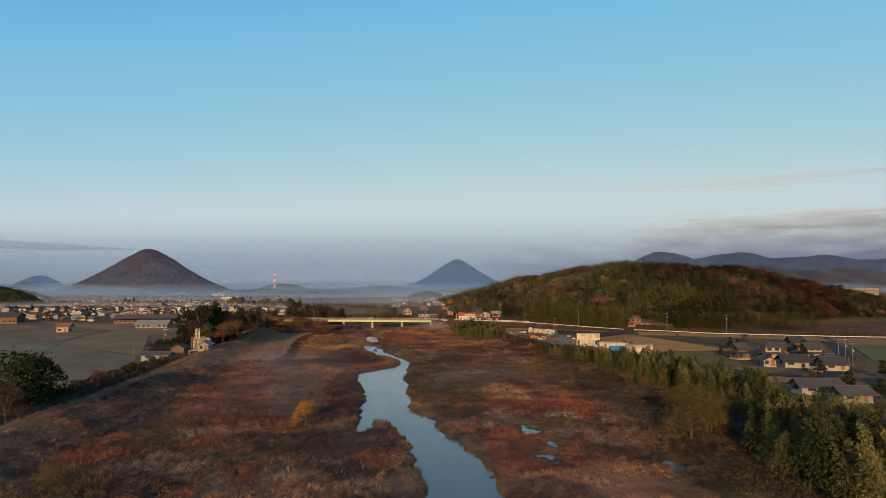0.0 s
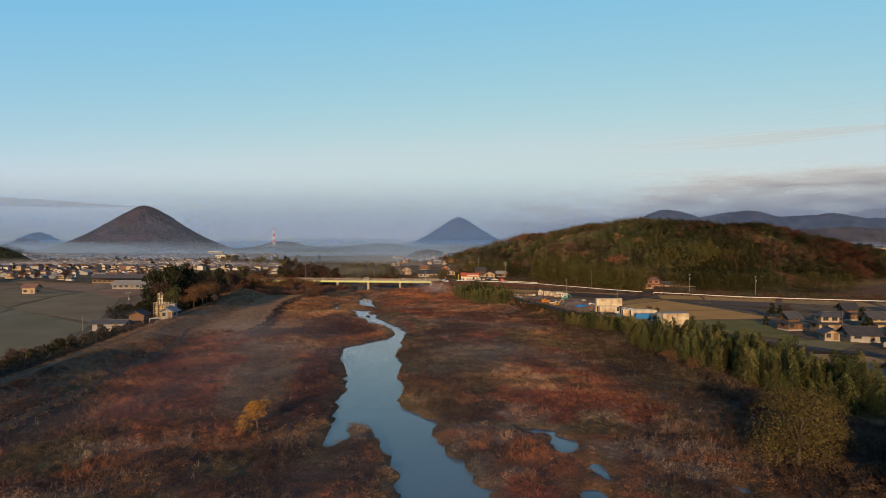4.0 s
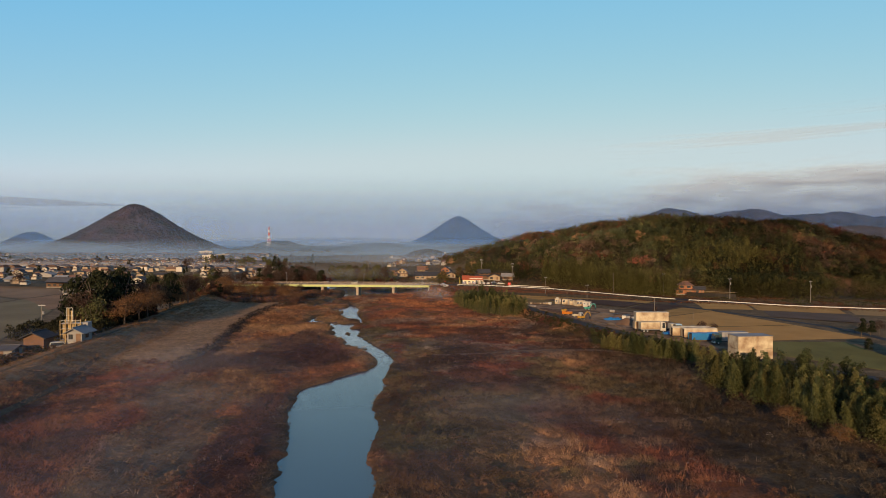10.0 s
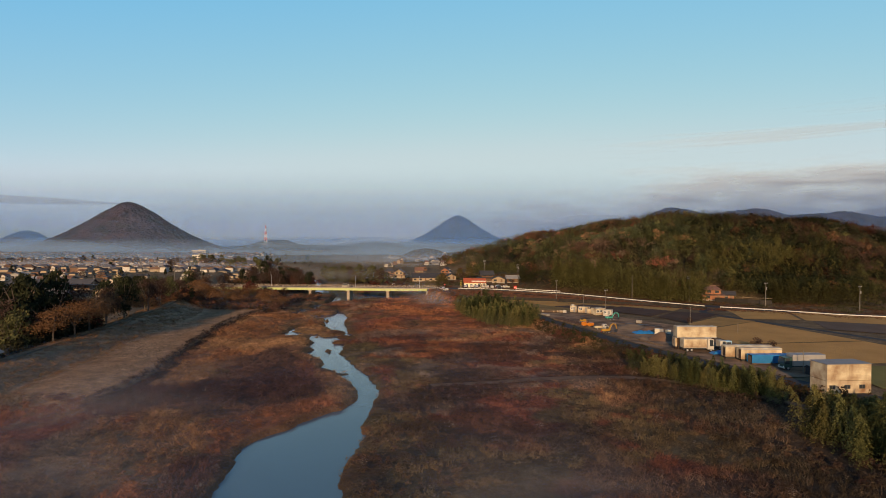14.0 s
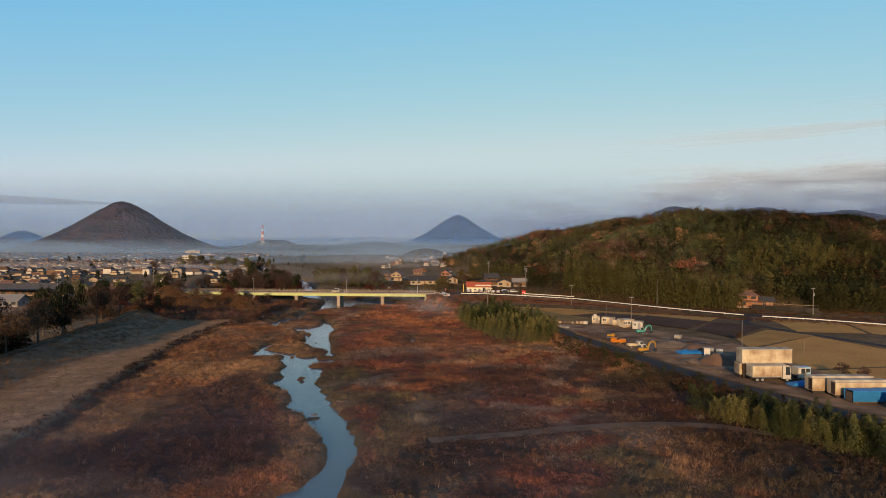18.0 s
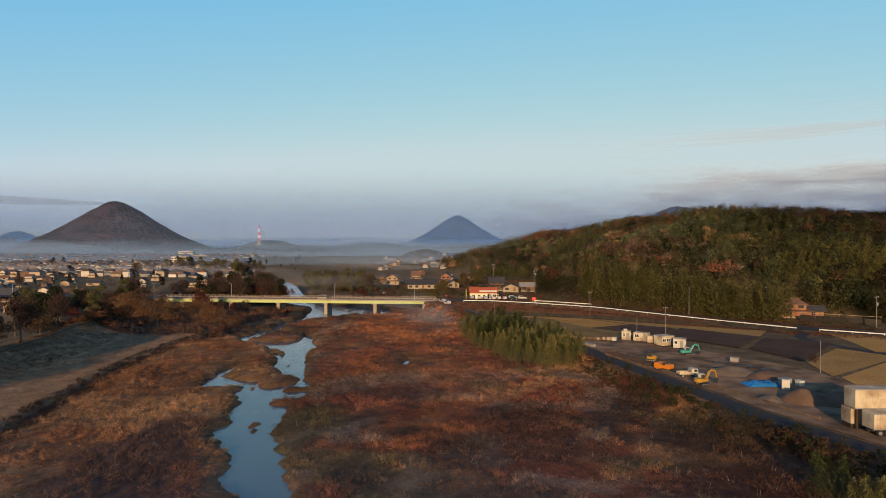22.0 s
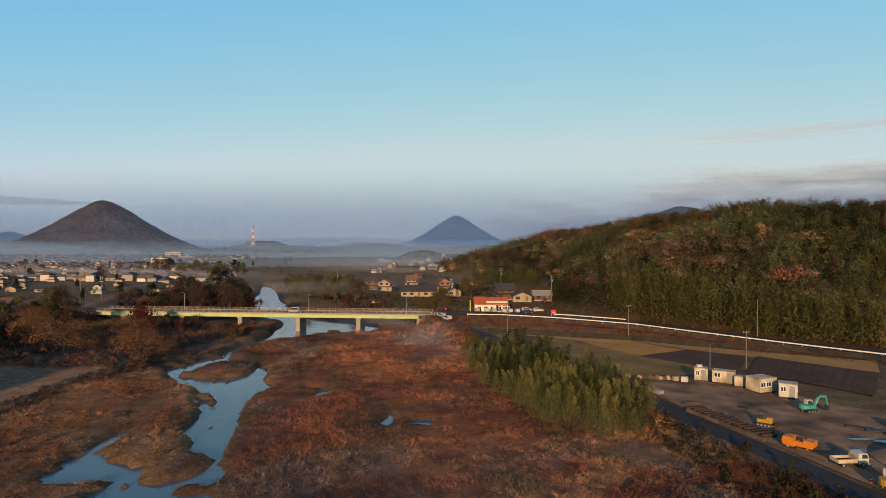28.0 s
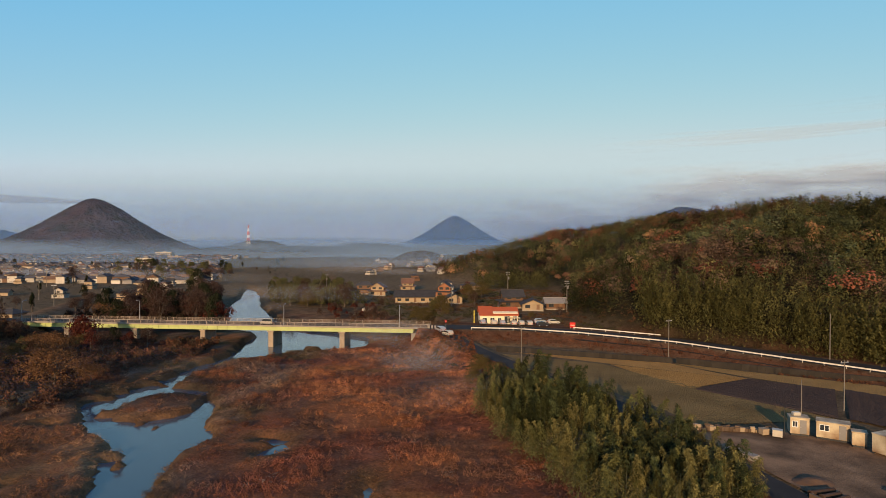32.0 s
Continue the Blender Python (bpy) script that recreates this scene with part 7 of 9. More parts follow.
x, y = spots(-128, -66, 436, 530, 1500, lambda a, b: (a < np.interp(b, CHANNEL[:, 0], CHANNEL[:, 1]) - 5) & (a > -125 - 0.1 * (b - 436)))
scatter("undergrowth", "brown brush below the trees beyond the bridge", "shrub", T_BUSH, x, y, terrain(x, y) - 0.2, RNG.uniform(2.5, 5.0, len(x)), RNG.uniform(2.0, 7.0, len(x)), blend(np.broadcast_to(np.array((0.050, 0.030, 0.022)), (len(x), 3)), np.array((0.030, 0.030, 0.016)), RNG.random(len(x)) ** 2) * RNG.uniform(0.6, 1.4, (len(x), 1)), M_LEAF)
x, y = spots(-110, -30, 505, 590, 900, lambda a, b: (a > np.interp(b, CHANNEL[:, 0], CHANNEL[:, 2]) + 5) & (a < np.interp(b, CHANNEL[:, 0], CHANNEL[:, 2]) + 46))
scatter("undergrowth", "olive brush and bamboo below the trees on the far bend", "shrub", T_BUSH, x, y, terrain(x, y) - 0.2, RNG.uniform(3.0, 5.0, len(x)), RNG.uniform(3.5, 8.5, len(x)), np.array((0.066, 0.066, 0.025))[None] * RNG.uniform(0.5, 1.4, (len(x), 1)), M_LEAF)
x, y = spots(-126, -62, 340, 411, 3000, lambda a, b: (fbm(a, b, 9, 81) > 0.40) & (river_gap(a, b) > 4) & (b < 407 + 0.1 * (-60 - a)))
scatter("undergrowth", "russet and dark brown brush near the west end of the bridge", "shrub", T_BUSH, x, y, terrain(x, y) - 0.15, RNG.uniform(1.6, 3.4, len(x)), RNG.uniform(1.0, 3.2, len(x)), blend(np.broadcast_to(np.array((0.13, 0.056, 0.030)), (len(x), 3)), np.array((0.050, 0.040, 0.024)), RNG.random(len(x)) ** 1.4) * RNG.uniform(0.6, 1.4, (len(x), 1)), M_LEAF)
# hamlet, shop and hill foot
for k, x, y, sc in (("yellow", -6, 446, 0.9), ("yellow", 0, 449, 0.95), ("yellow", -9, 452, 0.8), ("yellow", 2, 441, 0.6), ("green", -2, 455, 0.8), ("brown", 13, 470, 0.7), ("yellow", 12, 492, 1.2), ("yellow", 18, 500, 1.2), ("maple", 12, 512, 1.0),
                    ("brown", 56, 470, 1.0), ("brown", 60, 462, 0.9), ("dark", 52, 480, 1.0), ("brown", -20, 447, 0.6), ("brown", -24, 452, 0.6), ("yellow", 22, 450, 0.5), ("brown", 40, 440, 0.4), ("yellow", 30, 436, 0.35), ("brown", 50, 446, 0.5),
                    ("dark", 117, 239, 0.55), ("dark", 121, 241, 0.5), ("brown", 125, 243, 0.5), ("dark", 103, 217, 0.35), ("dark", 122, 198, 0.6), ("dark", 112, 173, 0.45), ("dark", 104, 150, 0.5), ("brown", 100, 158, 0.5), ("dark", 101, 135, 0.55), ("dark", 124, 165, 0.6), ("dark", 136, 220, 0.6),
                    ("dark", 126, 140, 0.7), ("dark", 100, 122, 0.6), ("yellow", 8, 366, 0.75), ("yellow", 11.5, 361, 0.6), ("yellow", 6, 360, 0.5), ("brown", 15, 357, 0.4), ("brown", 17.5, 353, 0.35), ("brown", 78, 290, 0.35), ("brown", 77, 249, 0.4), ("brown", 79, 246, 0.35)):
    plant_tree(k, x, y, sc)
# near the river
for k, x, y, sc in (("yellow", 42, 99, 1.35), ("yellow", 47, 104, 1.1), ("golden", -26, 112.5, 1.0), ("golden", -27.6, 111.5, 0.6), ("yellow", -50, 76, 0.5), ("brown", 46, 117, 0.35), ("brown", 28.5, 108, 0.3), ("russet", 50, 160, 0.5), ("russet", 52, 152, 0.45)):
    plant_tree(k, x, y, sc)
# trees of the town
for k in range(110):
    y = 450 + 700 * RNG.random() ** 1.3
    plant_tree(("dark", "brown", "conifer")[int(RNG.integers(3))], -110 - (0.72 * (y - 60)) * RNG.random() ** 0.8, y, RNG.uniform(0.5, 1.0))


# ---------------------------------------------------------------- bamboo
def bamboo_kind(seed, m, tone, h=8.0):
    r = np.random.default_rng(seed)
    t = thing("bamboo", "feathery green bamboo in a dense riverside grove", "bamboo", m, "bamboo groves")
    for k in range(3):
        x, y = r.normal(0, 0.35, 2)
        part("culm", Geo().cyl((x, y, -0.3), (x * 1.6, y * 1.6, h * 0.85), 0.035, 0.012, 5), M_CULM, t, "green-yellow culm")
    V, F, C, b = [], [], [], 0
    for k in range(5):
        kv, kf = plume(r, 1100, 40, 0.0165)
        hh = h * r.uniform(0.6, 1.15)
        kv = kv * np.array((hh, hh, hh)) + np.array((r.normal(0, 1.6), r.normal(0, 1.6), 0))
        V.append(kv), F.append(kf + b)
        b += len(kv)
        sp = np.repeat(r.uniform(0.7, 1.3, len(kf)) * r.uniform(0.4, 1.5), 4)
        C.append(np.array(tone)[None] * sp[:, None])
    part("foliage", raw_mesh("foliage", np.concatenate(V), np.concatenate(F), M_LEAF, np.concatenate(C)), None, t)
    return t


BAMBOO = []


def plant_bamboo(x, y, k):
    m = pose(x, y, height(x, y) - 0.1, 0, 0, RNG.uniform(0, 360))
    if len(BAMBOO) < 6:
        t = bamboo_kind(900 + len(BAMBOO), m, ((0.098, 0.096, 0.032), (0.140, 0.122, 0.042), (0.056, 0.064, 0.025))[len(BAMBOO) % 3])
        BAMBOO.append(t)
    else:
        t = copy_thing(BAMBOO[int(RNG.integers(6))], m)
    t.scale = (k * RNG.uniform(0.9, 1.2), k * RNG.uniform(0.9, 1.2), k * RNG.uniform(0.8, 1.1))


def grove(line, half, n, k, gap=1.3):
    """Bamboo spread along a line (x, y, half width)."""
    pts = np.array(line, float)
    u = np.concatenate([[0], np.cumsum(np.hypot(np.diff(pts[:, 0]), np.diff(pts[:, 1])))])
    put, guard = [], 0
    while len(put) < n and guard < 6000:
        guard += 1
        s = RNG.uniform(0, u[-1])
        x, y, hw_ = (np.interp(s, u, pts[:, j]) for j in range(3))
        x, y = x + RNG.uniform(-hw_, hw_), y + RNG.uniform(-2, 2)
        if put and min((x - a) ** 2 + (y - b) ** 2 for a, b in put) < gap**2:
            continue
        put.append((x, y))
        plant_bamboo(x, y, k * RNG.uniform(0.75, 1.1))


grove([(11, 352, 4), (15, 338, 8), (19, 322, 9), (23, 308, 8), (26, 298, 5)], 1, 135, 0.8, 1.6)
grove([(53, 186, 3), (59, 172, 6), (63, 155, 8), (66, 135, 7), (66, 119, 4)], 1, 118, 0.9, 1.7)
grove([(43, 228, 2.5), (48, 222, 3.5), (53, 214, 4), (56, 206, 4)], 1, 36, 0.62, 1.4)
grove([(57, 92, 7), (57, 78, 10), (60, 64, 12)], 1, 62, 1.15, 2.2)
# bamboo along the foot of the hill and on its lower slope
V_b = variants(6, lambda r: plume(r, 150, 26, 0.026))
bx = np.concatenate([RNG.uniform(58, 114, 420), RNG.normal(152, 15, 380), RNG.uniform(140, 215, 260), RNG.uniform(20, 60, 160)])
thick_ = np.concatenate([np.full(420, 1.5), np.full(380, 1.35), np.full(260, 1.25), np.full(160, 1.1)])
by = np.concatenate([np.interp(bx[:420], [56, 62, 80, 95, 114], [406, 402, 382, 367, 353]) + RNG.uniform(0, 13, 420), RNG.normal(384, 9, 380), np.interp(bx[800:1060], [140, 215], [352, 328]) + RNG.uniform(0, 12, 260), RNG.uniform(560, 600, 160)])
bz = terrain(bx, by)
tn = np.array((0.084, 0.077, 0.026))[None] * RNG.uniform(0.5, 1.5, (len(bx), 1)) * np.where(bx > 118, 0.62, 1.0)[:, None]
clump = np.zeros(len(bx), bool)
clump[420:800] = True
tn = np.where(clump[:, None], np.array((0.112, 0.098, 0.030))[None] * RNG.uniform(0.5, 1.15, (len(bx), 1)), tn)
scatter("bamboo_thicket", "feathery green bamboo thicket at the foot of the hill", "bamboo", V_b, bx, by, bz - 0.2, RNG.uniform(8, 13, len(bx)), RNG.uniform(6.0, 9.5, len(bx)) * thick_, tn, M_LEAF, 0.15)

x, y, z, stand = hill_bamboo
tone = blend(np.broadcast_to(np.array((0.050, 0.056, 0.022)), (len(x), 3)), np.array((0.085, 0.072, 0.026)), RNG.random(len(x)) ** 1.8) * RNG.uniform(0.6, 1.5, (len(x), 1)) * (0.6 + 0.75 * smooth(0.36, 0.62, stand))[:, None]
scatter("bamboo_thicket", "green and yellowing bamboo on the slope of the hill", "bamboo", V_b, x, y, z - 0.5, RNG.uniform(9, 14, len(x)), RNG.uniform(7.0, 11.0, len(x)), tone, M_LEAF, 0.3)

x, y = spots(30, 100, 180, 300, 2600, lambda a, b: (lambda h: (h[0] > 2.6) & (h[0] < 8.5) & (h[2] < 0))(along(BANK_ROAD, a, b)))
tone = blend(np.broadcast_to(np.array((0.030, 0.033, 0.015)), (len(x), 3)), np.array((0.060, 0.034, 0.020)), RNG.random(len(x)) ** 2)
scatter("shrub", "dark olive scrub on the bank below the road", "shrub", T_BUSH, x, y, terrain(x, y) - 0.1, RNG.uniform(1.2, 2.6, len(x)), RNG.uniform(0.9, 2.3, len(x)), tone, M_LEAF)
# rough bank growth: the road's bank, the levee's slopes and the river's edge
x, y = spots(-8, 330, 285, 420, 16000, lambda a, b: (lambda h: (h[0] > 5.2) & (h[0] < 12.5) & (h[2] < 0) & (a > -4))(along(HIGHWAY, a, b)))
tone = np.array((0.13, 0.052, 0.026))[None] * RNG.uniform(0.5, 1.3, (len(x), 1))
scatter("bank_grass", "rust-brown grass on the road bank", "grass", T_GRASS, x, y, terrain(x, y), RNG.uniform(0.8, 1.3, len(x)), RNG.uniform(0.4, 1.0, len(x)), tone, M_BLADE)
x, y = spots(-34, 235, 300, 600, 30000, lambda a, b: (lambda h: (h[0] > 5.5) & (h[0] < np.where(a < 60, 150, 34)) & ((h[2] > 0) | (b > 420)))(along(HIGHWAY, a, b)) & (a > np.interp(b, CHANNEL[:, 0], CHANNEL[:, 2]) + 6) & (b > 300))
x, y = x[(np.hypot(x - 35, y - 461) > 14) & (np.hypot(x - 17, y - 424) > 12) & (np.hypot(x - 28, y - 421) > 9) & (np.hypot(x - 125, y - 368) > 9)], y[(np.hypot(x - 35, y - 461) > 14) & (np.hypot(x - 17, y - 424) > 12) & (np.hypot(x - 28, y - 421) > 9) & (np.hypot(x - 125, y - 368) > 9)]
tone = blend(np.broadcast_to(np.array((0.10, 0.052, 0.027)), (len(x), 3)), np.array((0.055, 0.052, 0.022)), smooth(0.45, 0.6, fbm(x, y, 11, 73)))
scatter("hillside_growth", "brown and olive grass and brush on the slope above the road", "grass", T_GRASS, x, y, terrain(x, y), RNG.uniform(1.0, 1.9, len(x)), RNG.uniform(0.3, 1.1, len(x)), tone * RNG.uniform(0.6, 1.4, (len(x), 1)), M_BLADE)
x, y = spots(-132, -58, 50, 420, 30000, lambda a, b: (lambda h: (h[0] > 0.5) & (h[0] < 11))(along(LEVEE, a, b)))
tone = blend(np.broadcast_to(np.array((0.27, 0.135, 0.064)), (len(x), 3)), np.array((0.130, 0.090, 0.046)), RNG.random(len(x)))
scatter("levee_grass", "dry tan and brown grass on the levee", "grass", T_GRASS, x, y, terrain(x, y), RNG.uniform(0.7, 1.3, len(x)), RNG.uniform(0.2, 0.7, len(x)) * (0.5 + fbm(x, y, 6, 53)), tone * (0.5 + fbm(x, y, 7, 54))[:, None], M_BLADE)
x, y = spots(-2, 70, 190, 400, 9000, lambda a, b: (lambda h: (h[0] > 2.9) & (h[0] < 8) & (h[2] < 0))(along(BANK_ROAD, a, b)))
tone = blend(np.broadcast_to(np.array((0.034, 0.036, 0.017)), (len(x), 3)), np.array((0.080, 0.036, 0.020)), RNG.random(len(x)))
scatter("bank_grass", "olive and brown growth on the bank below the road", "grass", T_GRASS, x, y, terrain(x, y), RNG.uniform(0.8, 1.4, len(x)), RNG.uniform(0.5, 1.2, len(x)), tone, M_BLADE)
x, y = spots(-4, 90, 175, 405, 2600, lambda a, b: (lambda h: (h[0] > 3.2) & (h[0] < 9) & (h[2] < 0))(along(BANK_ROAD, a, b)))
tone = blend(np.broadcast_to(np.array((0.038, 0.040, 0.017)), (len(x), 3)), np.array((0.090, 0.040, 0.022)), RNG.random(len(x)) ** 1.3)
scatter("shrub", "olive and russet shrubs on the river bank", "shrub", T_BUSH, x, y, terrain(x, y) - 0.1, RNG.uniform(1.0, 2.6, len(x)), RNG.uniform(0.7, 2.0, len(x)), tone, M_LEAF)
x, y = spots(-16, 8, 372, 404, 520, lambda a, b: (a - 4) < (402 - b) * 0.4)
x, y = x[river_gap(x, y) > 3], y[river_gap(x, y) > 3]
tone = np.array((0.14, 0.055, 0.027))[None] * RNG.uniform(0.5, 1.3, (len(x), 1))
scatter("shrub", "russet shrubs by the end of the bridge", "shrub", T_BUSH, x, y, terrain(x, y) - 0.1, RNG.uniform(1.0, 2.0, len(x)), RNG.uniform(0.6, 1.3, len(x)), tone, M_LEAF)
x, y = spots(-110, -74, 84, 232, 2600, lambda a, b: (lambda h: (h[0] > 5) & (h[0] < 13) & (h[2] > 0))(along(LEVEE, a, b)))
tone = blend(np.broadcast_to(np.array((0.028, 0.029, 0.014)), (len(x), 3)), np.array((0.085, 0.045, 0.027)), RNG.random(len(x)) ** 2)
scatter("hedge", "dark overgrown hedge behind the levee", "shrub", T_BUSH, x, y, terrain(x, y) - 0.1, RNG.uniform(2.0, 5.0, len(x)), RNG.uniform(1.5, 5.2, len(x)) * smooth(232, 150, y) ** 0.5, tone, M_LEAF)

# ---------------------------------------------------------------- paints and rubber
M_WHITE = surface("white_vehicle_paint", (0.46, 0.42, 0.35), 0.35, vary=0.12, size=1, fine=8, bump=0.03)
M_RUSTWHITE = surface("weathered_white_paint", (0.50, 0.42, 0.28), 0.7, vary=0.3, size=0.45, fine=5, bump=0.15, stain=(0.26, 0.14, 0.07))
M_TEAL = surface("teal_machine_paint", (0.045, 0.26, 0.20), 0.45, vary=0.15, size=1, fine=8, bump=0.05)
M_ORANGE = surface("orange_machine_paint", (0.50, 0.16, 0.015), 0.45, vary=0.15, size=1, fine=8, bump=0.05)
M_YELLOW = surface("yellow_machine_paint", (0.36, 0.19, 0.02), 0.5, vary=0.2, size=1, fine=8, bump=0.05)
M_TYRE = surface("tyre_rubber", (0.025, 0.025, 0.026), 0.85, vary=0.2, size=3, fine=20)
M_BLACK = surface("black_steel", (0.035, 0.034, 0.034), 0.5, vary=0.2, size=2, fine=15)
M_TARP = surface("blue_tarpaulin", (0.02, 0.15, 0.36), 0.45, vary=0.25, size=0.6, fine=3, bump=0.6)
M_PALEBLUE = surface("pale_blue_sheet", (0.26, 0.40, 0.52), 0.5, vary=0.2, size=0.6, fine=6)
M_CARDARK = surface("dark_car_paint", (0.03, 0.03, 0.035), 0.25, vary=0.1, spec=0.5)
M_SILVER = surface("silver_car_paint", (0.5, 0.5, 0.5), 0.3, metal=0.5, vary=0.1)
M_REDLAMP = surface("red_lamp_lens", (0.5, 0.02, 0.015), 0.3, vary=0.05)
M_LENS = surface("headlight_lens", (0.7, 0.7, 0.68), 0.15, vary=0.05)
M_TIMBER = surface("weathered_timber", (0.12, 0.08, 0.05), 0.85, vary=0.35, size=1.0, fine=12, bump=0.4, each=0.3)
M_RUST = surface("rusty_steel", (0.055, 0.032, 0.021), 0.8, vary=0.4, size=1.0, fine=10, bump=0.3, each=0.3)
M_DARKSTONE = surface("dark_wall_stone", (0.030, 0.025, 0.020), 0.9, vary=0.35, size=0.6, fine=9, bump=0.6, each=0.3)
M_MOUND = surface("dug_soil", (0.135, 0.080, 0.048), 0.95, vary=0.35, size=0.5, fine=5, bump=0.8)
M_GRAVEL = surface("gravel_heap", (0.13, 0.098, 0.070), 0.95, vary=0.35, size=0.6, fine=9, bump=0.9)


def wheel(parent, x, y, z, r, w):
    p = part("wheel", Geo().cyl((x, y - w / 2, z), (x, y + w / 2, z), r, r, 14), M_TYRE, parent, "black rubber tyre")
    part("rim", Geo().cyl((x, y - w / 2 - 0.01, z), (x, y + w / 2 + 0.01, z), r * 0.55, r * 0.55, 10), M_STEEL, p, "steel wheel rim")


def car(x, y, turn, paint, label, boxy=False, z=None):
    """A small car, 3.6 m long, nose to +x."""
    t = thing("car", label, "car", pose(x, y, (height(x, y) + 0.08 if z is None else z), 0, 0, turn))
    roof, tail = (1.75, -1.75) if boxy else (1.45, -1.5)
    prof = [(-1.8, 0.3), (1.8, 0.3), (1.82, 0.72), (1.05 if not boxy else 1.45, 0.92), (0.45 if not boxy else 0.95, roof - 0.06), (0.3, roof), (tail + 0.35, roof), (tail + 0.02, roof - 0.12), (-1.82, 0.92)]
    part("body", Geo().prism(prof, -0.75, 0.75), paint, t)
    gl = [(1.0 if not boxy else 1.38, 0.95), (0.44 if not boxy else 0.9, roof - 0.1), (tail + 0.3, roof - 0.1), (tail - 0.05, 0.95)]
    part("side_window", Geo().prism(gl, -0.765, -0.75), M_PANE, t)
    part("side_window", Geo().prism(gl, 0.75, 0.765), M_PANE, t)
    c = 1.0 if not boxy else 1.4
    part("windscreen", Geo().add([(c + 0.06, -0.66, 0.95), (c + 0.06, 0.66, 0.95), (c - 0.5, 0.6, roof - 0.05), (c - 0.5, -0.6, roof - 0.05), (c + 0.02, -0.66, 0.93), (c + 0.02, 0.66, 0.93), (c - 0.54, 0.6, roof - 0.07), (c - 0.54, -0.6, roof - 0.07)],
                                 [(0, 1, 2, 3), (7, 6, 5, 4), (0, 4, 5, 1), (1, 5, 6, 2), (2, 6, 7, 3), (3, 7, 4, 0)]), M_PANE, t)
    part("bumper", Geo().box(1.78, -0.72, 0.28, 1.9, 0.72, 0.5, 0.03), M_BLACK, t)
    part("bumper", Geo().box(-1.9, -0.72, 0.28, -1.78, 0.72, 0.5, 0.03), M_BLACK, t)
    for sy in (-0.55, 0.55):
        part("headlight", Geo().box(1.74, sy - 0.16, 0.58, 1.85, sy + 0.16, 0.74, 0.02), M_LENS, t, "clear headlight")
        part("tail_light", Geo().box(-1.86, sy - 0.12, 0.62, -1.78, sy + 0.12, 0.86, 0.02), M_REDLAMP, t, "red tail light")
    for sx in (-1.15, 1.15):
        for sy in (-0.7, 0.7):
            wheel(t, sx, sy, 0.29, 0.29, 0.17)
    return t


for x, paint, lb, bx_ in ((12.3, M_SILVER, "silver car parked before the shop", False), (15.7, M_WHITE, "white car parked before the shop", False), (18.2, M_SILVER, "silver car parked before the shop", False),
                          (21.6, M_WHITE, "white car parked before the shop", False), (23.9, M_WHITE, "white car parked before the shop", False), (26.4, M_WHITE, "white car parked before the shop", False)):
    car(x, 418.2, 94, paint, lb, bx_)
car(30.2, 417.2, 8, M_CARDARK, "black car parked by the road")
car(30.6, 423.5, 4, M_SILVER, "silver car parked beside the shop")
car(34.6, 422.5, 6, M_WHITE, "white car parked beside the shop")
car(-51, 413.6, 174.5, M_WHITE, "white van driving over the bridge", True, 3.66)
car(-0.3, 402.3, 116, M_SILVER, "silver car on the bank by the bridge")
car(1.6, 397.2, 118, M_WHITE, "white car on the bank by the bridge")
car(-31, 486, 10, M_WHITE, "white car parked on rough ground by the river")
car(112, 176, 10, M_WHITE, "white van parked by a village house", True)


# ---------------------------------------------------------------- the contractor's yard
def cabin(x, y, turn, w, d, h, paint, label, windows=1, door=True, legs=True):
    t = thing("site_cabin", label, "cabin", pose(x, y, YARD_Z, 0, 0, turn), "site cabins")
    part("body", Geo().box(-w / 2, -d / 2, 0.25, w / 2, d / 2, h, 0.03), paint, t)
    part("roof", Geo().box(-w / 2 - 0.08, -d / 2 - 0.08, h, w / 2 + 0.08, d / 2 + 0.08, h + 0.1, 0.03), M_RUSTWHITE, t, "flat weathered metal roof")
    part("skid", Geo().box(-w / 2 + 0.1, -d / 2, 0.0, w / 2 - 0.1, -d / 2 + 0.15, 0.25), M_BLACK, t)
    part("skid", Geo().box(-w / 2 + 0.1, d / 2 - 0.15, 0.0, w / 2 - 0.1, d / 2, 0.25), M_BLACK, t)
    for k in range(windows):
        window(t, -w / 2 + w * (k + 0.5) / (windows + 1), -d / 2, 1.15, min(1.3, w * 0.3), 0.85, "-y", M_WHITEFRAME)
    if door:
        dr = part("door", Geo().box(w / 2 - 1.15, -d / 2 - 0.04, 0.3, w / 2 - 0.35, -d / 2 + 0.01, 2.15, 0.015), M_GREYWALL, t, "grey metal door")
        part("handle", Geo().box(w / 2 - 1.08, -d / 2 - 0.08, 1.1, w / 2 - 1.02, -d / 2 - 0.03, 1.25), M_STEEL, dr)
        window(t, w / 2, 0, 1.15, min(1.2, d * 0.5), 0.85, "+x", M_WHITEFRAME)
    return t


cabin(48.7, 322.7, -20, 2.3, 1.8, 2.4, M_RUSTWHITE, "small cream site cabin beside stacked timber", 1)
cabin(52.1, 320.7, -34, 3.7, 2.1, 2.3, M_RUSTWHITE, "cream site cabin with one wide window", 1)
cabin(53.6, 317.9, -30, 1.6, 1.5, 1.9, M_RUSTWHITE, "small weathered storage box", 0, False)
cabin(55.7, 314.6, 21, 3.9, 3.0, 2.5, M_RUSTWHITE, "wide cream site cabin with a pale door", 2)
cabin(58.1, 310.7, -30, 2.7, 2.5, 2.4, M_WHITE, "white site cabin on skids", 1)
lk = thing("water_tank", "small white water tank on the cabin row", "tank", pose(48.5, 322.9, YARD_Z + 2.5))
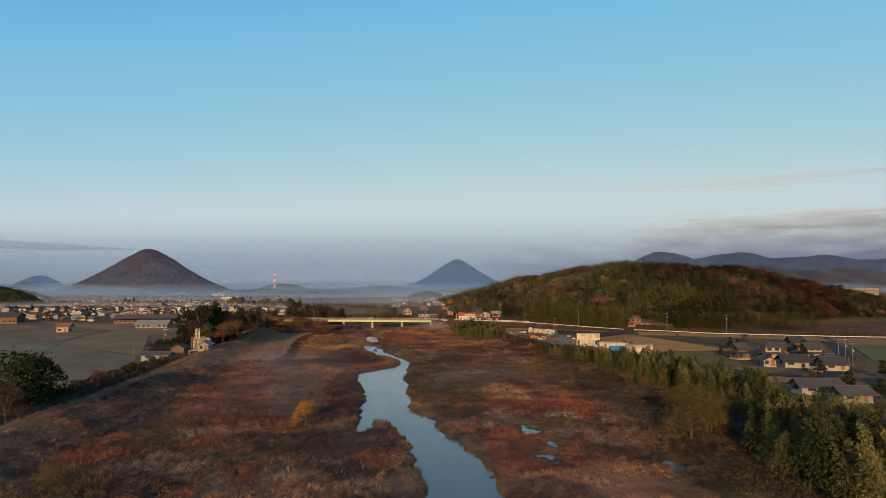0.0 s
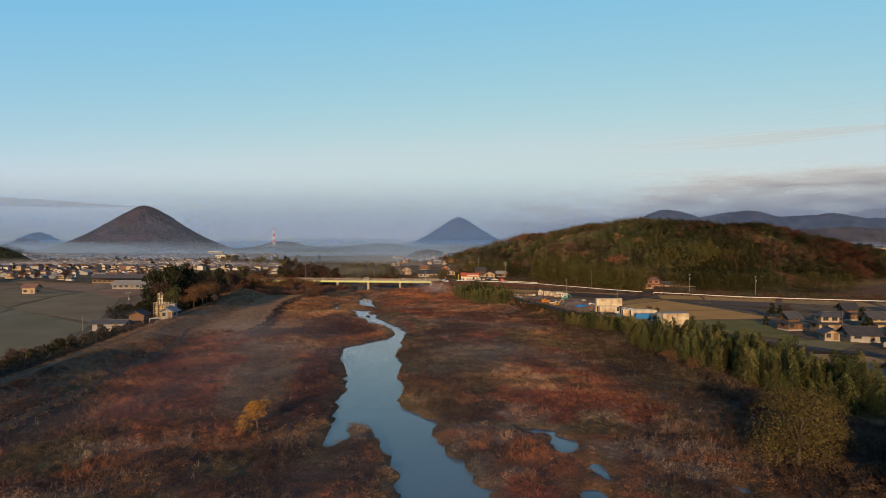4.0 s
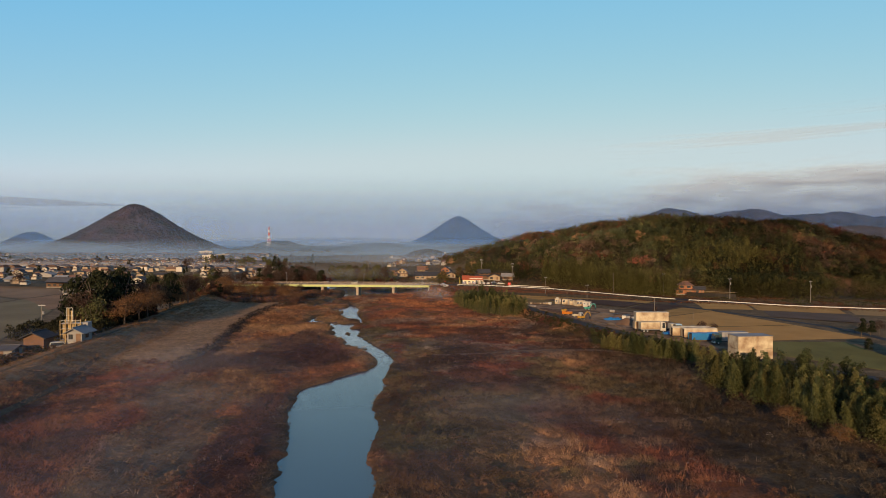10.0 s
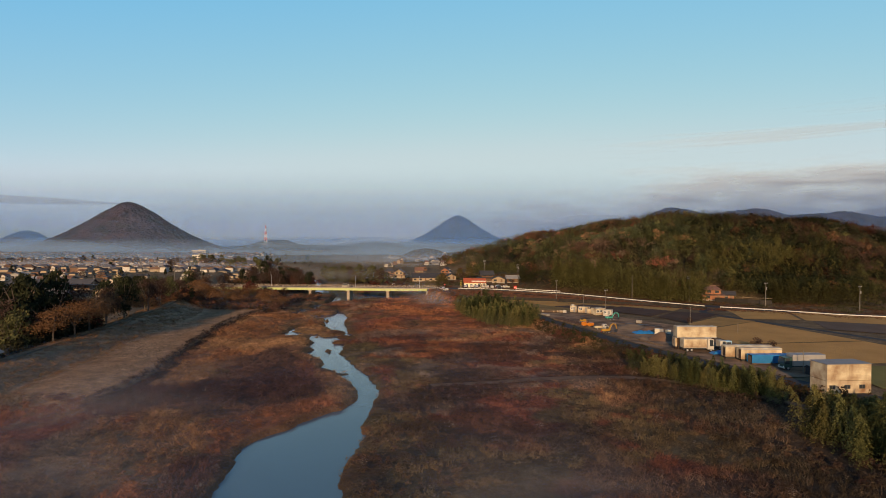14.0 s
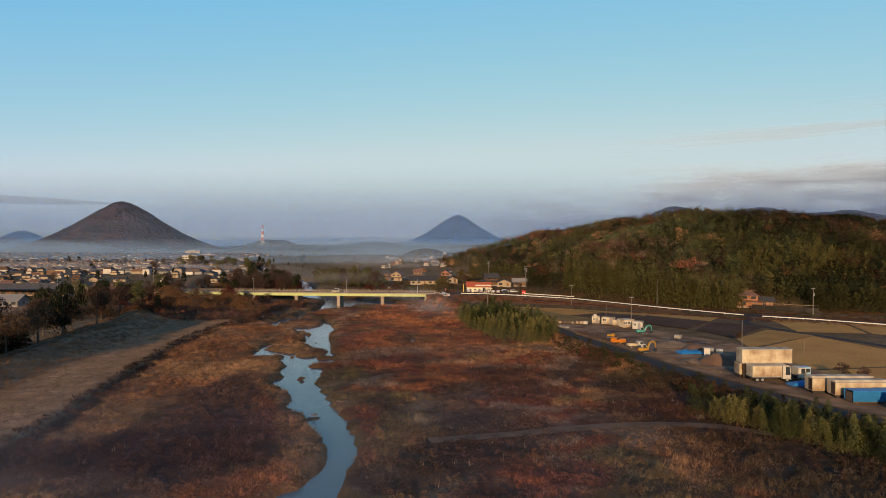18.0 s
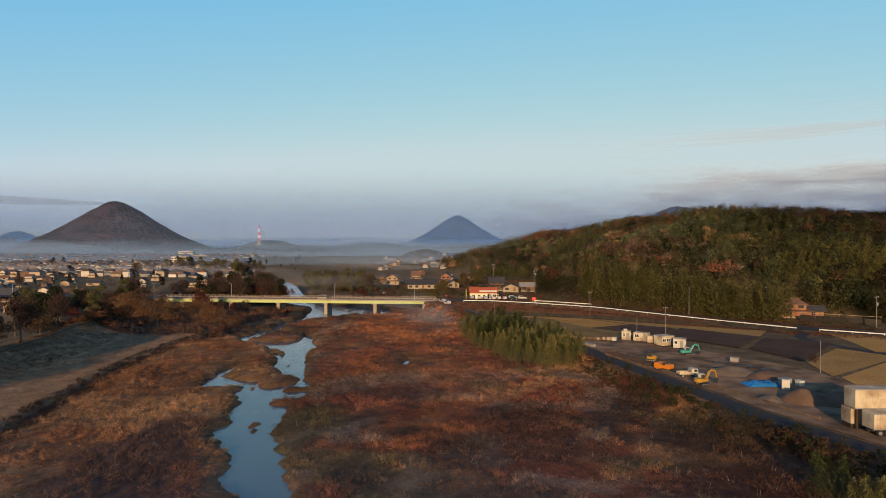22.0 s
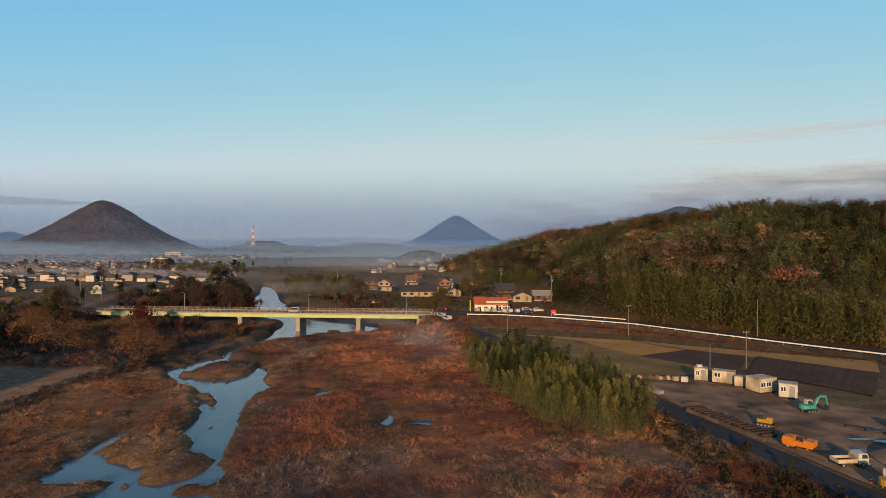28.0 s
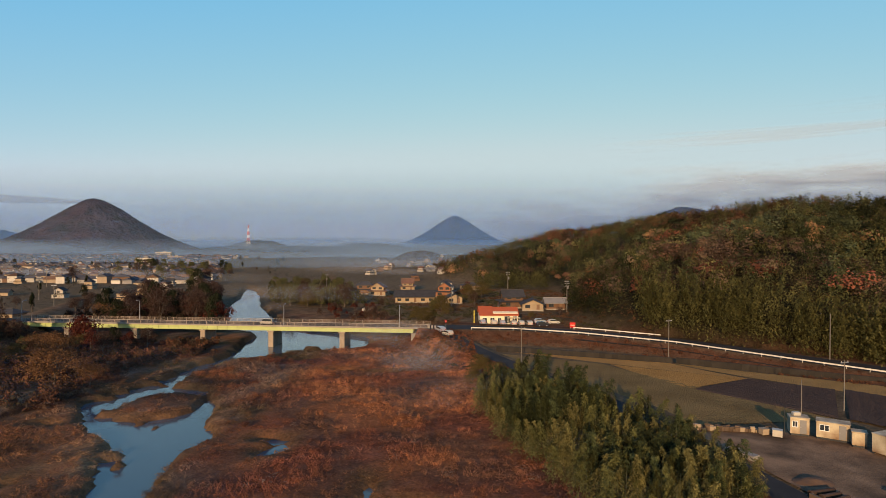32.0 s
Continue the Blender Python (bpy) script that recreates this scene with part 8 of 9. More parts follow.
part("drum", Geo().box(-0.5, -0.35, 0, 0.5, 0.35, 0.5, 0.08), M_WHITE, lk)
ap = thing("aerial", "thin dark aerial pole beside the cabin", "aerial", pose(47.0, 323.0, YARD_Z))
part("pole", Geo().cyl((0, 0, -0.2), (0, 0, 3.6), 0.05, 0.04), M_BLACK, ap)


def tracks(t, w, l, h):
    for sy in (-1, 1):
        y0 = sy * w
        prof = [(-l, h * 0.5), (-l + h * 0.3, 0.02), (l - h * 0.3, 0.02), (l, h * 0.5), (l - h * 0.3, h), (-l + h * 0.3, h)]
        p = part("track", Geo().prism(prof, y0 - 0.25, y0 + 0.25), M_BLACK, t, "muddy steel crawler track")
        for k in range(4):
            xx = -l + h * 0.5 + k * (2 * l - h) / 3
            part("roller", Geo().cyl((xx, y0 - 0.28, h * 0.45), (xx, y0 + 0.28, h * 0.45), h * 0.28, h * 0.28, 10), M_STEEL, p)


def excavator(x, y, turn, paint, label, k=1.0):
    t = thing("excavator", label, "excavator", pose(x, y, YARD_Z, 0, 0, turn) @ Matrix.Scale(k, 4))
    tracks(t, 0.95, 1.6, 0.7)
    part("turntable", Geo().cyl((0, 0, 0.65), (0, 0, 0.95), 0.75, 0.75, 16), M_BLACK, t)
    part("house", Geo().box(-1.75, -1.1, 0.95, 0.9, 1.1, 1.75, 0.12), paint, t)
    part("counterweight", Geo().cyl((-1.55, 0, 0.95), (-1.55, 0, 1.8), 1.1, 1.05, 12), paint, t)
    cab = part("cab", Geo().prism([(-0.5, 1.0), (1.15, 1.0), (1.2, 1.6), (0.85, 2.7), (-0.5, 2.75)], 0.15, 1.1), M_WHITE, t, "white operator's cab")
    part("cab_window", Geo().prism([(-0.35, 1.7), (1.02, 1.7), (0.75, 2.55), (-0.35, 2.58)], 0.13, 1.12), M_PANE, cab)

    def arm(name, pts, w, h):
        g = Geo()
        for a, b in zip(pts[:-1], pts[1:]):
            a, b = Vector((a[0], 0, a[1])), Vector((b[0], 0, b[1]))
            d = (b - a).normalized()
            nn = Vector((-d.z, 0, d.x)) * h
            v = []
            for p_ in (a - d * 0.08, b + d * 0.08):
                for yy in (-w, w):
                    v += [p_ + nn + Vector((0, yy - 0.35, 0)), p_ - nn + Vector((0, yy - 0.35, 0))]
            g.add(v, [(0, 1, 3, 2), (4, 6, 7, 5), (0, 2, 6, 4), (1, 5, 7, 3), (0, 4, 5, 1), (2, 3, 7, 6)])
        return part(name, g, paint, t)

    arm("boom", [(0.7, 1.3), (1.7, 3.1), (2.6, 3.6), (4.0, 3.3)], 0.17, 0.2)
    arm("stick", [(4.05, 3.4), (4.55, 1.4)], 0.13, 0.15)
    part("cylinder", Geo().cyl((1.1, -0.35, 1.4), (2.3, -0.35, 3.1), 0.07), M_STEEL, t)
    part("cylinder", Geo().cyl((2.6, -0.35, 3.9), (4.2, -0.35, 3.7), 0.06), M_STEEL, t)
    part("bucket", Geo().prism([(4.4, 1.5), (4.75, 1.35), (4.7, 0.6), (4.2, 0.2), (3.7, 0.35), (4.1, 0.7)], -0.85, 0.15), M_BLACK, t, "dark steel bucket")
    return t


excavator(56.4, 302.2, 12, M_TEAL, "teal excavator with a white cab and folded arm", 0.66)
excavator(47.4, 274.0, 25, M_YELLOW, "yellow excavator parked beside the road", 0.72)

# small wheel loader with a roof
t = thing("bulldozer", "small yellow and black bulldozer with a canopy", "bulldozer", pose(45.7, 295.5, YARD_Z, 0, 0, -40) @ Matrix.Scale(0.8, 4))
tracks(t, 0.75, 1.2, 0.6)
part("body", Geo().box(-1.2, -0.55, 0.55, 1.3, 0.55, 1.2, 0.08), M_YELLOW, t)
part("bonnet", Geo().box(0.3, -0.42, 1.15, 1.3, 0.42, 1.55, 0.06), M_YELLOW, t)
part("seat", Geo().box(-0.8, -0.35, 1.2, -0.3, 0.35, 1.75, 0.05), M_BLACK, t, "black operator's seat")
for sx in (-1.0, 0.2):
    for sy in (-0.5, 0.5):
        part("canopy_post", Geo().cyl((sx, sy, 1.2), (sx, sy, 2.5), 0.04), M_BLACK, t)
part("canopy", Geo().box(-1.2, -0.7, 2.5, 0.45, 0.7, 2.6, 0.03), M_BLACK, t, "black canopy roof")
part("blade", Geo().prism([(1.8, 0.1), (1.95, 0.1), (1.85, 0.5), (1.95, 0.9), (1.8, 0.9), (1.7, 0.5)], -1.15, 1.15), M_RUST, t, "rusty blade")
part("push_arm", Geo().box(0.2, -0.95, 0.3, 1.8, -0.85, 0.45).box(0.2, 0.85, 0.3, 1.8, 0.95, 0.45), M_YELLOW, t)

# pneumatic-tyred roller
t = thing("tyre_roller", "bright orange pneumatic tyre roller", "roller", pose(44.8, 285.9, YARD_Z, 0, 0, -52) @ Matrix.Scale(0.76, 4))
part("body", Geo().prism([(-2.3, 0.75), (2.2, 0.75), (2.35, 1.1), (2.3, 1.9), (1.0, 1.95), (0.9, 1.55), (-0.6, 1.55), (-0.7, 2.0), (-2.2, 1.95), (-2.4, 1.2)], -1.0, 1.0), M_ORANGE, t)
part("skirt", Geo().box(-2.2, -1.03, 0.5, -0.4, 1.03, 1.2, 0.05), M_ORANGE, t)
part("seat", Geo().box(-0.2, -0.4, 1.55, 0.3, 0.4, 2.1, 0.05), M_BLACK, t, "black operator's seat")
part("steering_column", Geo().cyl((0.7, 0, 1.55), (0.5, 0, 2.2), 0.05), M_BLACK, t)
part("handrail", Geo().cyl((-0.6, -0.95, 1.6), (-0.6, -0.95, 2.5), 0.03).cyl((0.9, -0.95, 1.6), (0.9, -0.95, 2.5), 0.03).cyl((-0.6, -0.95, 2.5), (0.9, -0.95, 2.5), 0.03), M_ORANGE, t)
part("beacon", Geo().cyl((-1.4, 0, 1.95), (-1.4, 0, 2.25), 0.1, 0.08), M_ORANGE, t)
for k in range(4):
    wheel(t, 1.5, -0.78 + 0.52 * k, 0.42, 0.42, 0.4)
for k in range(3):
    wheel(t, -1.5, -0.6 + 0.6 * k, 0.42, 0.42, 0.4)


def truck_cab(t, x0, paint, h=2.2, w=1.0):
    c = part("cab", Geo().prism([(x0, 0.55), (x0 + 1.55, 0.55), (x0 + 1.6, 1.25), (x0 + 1.4, h), (x0, h + 0.05)], -w, w), paint, t, "white truck cab" if paint is M_WHITE else "")
    part("windscreen", Geo().add([(x0 + 1.62, -w * 0.88, 1.3), (x0 + 1.62, w * 0.88, 1.3), (x0 + 1.44, w * 0.85, h - 0.12), (x0 + 1.44, -w * 0.85, h - 0.12), (x0 + 1.58, -w * 0.88, 1.3), (x0 + 1.58, w * 0.88, 1.3), (x0 + 1.4, w * 0.85, h - 0.12), (x0 + 1.4, -w * 0.85, h - 0.12)],
                                 [(0, 1, 2, 3), (7, 6, 5, 4), (0, 4, 5, 1), (1, 5, 6, 2), (2, 6, 7, 3), (3, 7, 4, 0)]), M_PANE, c)
    for sy in (-1, 1):
        part("side_window", Geo().prism([(x0 + 0.55, 1.3), (x0 + 1.45, 1.3), (x0 + 1.3, h - 0.12), (x0 + 0.55, h - 0.12)], sy * w - 0.012, sy * w + 0.012), M_PANE, c)
        part("headlight", Geo().box(x0 + 1.54, sy * w * 0.7 - 0.15, 0.7, x0 + 1.62, sy * w * 0.7 + 0.15, 0.88, 0.02), M_LENS, c, "clear headlight")
        part("mirror", Geo().box(x0 + 1.5, sy * (w + 0.12) - 0.06, 1.4, x0 + 1.6, sy * (w + 0.12) + 0.06, 1.8, 0.02), M_BLACK, c)
    part("bumper", Geo().box(x0 + 1.5, -w, 0.35, x0 + 1.7, w, 0.6, 0.03), M_WHITE, c)


t = thing("dump_truck", "small white dump truck with an open bed", "truck", pose(47.3, 280.5, YARD_Z, 0, 0, 4) @ Matrix.Scale(0.8, 4))
part("chassis", Geo().box(-2.2, -0.5, 0.45, 2.2, 0.5, 0.65), M_BLACK, t)
truck_cab(t, 0.75, M_WHITE, 2.0, 0.85)
part("bed", Geo().box(-2.3, -0.9, 0.7, 0.65, 0.9, 0.8).box(-2.3, -0.9, 0.8, 0.65, -0.83, 1.25).box(-2.3, 0.83, 0.8, 0.65, 0.9, 1.25).box(-2.35, -0.9, 0.75, -2.28, 0.9, 1.25).box(0.58, -0.9, 0.8, 0.65, 0.9, 1.6), M_RUSTWHITE, t, "white tipping bed with a rusty inside")
part("bed_floor", Geo().box(-2.25, -0.82, 0.8, 0.57, 0.82, 0.84), M_RUST, t)
for sx in (-1.5, 1.5):
    for sy in (-0.75, 0.75):
        wheel(t, sx, sy, 0.36, 0.36, 0.22)

cn = thing("traffic_cone", "red and white traffic cone by the yard entrance", "cone", pose(46.3, 275.6, YARD_Z))
part("cone", Geo().cyl((0, 0, 0.03), (0, 0, 0.7), 0.17, 0.04, 10), M_REDLAMP, cn)
part("base", Geo().box(-0.22, -0.22, 0, 0.22, 0.22, 0.04), M_BLACK, cn)
part("band", Geo().cyl((0, 0, 0.34), (0, 0, 0.5), 0.115, 0.085, 10), M_WHITE, cn, "white reflective band")


def mound(x, y, rx, ry, h, material, label, seed):
    n, k = 40, 12
    r, a = np.meshgrid(np.linspace(0, 1, k), np.linspace(0, 2 * np.pi, n, endpoint=False), indexing="ij")
    px, py = x + rx * r * np.cos(a), y + ry * r * np.sin(a)
    pz = YARD_Z - 0.1 + h * (1 - r**1.4) * (0.75 + 0.5 * fbm(px, py, 2.0, seed)) + 0.1 * fbm(px, py, 0.5, seed + 2)
    ids = np.arange(n * k).reshape(k, n)
    f = np.stack([ids[:-1], ids[1:], np.roll(ids[1:], -1, 1), np.roll(ids[:-1], -1, 1)], -1).reshape(-1, 4)
    ob = new("spoil_mound", raw_mesh("spoil_mound", np.stack([px, py, pz], -1).reshape(-1, 3), f, material, flat=False))
    tagged(ob, label, "heap")


mound(57.5, 283.5, 5.5, 3.5, 1.6, M_GRAVEL, "long heap of grey-brown gravel", 1)
mound(62.5, 280, 4, 3, 1.2, M_MOUND, "heap of brown soil", 2)
mound(59.5, 263, 4.5, 3.2, 2.0, M_MOUND, "heap of reddish-brown soil", 3)
mound(64.5, 262, 5, 3.5, 1.9, M_MOUND, "heap of dark brown soil", 4)
mound(53.8, 263.5, 2.6, 2.0, 1.0, M_GRAVEL, "small heap of pale gravel", 5)
mound(40.3, 306.5, 2.4, 1.5, 0.6, M_MOUND, "low heap of sand near the road", 6)


def tarp(x, y, w, d, h, label, turn=0, seed=1):
    n = 22
    U, V = np.meshgrid(np.linspace(-1, 1, n), np.linspace(-1, 1, n))
    pz = h * (1 - np.maximum(np.abs(U), np.abs(V)) ** 4) * (0.35 + 1.3 * fbm(U * w, V * d, 0.9, seed)) + 0.03
    v = np.stack([U * w / 2, V * d / 2, pz], -1).reshape(-1, 3)
    ids = np.arange(n * n).reshape(n, n)
    f = np.stack([ids[:-1, :-1], ids[:-1, 1:], ids[1:, 1:], ids[1:, :-1]], -1).reshape(-1, 4)
    ob = new("tarpaulin", raw_mesh("tarpaulin", v, f, M_TARP, flat=False))
    ob.matrix_basis = pose(x, y, YARD_Z, 0, 0, turn)
    tagged(ob, label, "tarpaulin")


tarp(58.0, 273.8, 6.2, 3.2, 0.6, "crumpled bright blue tarpaulin over a heap", 5, 3)
tarp(66.5, 243.3, 7.0, 2.2, 0.6, "blue tarpaulin over low stacks", 3, 4)
for k, (x, y, tu, w, d, h, pa, lb) in enumerate(((62.2, 273.5, 18, 1.9, 1.4, 1.3, M_GREYWALL, "grey steel storage box in the yard"), (64.6, 273.0, 14, 1.1, 1.1, 1.0, M_WHITE, "white storage box in the yard"), (60.4, 270.2, -20, 1.3, 0.5, 1.8, M_WHITE, "white panel leaning on a box"),
                                                 (45.2, 321.6, -30, 1.2, 1.0, 0.9, M_WHITE, "white crate beside the timber"), (43.8, 322.4, 10, 1.0, 0.9, 0.8, M_CREAM, "pale crate beside the timber"), (63.5, 294.5, -40, 1.6, 1.2, 0.9, M_CONCRETE, "squat grey concrete block on the dirt"))):
    t = thing("storage_box", lb, "box", pose(x, y, YARD_Z, 0, 0, tu))
    part("body", Geo().box(-w / 2, -d / 2, 0.05, w / 2, d / 2, h, 0.04), pa, t)
    part("lid", Geo().box(-w / 2 - 0.03, -d / 2 - 0.03, h, w / 2 + 0.03, d / 2 + 0.03, h + 0.07, 0.02), pa, t)

# stacked pipes and timber behind the kerb
r5 = np.random.default_rng(5)
for k in range(15):
    u = k / 14
    x, y = 38.3 + 4.2 * u, 303.0 - 13.0 * u
    t = thing("steel_pipe", "rusty brown steel pipe in a row beside the road", "pipe", pose(x + 1.0, y + 0.4, YARD_Z + 0.28, 0, 0, 18 + r5.normal(0, 4)), "stacked pipes")
    ln = r5.uniform(2.2, 3.4)
    part("barrel", Geo().cyl((-ln / 2, 0, 0), (ln / 2, 0, 0), 0.26, 0.26, 10), M_RUST, t)
    part("collar", Geo().cyl((-ln / 2 - 0.02, 0, 0), (-ln / 2 + 0.15, 0, 0), 0.3, 0.3, 10), M_RUST, t)
kb = thing("kerb_wall", "low kerb of weathered timber balks along the yard", "kerb", pose(0, 0, YARD_Z - 0.15))
for k in range(11):
    a, b = Vector((37.6 + 4.4 * k / 11, 302.7 - 14.0 * k / 11, 0)), Vector((37.6 + 4.4 * (k + 0.96) / 11, 302.7 - 14.0 * (k + 0.96) / 11, 0))
    part("kerb_stone", Geo().box(0, -0.17, 0, (b - a).length, 0.17, 0.6, 0.03), M_TIMBER, kb, "", Matrix.Translation(a) @ Euler((0, 0, math.atan2((b - a).y, (b - a).x))).to_matrix().to_4x4())
for k in range(8):
    a, b = Vector((44.5 + 11 * k / 8, 286 - 33 * k / 8, 0)), Vector((44.5 + 11 * (k + 0.97) / 8, 286 - 33 * (k + 0.97) / 8, 0))
    if 0 < k < 3:
        continue
    part("kerb_stone", Geo().box(0, -0.17, 0, (b - a).length, 0.17, 0.5, 0.03), M_TIMBER, kb, "", Matrix.Translation(a) @ Euler((0, 0, math.atan2((b - a).y, (b - a).x))).to_matrix().to_4x4())
for k in range(24):
    u = k / 23
    t = thing("timber_stack", "stack of weathered timber along the field edge", "timber", pose(33.5 + 11.5 * u, 325.0 - 1.5 * u, YARD_Z - 0.05, 0, 0, r5.uniform(-25, 25)), "stacked timber")
    hh = r5.uniform(0.35, 0.95)
    for j in range(3):
        part("balk", Geo().box(-0.35, -0.4 + 0.28 * j, 0, r5.uniform(0.2, 0.6), -0.16 + 0.28 * j, hh * r5.uniform(0.7, 1), 0.02), M_TIMBER if r5.random() < 0.7 else M_CREAM, t)
for k in range(6):
    t = thing("steel_plate", "dark steel plate lying in the yard", "plate", pose(58.6 + 1.5 * k, 294.5 - 1.6 * k, YARD_Z + 0.02 * k, 0, 0, -30 + 9 * k), "steel plates")
    part("plate", Geo().box(-1.6, -0.6, 0, 1.6, 0.6, 0.12, 0.02), M_BLACK if k % 2 else M_RUST, t)
t = thing("concrete_slab", "pale concrete slabs stacked by the road", "slab", pose(36.6, 314.5, YARD_Z, 0, 0, -62))
for k in range(3):
    part("slab", Geo().box(-2.2 + 0.2 * k, -0.6, 0.2 * k, 2.0, 0.6, 0.2 * k + 0.18, 0.02), M_CONCRETE, t)
for k, (x, y, rx, ry) in enumerate(((58.5, 288.5, 2.6, 0.7), (55, 289.5, 2.0, 0.5), (61, 284.8, 3.5, 0.6), (52, 285.5, 1.2, 0.4))):
    n = 20
    ring = [(x + rx * math.cos(a) * (0.8 + 0.2 * math.sin(3 * a + k)), y + ry * math.sin(a), YARD_Z + 0.08) for a in np.linspace(0, 2 * math.pi, n, endpoint=False)]
    ob = new("puddle", Geo().add(ring, [tuple(range(n))]).mesh("puddle", M_WATER))
    tagged(ob, "shallow puddle on the yard reflecting sky", "puddle", kind="structure")


# ---------------------------------------------------------------- lorries, boxes, storehouse
def box_body(t, x0, x1, y0, y1, z0, z1, paint, label="", ribs=0.6, name="box_body"):
    b = part(name, Geo().box(x0, y0, z0, x1, y1, z1, 0.04), paint, t, label)
    g = Geo()
    k = x0 + ribs
    while k < x1 - 0.1:
        g.box(k - 0.03, y0 - 0.035, z0 + 0.05, k + 0.03, y0 + 0.01, z1 - 0.05)
        k += ribs
    part("rib", g, paint, b)
    part("edge_rail", Geo().box(x0, y0 - 0.04, z1 - 0.12, x1, y0 + 0.02, z1 + 0.02).box(x0, y0 - 0.04, z0, x1, y0 + 0.02, z0 + 0.12), M_STEEL, b)
    return b


t = thing("cargo_box", "long weathered cream cargo box stacked high", "container", pose(0, 0, 0))
box_body(t, 57.2, 66.8, 248.3, 250.6, 4.45, 7.2, M_RUSTWHITE, ribs=1.6)
for xx in (57.5, 61.5, 66.0):
    part("support", Geo().box(xx, 248.5, 1.4, xx + 0.3, 250.4, 4.45, 0.02), M_RUST, t, "rusty steel support")
t = thing("cargo_box", "cream cargo body standing under the long box", "container", pose(0, 0, 0))
box_body(t, 57.0, 61.4, 248.9, 250.9, 2.2, 4.35, M_RUSTWHITE, ribs=1.1)
for xx in (57.1, 60.9):
    part("trestle", Geo().box(xx, 249.0, 1.3, xx + 0.3, 250.8, 2.2, 0.02), M_RUST, t)
t = thing("truck", "white lorry with a yellowed ribbed cargo body", "truck", pose(57.6, 246.4, YARD_Z, 0, 0, 2))
box_body(t, 0, 5.6, -1.1, 1.1, 0.9, 3.1, M_RUSTWHITE, "yellowed ribbed cargo body", 0.45)
part("chassis", Geo().box(0.1, -0.5, 0.55, 7.4, 0.5, 0.9), M_BLACK, t)
truck_cab(t, 5.75, M_WHITE, 3.0, 1.1)
for sx in (0.9, 1.9, 6.6):
    for sy in (-0.95, 0.95):
        wheel(t, sx, sy, 0.45, 0.45, 0.28)
t = thing("truck", "white lorry cab parked beside the stacked boxes", "truck", pose(66.2, 247.4, YARD_Z, 0, 0, 4))
part("chassis", Geo().box(-1.5, -0.45, 0.5, 2.2, 0.45, 0.8), M_BLACK, t)
truck_cab(t, 0.6, M_WHITE, 2.4, 1.0)
part("flat_bed", Geo().box(-2.0, -1.0, 0.8, 0.5, 1.0, 0.95, 0.02), M_RUST, t)
for sx in (-1.2, 1.4):
    for sy in (-0.85, 0.85):
        wheel(t, sx, sy, 0.4, 0.4, 0.25)
t = thing("generator", "pale blue generator box behind the lorries", "generator", pose(70.2, 250.2, YARD_Z, 0, 0, 5))
part("body", Geo().box(-1.0, -0.7, 0.1, 1.0, 0.7, 1.9, 0.06), M_PALEBLUE, t)
part("vent", Geo().box(-0.8, -0.73, 0.9, 0.8, -0.69, 1.6), M_BLACK, t)
for k, (x0, x1, y0, lb) in enumerate(((63.6, 74.2, 238.2, "long white trailer box with a rounded roof"), (65.6, 74.6, 235.3, "long white trailer box with an open front"))):
    t = thing("trailer_box", lb, "container", pose(x0, y0, YARD_Z))
    ln = x1 - x0
    part("body", Geo().prism_x([(-1.1, 0.5), (1.1, 0.5), (1.1, 2.7), (0.8, 2.95), (-0.8, 2.95), (-1.1, 2.7)], 0, ln), M_RUSTWHITE, t)
    part("roof_rail", Geo().box(0, -1.14, 2.62, ln, -1.06, 2.74), M_STEEL, t)
    part("end_door", Geo().box(-0.05, -1.0, 0.6, 0.02, -0.03, 2.6, 0.01), M_RUST, t, "rust-stained end door")
    part("end_door", Geo().box(-0.05, 0.03, 0.6, 0.02, 1.0, 2.6, 0.01), M_RUSTWHITE, t)
    part("skid", Geo().box(0.2, -0.9, -0.1, ln - 0.2, -0.6, 0.5).box(0.2, 0.6, -0.1, ln - 0.2, 0.9, 0.5), M_BLACK, t)
t = thing("covered_load", "long load under a bright blue tarpaulin", "tarpaulin", pose(66.2, 231.9, YARD_Z, 0, 0, 1))
n = 26
U, V = np.meshgrid(np.linspace(0, 1, 40), np.linspace(-1, 1, n))
pv = np.stack([U * 9.4, np.sign(V) * np.minimum(np.abs(V) * 1.6, 1.05) + 0.05 * (fbm(U * 9, V * 3, 0.7, 4) - 0.5), 0.3 + 1.75 * np.clip(2.2 - 2.2 * np.abs(V) ** 2.0, 0, 1) + 0.16 * (fbm(U * 9.4, V * 2, 1.3, 6) - 0.5)], -1)
ids = np.arange(40 * n).reshape(n, 40)
part("sheet", raw_mesh("sheet", pv.reshape(-1, 3), np.stack([ids[:-1, :-1], ids[:-1, 1:], ids[1:, 1:], ids[1:, :-1]], -1).reshape(-1, 4), M_TARP, flat=False), None, t, "blue tarpaulin sheet")
part("load", Geo().box(0.1, -0.9, 0.1, 9.2, 0.9, 1.7, 0.05), M_TIMBER, t)
part("bearer", Geo().box(0.5, -1.1, -0.1, 0.8, 1.1, 0.15).box(4.5, -1.1, -0.1, 4.8, 1.1, 0.15).box(8.5, -1.1, -0.1, 8.8, 1.1, 0.15), M_TIMBER, t)
t = thing("truck", "dark green lorry with a grey cargo body", "truck", pose(78.6, 226.6, YARD_Z, 0, 0, 181))
M_DKGREEN = surface("dark_green_paint", (0.03, 0.06, 0.05), 0.4, vary=0.15)
box_body(t, 0.2, 7.0, -1.1, 1.1, 0.9, 3.2, M_GREYWALL, "grey ribbed cargo body", 0.7)
part("chassis", Geo().box(0.1, -0.5, 0.55, 8.6, 0.5, 0.9), M_BLACK, t)
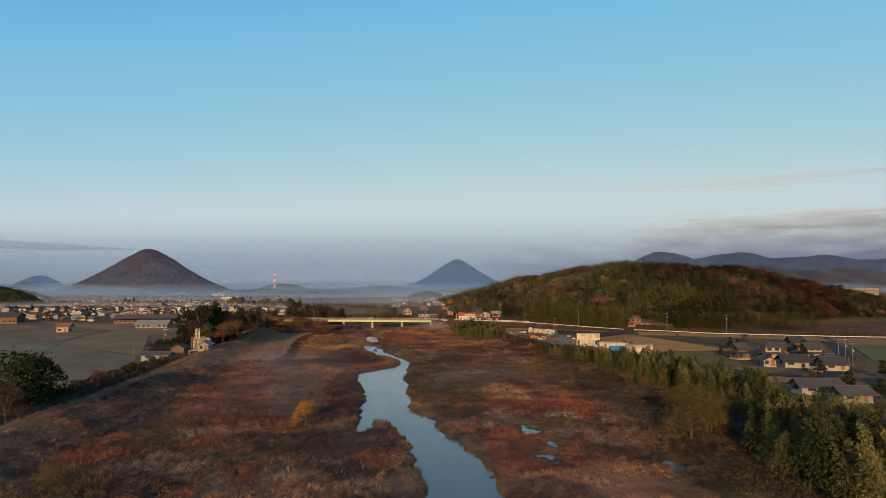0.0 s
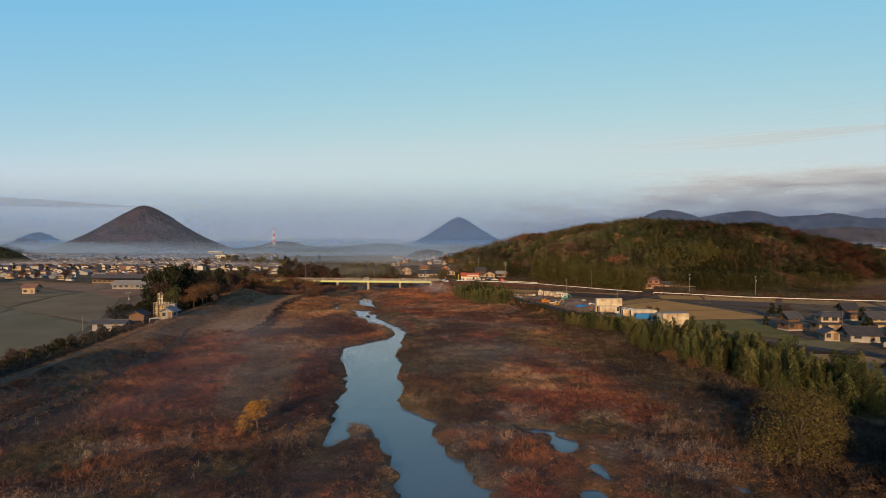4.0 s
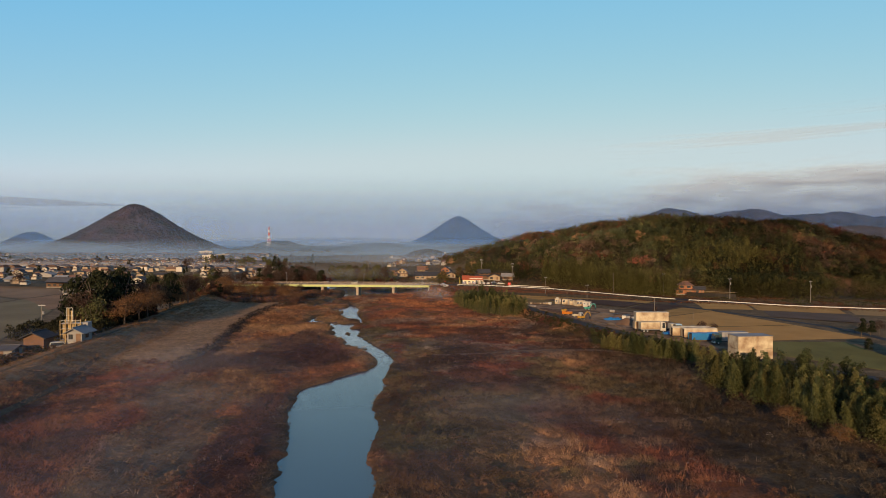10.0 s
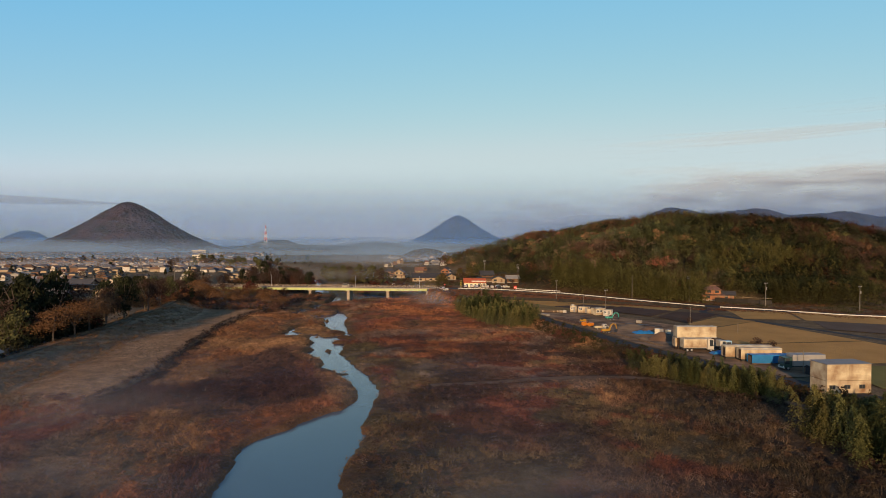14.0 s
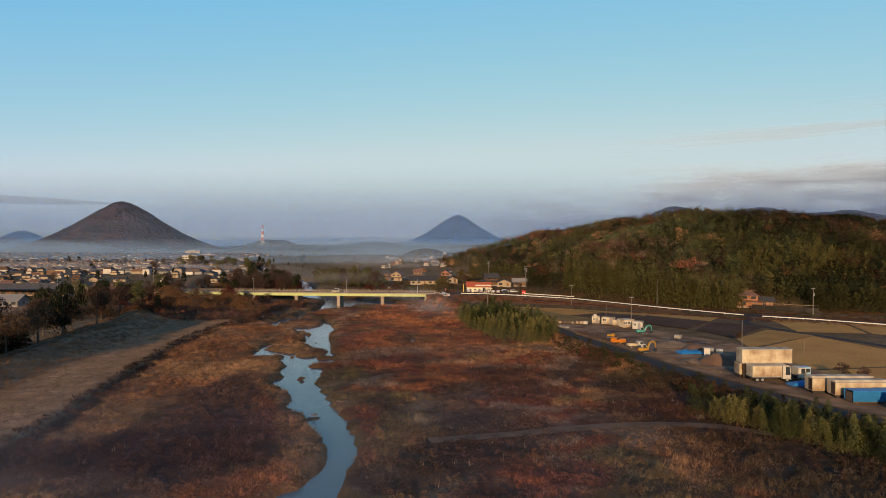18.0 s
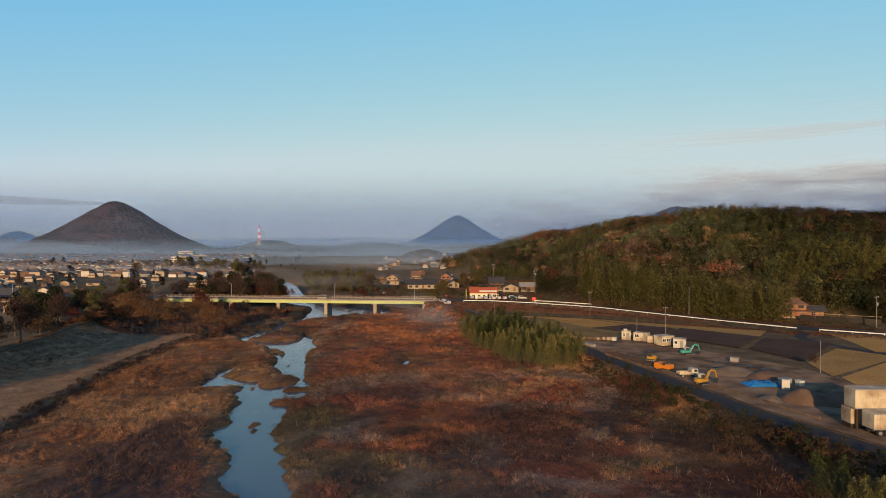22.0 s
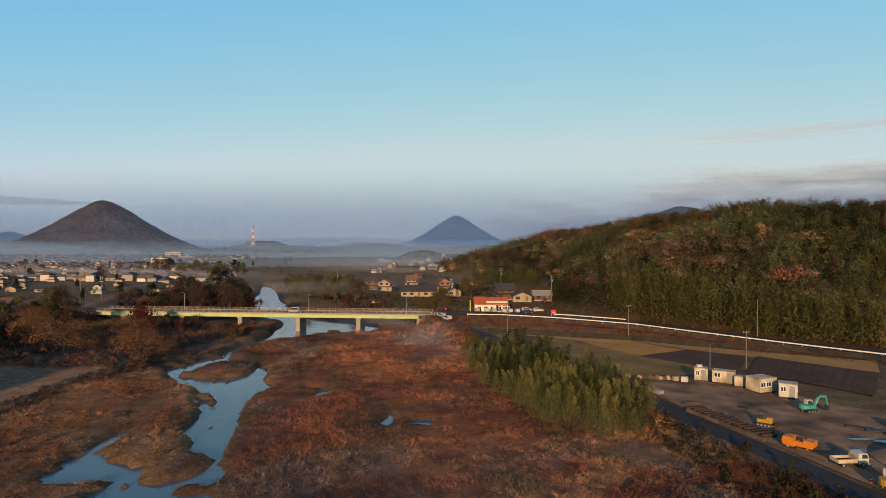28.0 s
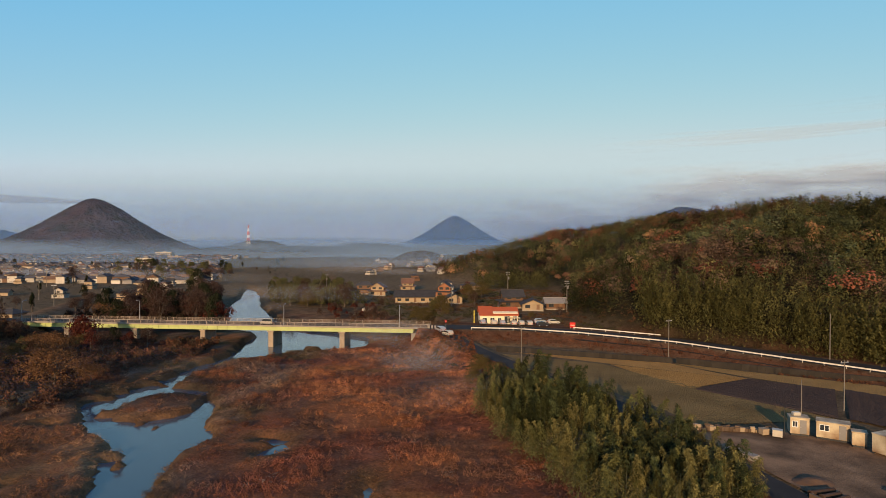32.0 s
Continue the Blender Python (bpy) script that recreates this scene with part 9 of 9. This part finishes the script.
truck_cab(t, 7.1, M_DKGREEN, 2.6, 1.1)
for sx in (1.0, 2.0, 7.9):
    for sy in (-0.95, 0.95):
        wheel(t, sx, sy, 0.45, 0.45, 0.28)
t = thing("steel_cage", "dark steel mesh cage beside the storehouse", "cage", pose(74.2, 221.8, YARD_Z, 0, 0, -3))
g = Geo()
for k in range(9):
    g.box(-1.7 + 0.42 * k, -0.7, 0, -1.66 + 0.42 * k, -0.66, 1.7)
part("bars", g, M_BLACK, t)
part("frame", Geo().box(-1.75, -0.75, 1.65, 1.75, -0.62, 1.75).box(-1.75, -0.75, 0, 1.75, -0.62, 0.1).box(-1.75, -0.75, 0, -1.65, 0.7, 1.75).box(1.65, -0.75, 0, 1.75, 0.7, 1.75), M_BLACK, t)

# storehouse of stacked white panels
t = thing("storehouse", "white storehouse of weathered metal panels", "storehouse", pose(69.6, 207.2, 1.45, 0, 0, 6))
part("lower_wall", Geo().box(-3.2, 0, -0.3, 5.1, 4, 2.3), M_RUSTWHITE, t)
for k in range(2):
    p = part("panel_box", Geo().box(-3.2 + 4.16 * k, -0.05, 2.35, 0.94 + 4.16 * k, 4.0, 5.15, 0.04), M_RUSTWHITE, t, "weathered white cargo box")
    g = Geo()
    for j in range(9):
        g.box(-3.05 + 4.16 * k, -0.09, 2.55 + 0.28 * j, 0.79 + 4.16 * k, -0.04, 2.6 + 0.28 * j)
    part("rib", g, M_RUSTWHITE, p)
part("roof_sheet", Geo().box(-3.3, -0.15, 5.17, 5.2, 4.1, 5.25, 0.02), M_GREYWALL, t, "grey-blue roof sheet")
for xx in (-2.2, 0.6, 3.4):
    window(t, xx, 0, 0.9, 1.1, 0.7, "-y", M_FRAME)

# ---------------------------------------------------------------- batching plant beside the levee
px0, py0 = -91.0, 219.5
pz0 = height(-91, 219) - 0.2
M_PLANT = surface("plant_paint", (0.36, 0.26, 0.115), 0.5, vary=0.3, size=0.6, fine=6, stain=(0.3, 0.2, 0.1))
t = thing("batching_plant", "cluster of cream steel silos in a frame with a tall tower", "silo plant", pose(px0, py0, pz0, 0, 0, 4))
for k in range(4):
    xx, yy = -1.75 + 1.1 * k, 0.25 * (k % 2)
    s_ = part("silo", Geo().cyl((xx, yy, 2.0), (xx, yy, 5.2), 0.46, 0.46, 14).cyl((xx, yy, 1.0), (xx, yy, 2.0), 0.16, 0.46, 14).cyl((xx, yy, 5.2), (xx, yy, 5.5), 0.46, 0.12, 14), M_PLANT, t, "cream steel silo")
    part("hoop", Geo().cyl((xx, yy, 3.0), (xx, yy, 3.1), 0.5, 0.5, 14).cyl((xx, yy, 4.3), (xx, yy, 4.4), 0.5, 0.5, 14), M_STEEL, s_)
for zz in (1.5, 2.9, 4.2, 5.5):
    part("beam", Geo().box(-2.5, -0.75, zz - 0.07, 2.4, -0.6, zz + 0.07), M_PLANT, t)
    part("walkway", Geo().box(-2.5, -0.6, zz - 0.04, 2.4, 1.6, zz + 0.02), M_STEEL, t, "steel walkway")
for xx in (-2.45, -1.2, 0.0, 1.2, 2.35):
    for yy in (-0.7, 1.5):
        part("leg", Geo().box(xx - 0.08, yy - 0.08, -0.6, xx + 0.08, yy + 0.08, 6.3), M_PLANT, t)
part("brace", Geo().cyl((-2.45, -0.72, 0), (0, -0.72, 2.9), 0.05, 0.05, 5).cyl((2.35, -0.72, 0), (0, -0.72, 2.9), 0.05, 0.05, 5), M_STEEL, t)
part("hand_rail", Geo().box(-2.5, -0.72, 6.25, 2.4, -0.66, 6.3).box(-2.5, -0.72, 5.9, 2.4, -0.66, 5.95), M_STEEL, t)
for xx, top in ((-1.35, 8.9), (-0.55, 8.3)):
    part("tower", Geo().cyl((xx, 1.0, 0), (xx, 1.0, top), 0.28, 0.26, 12).cyl((xx, 1.0, top), (xx, 1.0, top + 0.25), 0.36, 0.2, 12), M_PLANT, t, "tall narrow elevator pipe")
part("tower_frame", Geo().box(-1.75, 0.62, 5.5, -1.68, 0.69, 9.3).box(-0.22, 0.62, 5.5, -0.15, 0.69, 9.3).box(-1.75, 0.62, 9.2, -0.15, 0.69, 9.3).box(-1.75, 0.62, 7.4, -0.15, 0.69, 7.5), M_STEEL, t)
part("hopper", Geo().box(2.6, -0.3, 2.4, 3.9, 1.6, 5.8, 0.06).box(2.9, 0.1, 1.2, 3.6, 1.2, 2.4, 0.05), M_GREYWALL, t, "grey steel hopper")
part("hopper_leg", Geo().box(2.7, -0.2, -0.6, 2.85, -0.05, 2.4).box(3.65, -0.2, -0.6, 3.8, -0.05, 2.4), M_STEEL, t)
for nm, lb, x, y, w, d, wh, wa, ro in (("plant_office", "small timber house with a pale gable beside the silo plant", -96.8, 216.0, 4.6, 4, 4.2, M_BROWNWALL, M_TILE), ("plant_shed", "pale grey shed beside the silo plant", -87.6, 217.0, 3.4, 4.5, 2.6, M_GREYWALL, M_GREYWALL)):
    house(nm, lb, pose(x, y, height(x, y) - 0.3, 0, 0, 4), w, d, 1, wa, ro, "gable", category="shed", along_x=False, wall_h=wh)
house("plant_store", "long low grey store below the levee", pose(-101.5, 208.5, height(-101.5, 208.5) + 0.05, 0, 0, 8), 9.0, 4.0, 1, M_GREYWALL, M_TILE, "gable", category="shed", wall_h=2.2, rise=0.5)
car(-90.4, 213.6, 30, M_WHITE, "white van parked at the silo plant", True)


# ---------------------------------------------------------------- poles, signs, small things by the roads
def utility_pole(x, y, z, h, steel=False, arms=1, lamp=False, turn=0, r=0.13):
    t = thing("utility_pole", "grey concrete utility pole with cross-arms" if not steel else "slender grey steel pole beside the fields", "utility pole", pose(x, y, z, 0, 0, turn), "utility poles")
    part("shaft", Geo().cyl((0, 0, -0.6), (0, 0, h), r, r * 0.65, 9), M_POLE, t)
    for k in range(arms):
        a = part("cross_arm", Geo().box(-0.9, -0.05, h - 0.5 - 0.8 * k, 0.9, 0.05, h - 0.38 - 0.8 * k), M_STEEL, t)
        for j in (-0.75, 0, 0.75):
            part("insulator", Geo().cyl((j, 0, h - 0.38 - 0.8 * k), (j, 0, h - 0.18 - 0.8 * k), 0.06, 0.04, 7), M_WHITE, a, "white insulator")
    if not steel:
        part("transformer", Geo().cyl((0.35, 0, h - 3.0), (0.35, 0, h - 2.1), 0.28, 0.28, 10), M_GREYWALL, t, "grey transformer can")
    return t


for x, y, z, h, st, ar, r in ((53.6, 380.5, -0.1, 9.9, True, 1, 0.11), (108.6, 363.2, 1.9, 11.0, False, 2, 0.17), (44, 447, 4.2, 10.5, False, 3, 0.17), (64, 420, 2.6, 11, False, 2, 0.16), (92, 384, 2.2, 9.5, True, 0, 0.11), (64.3, 336, 0.9, 8.2, True, 1, 0.11),
                              (18.4, 378, -0.1, 8.4, True, 1, 0.10), (54.3, 331, 1.0, 6.0, True, 0, 0.09), (132.5, 345.5, 1.8, 9.5, False, 1, 0.16), (86.5, 372.5, 1.9, 10.2, True, 0, 0.12), (75.5, 284, 1.4, 6.5, True, 0, 0.10), (85, 274, 1.4, 3.0, True, 0, 0.07),
                              (26, 470, 5.5, 11, False, 2, 0.16), (4, 462, 1.4, 10, False, 1, 0.16), (-108, 205, 1.4, 4.4, True, 0, 0.09), (-116, 245, 1.4, 8.5, False, 1, 0.15), (-62, 560, 0.5, 10, False, 1, 0.16), (160, 330, 1.6, 9.5, False, 1, 0.16), (116, 200, 1.4, 7, True, 0, 0.08),
                              (133, 190, 1.4, 7.5, False, 1, 0.10), (141, 205, 1.4, 7.5, False, 1, 0.10), (109, 157, 1.4, 7, True, 0, 0.09), (150, 222, 1.4, 9, True, 0, 0.1), (-150, 470, 0, 11, False, 1, 0.16), (-190, 520, 0, 11, False, 1, 0.16), (-240, 600, 0, 11, False, 1, 0.16), (72, 222.5, 1.4, 4.6, True, 0, 0.1)):
    utility_pole(x, y, z, h, st, ar, False, 20, r)
t = thing("sign_board", "small red and white roadside notice board", "sign", pose(38.3, 413.2, 2.5, 0, 0, -8))
part("board", Geo().box(-0.8, -0.05, 0.5, 0.8, 0.05, 2.0, 0.02), M_REDLAMP, t, "red board")
part("stripe", Geo().box(-0.6, -0.065, 1.1, 0.6, -0.05, 1.3), M_WHITE, t, "white stripe")
part("leg", Geo().box(-0.7, -0.04, -0.3, -0.6, 0.04, 0.5).box(0.6, -0.04, -0.3, 0.7, 0.04, 0.5), M_STEEL, t)
t = thing("stop_sign", "red triangular stop sign by the bridge", "sign", pose(1.2, 405.8, 3.2))
part("post", Geo().cyl((0, 0, -0.4), (0, 0, 2.3), 0.04), M_STEEL, t)
part("plate", Geo().prism([(-0.4, 2.75), (0.4, 2.75), (0, 2.05)], -0.06, -0.03), M_REDLAMP, t, "red triangular plate")
part("bar", Geo().box(-0.2, -0.075, 2.5, 0.2, -0.06, 2.6), M_WHITE, t)
# retaining wall and rail at the foot of the hill, field culvert walls
t = thing("retaining_wall", "low dark stone wall at the foot of the hill", "wall", pose(129, 357, 1.8, 0, 0, -33))
for k in range(5):
    part("wall_block", Geo().box(-11 + 4.4 * k, -0.2, -0.8, -6.65 + 4.4 * k, 0.2, 1.5, 0.03), M_DARKSTONE, t)
part("pipe_rail", Geo().box(-11, -0.05, 2.2, 11, 0.05, 2.3).box(-11, -0.05, 1.9, -10.9, 0.05, 2.25).box(10.9, -0.05, 1.9, 11, 0.05, 2.25).box(-0.05, -0.05, 1.7, 0.05, 0.05, 2.25), M_CREAM, t, "pale pipe rail")
for (ax, ay), (bx1, by1), h in (((14, 392.3), (54, 377), 1.5), ((54, 377), (90, 355), 1.6), ((90, 355), (106, 338), 1.5)):
    d = math.atan2(by1 - ay, bx1 - ax)
    ln = math.hypot(bx1 - ax, by1 - ay)
    t = thing("stone_wall", "dark stone wall at the foot of the road bank", "wall", pose(ax, ay, -0.2 if ax < 85 else 0.4, 0, 0, math.degrees(d)))
    for k in range(int(ln / 1.5)):
        part("stone", Geo().box(k * 1.5 + 0.005, -0.22, -0.6, k * 1.5 + 1.495, 0.22, h + 0.05 * ((k * 7) % 5) / 5, 0.03), M_DARKSTONE, t)
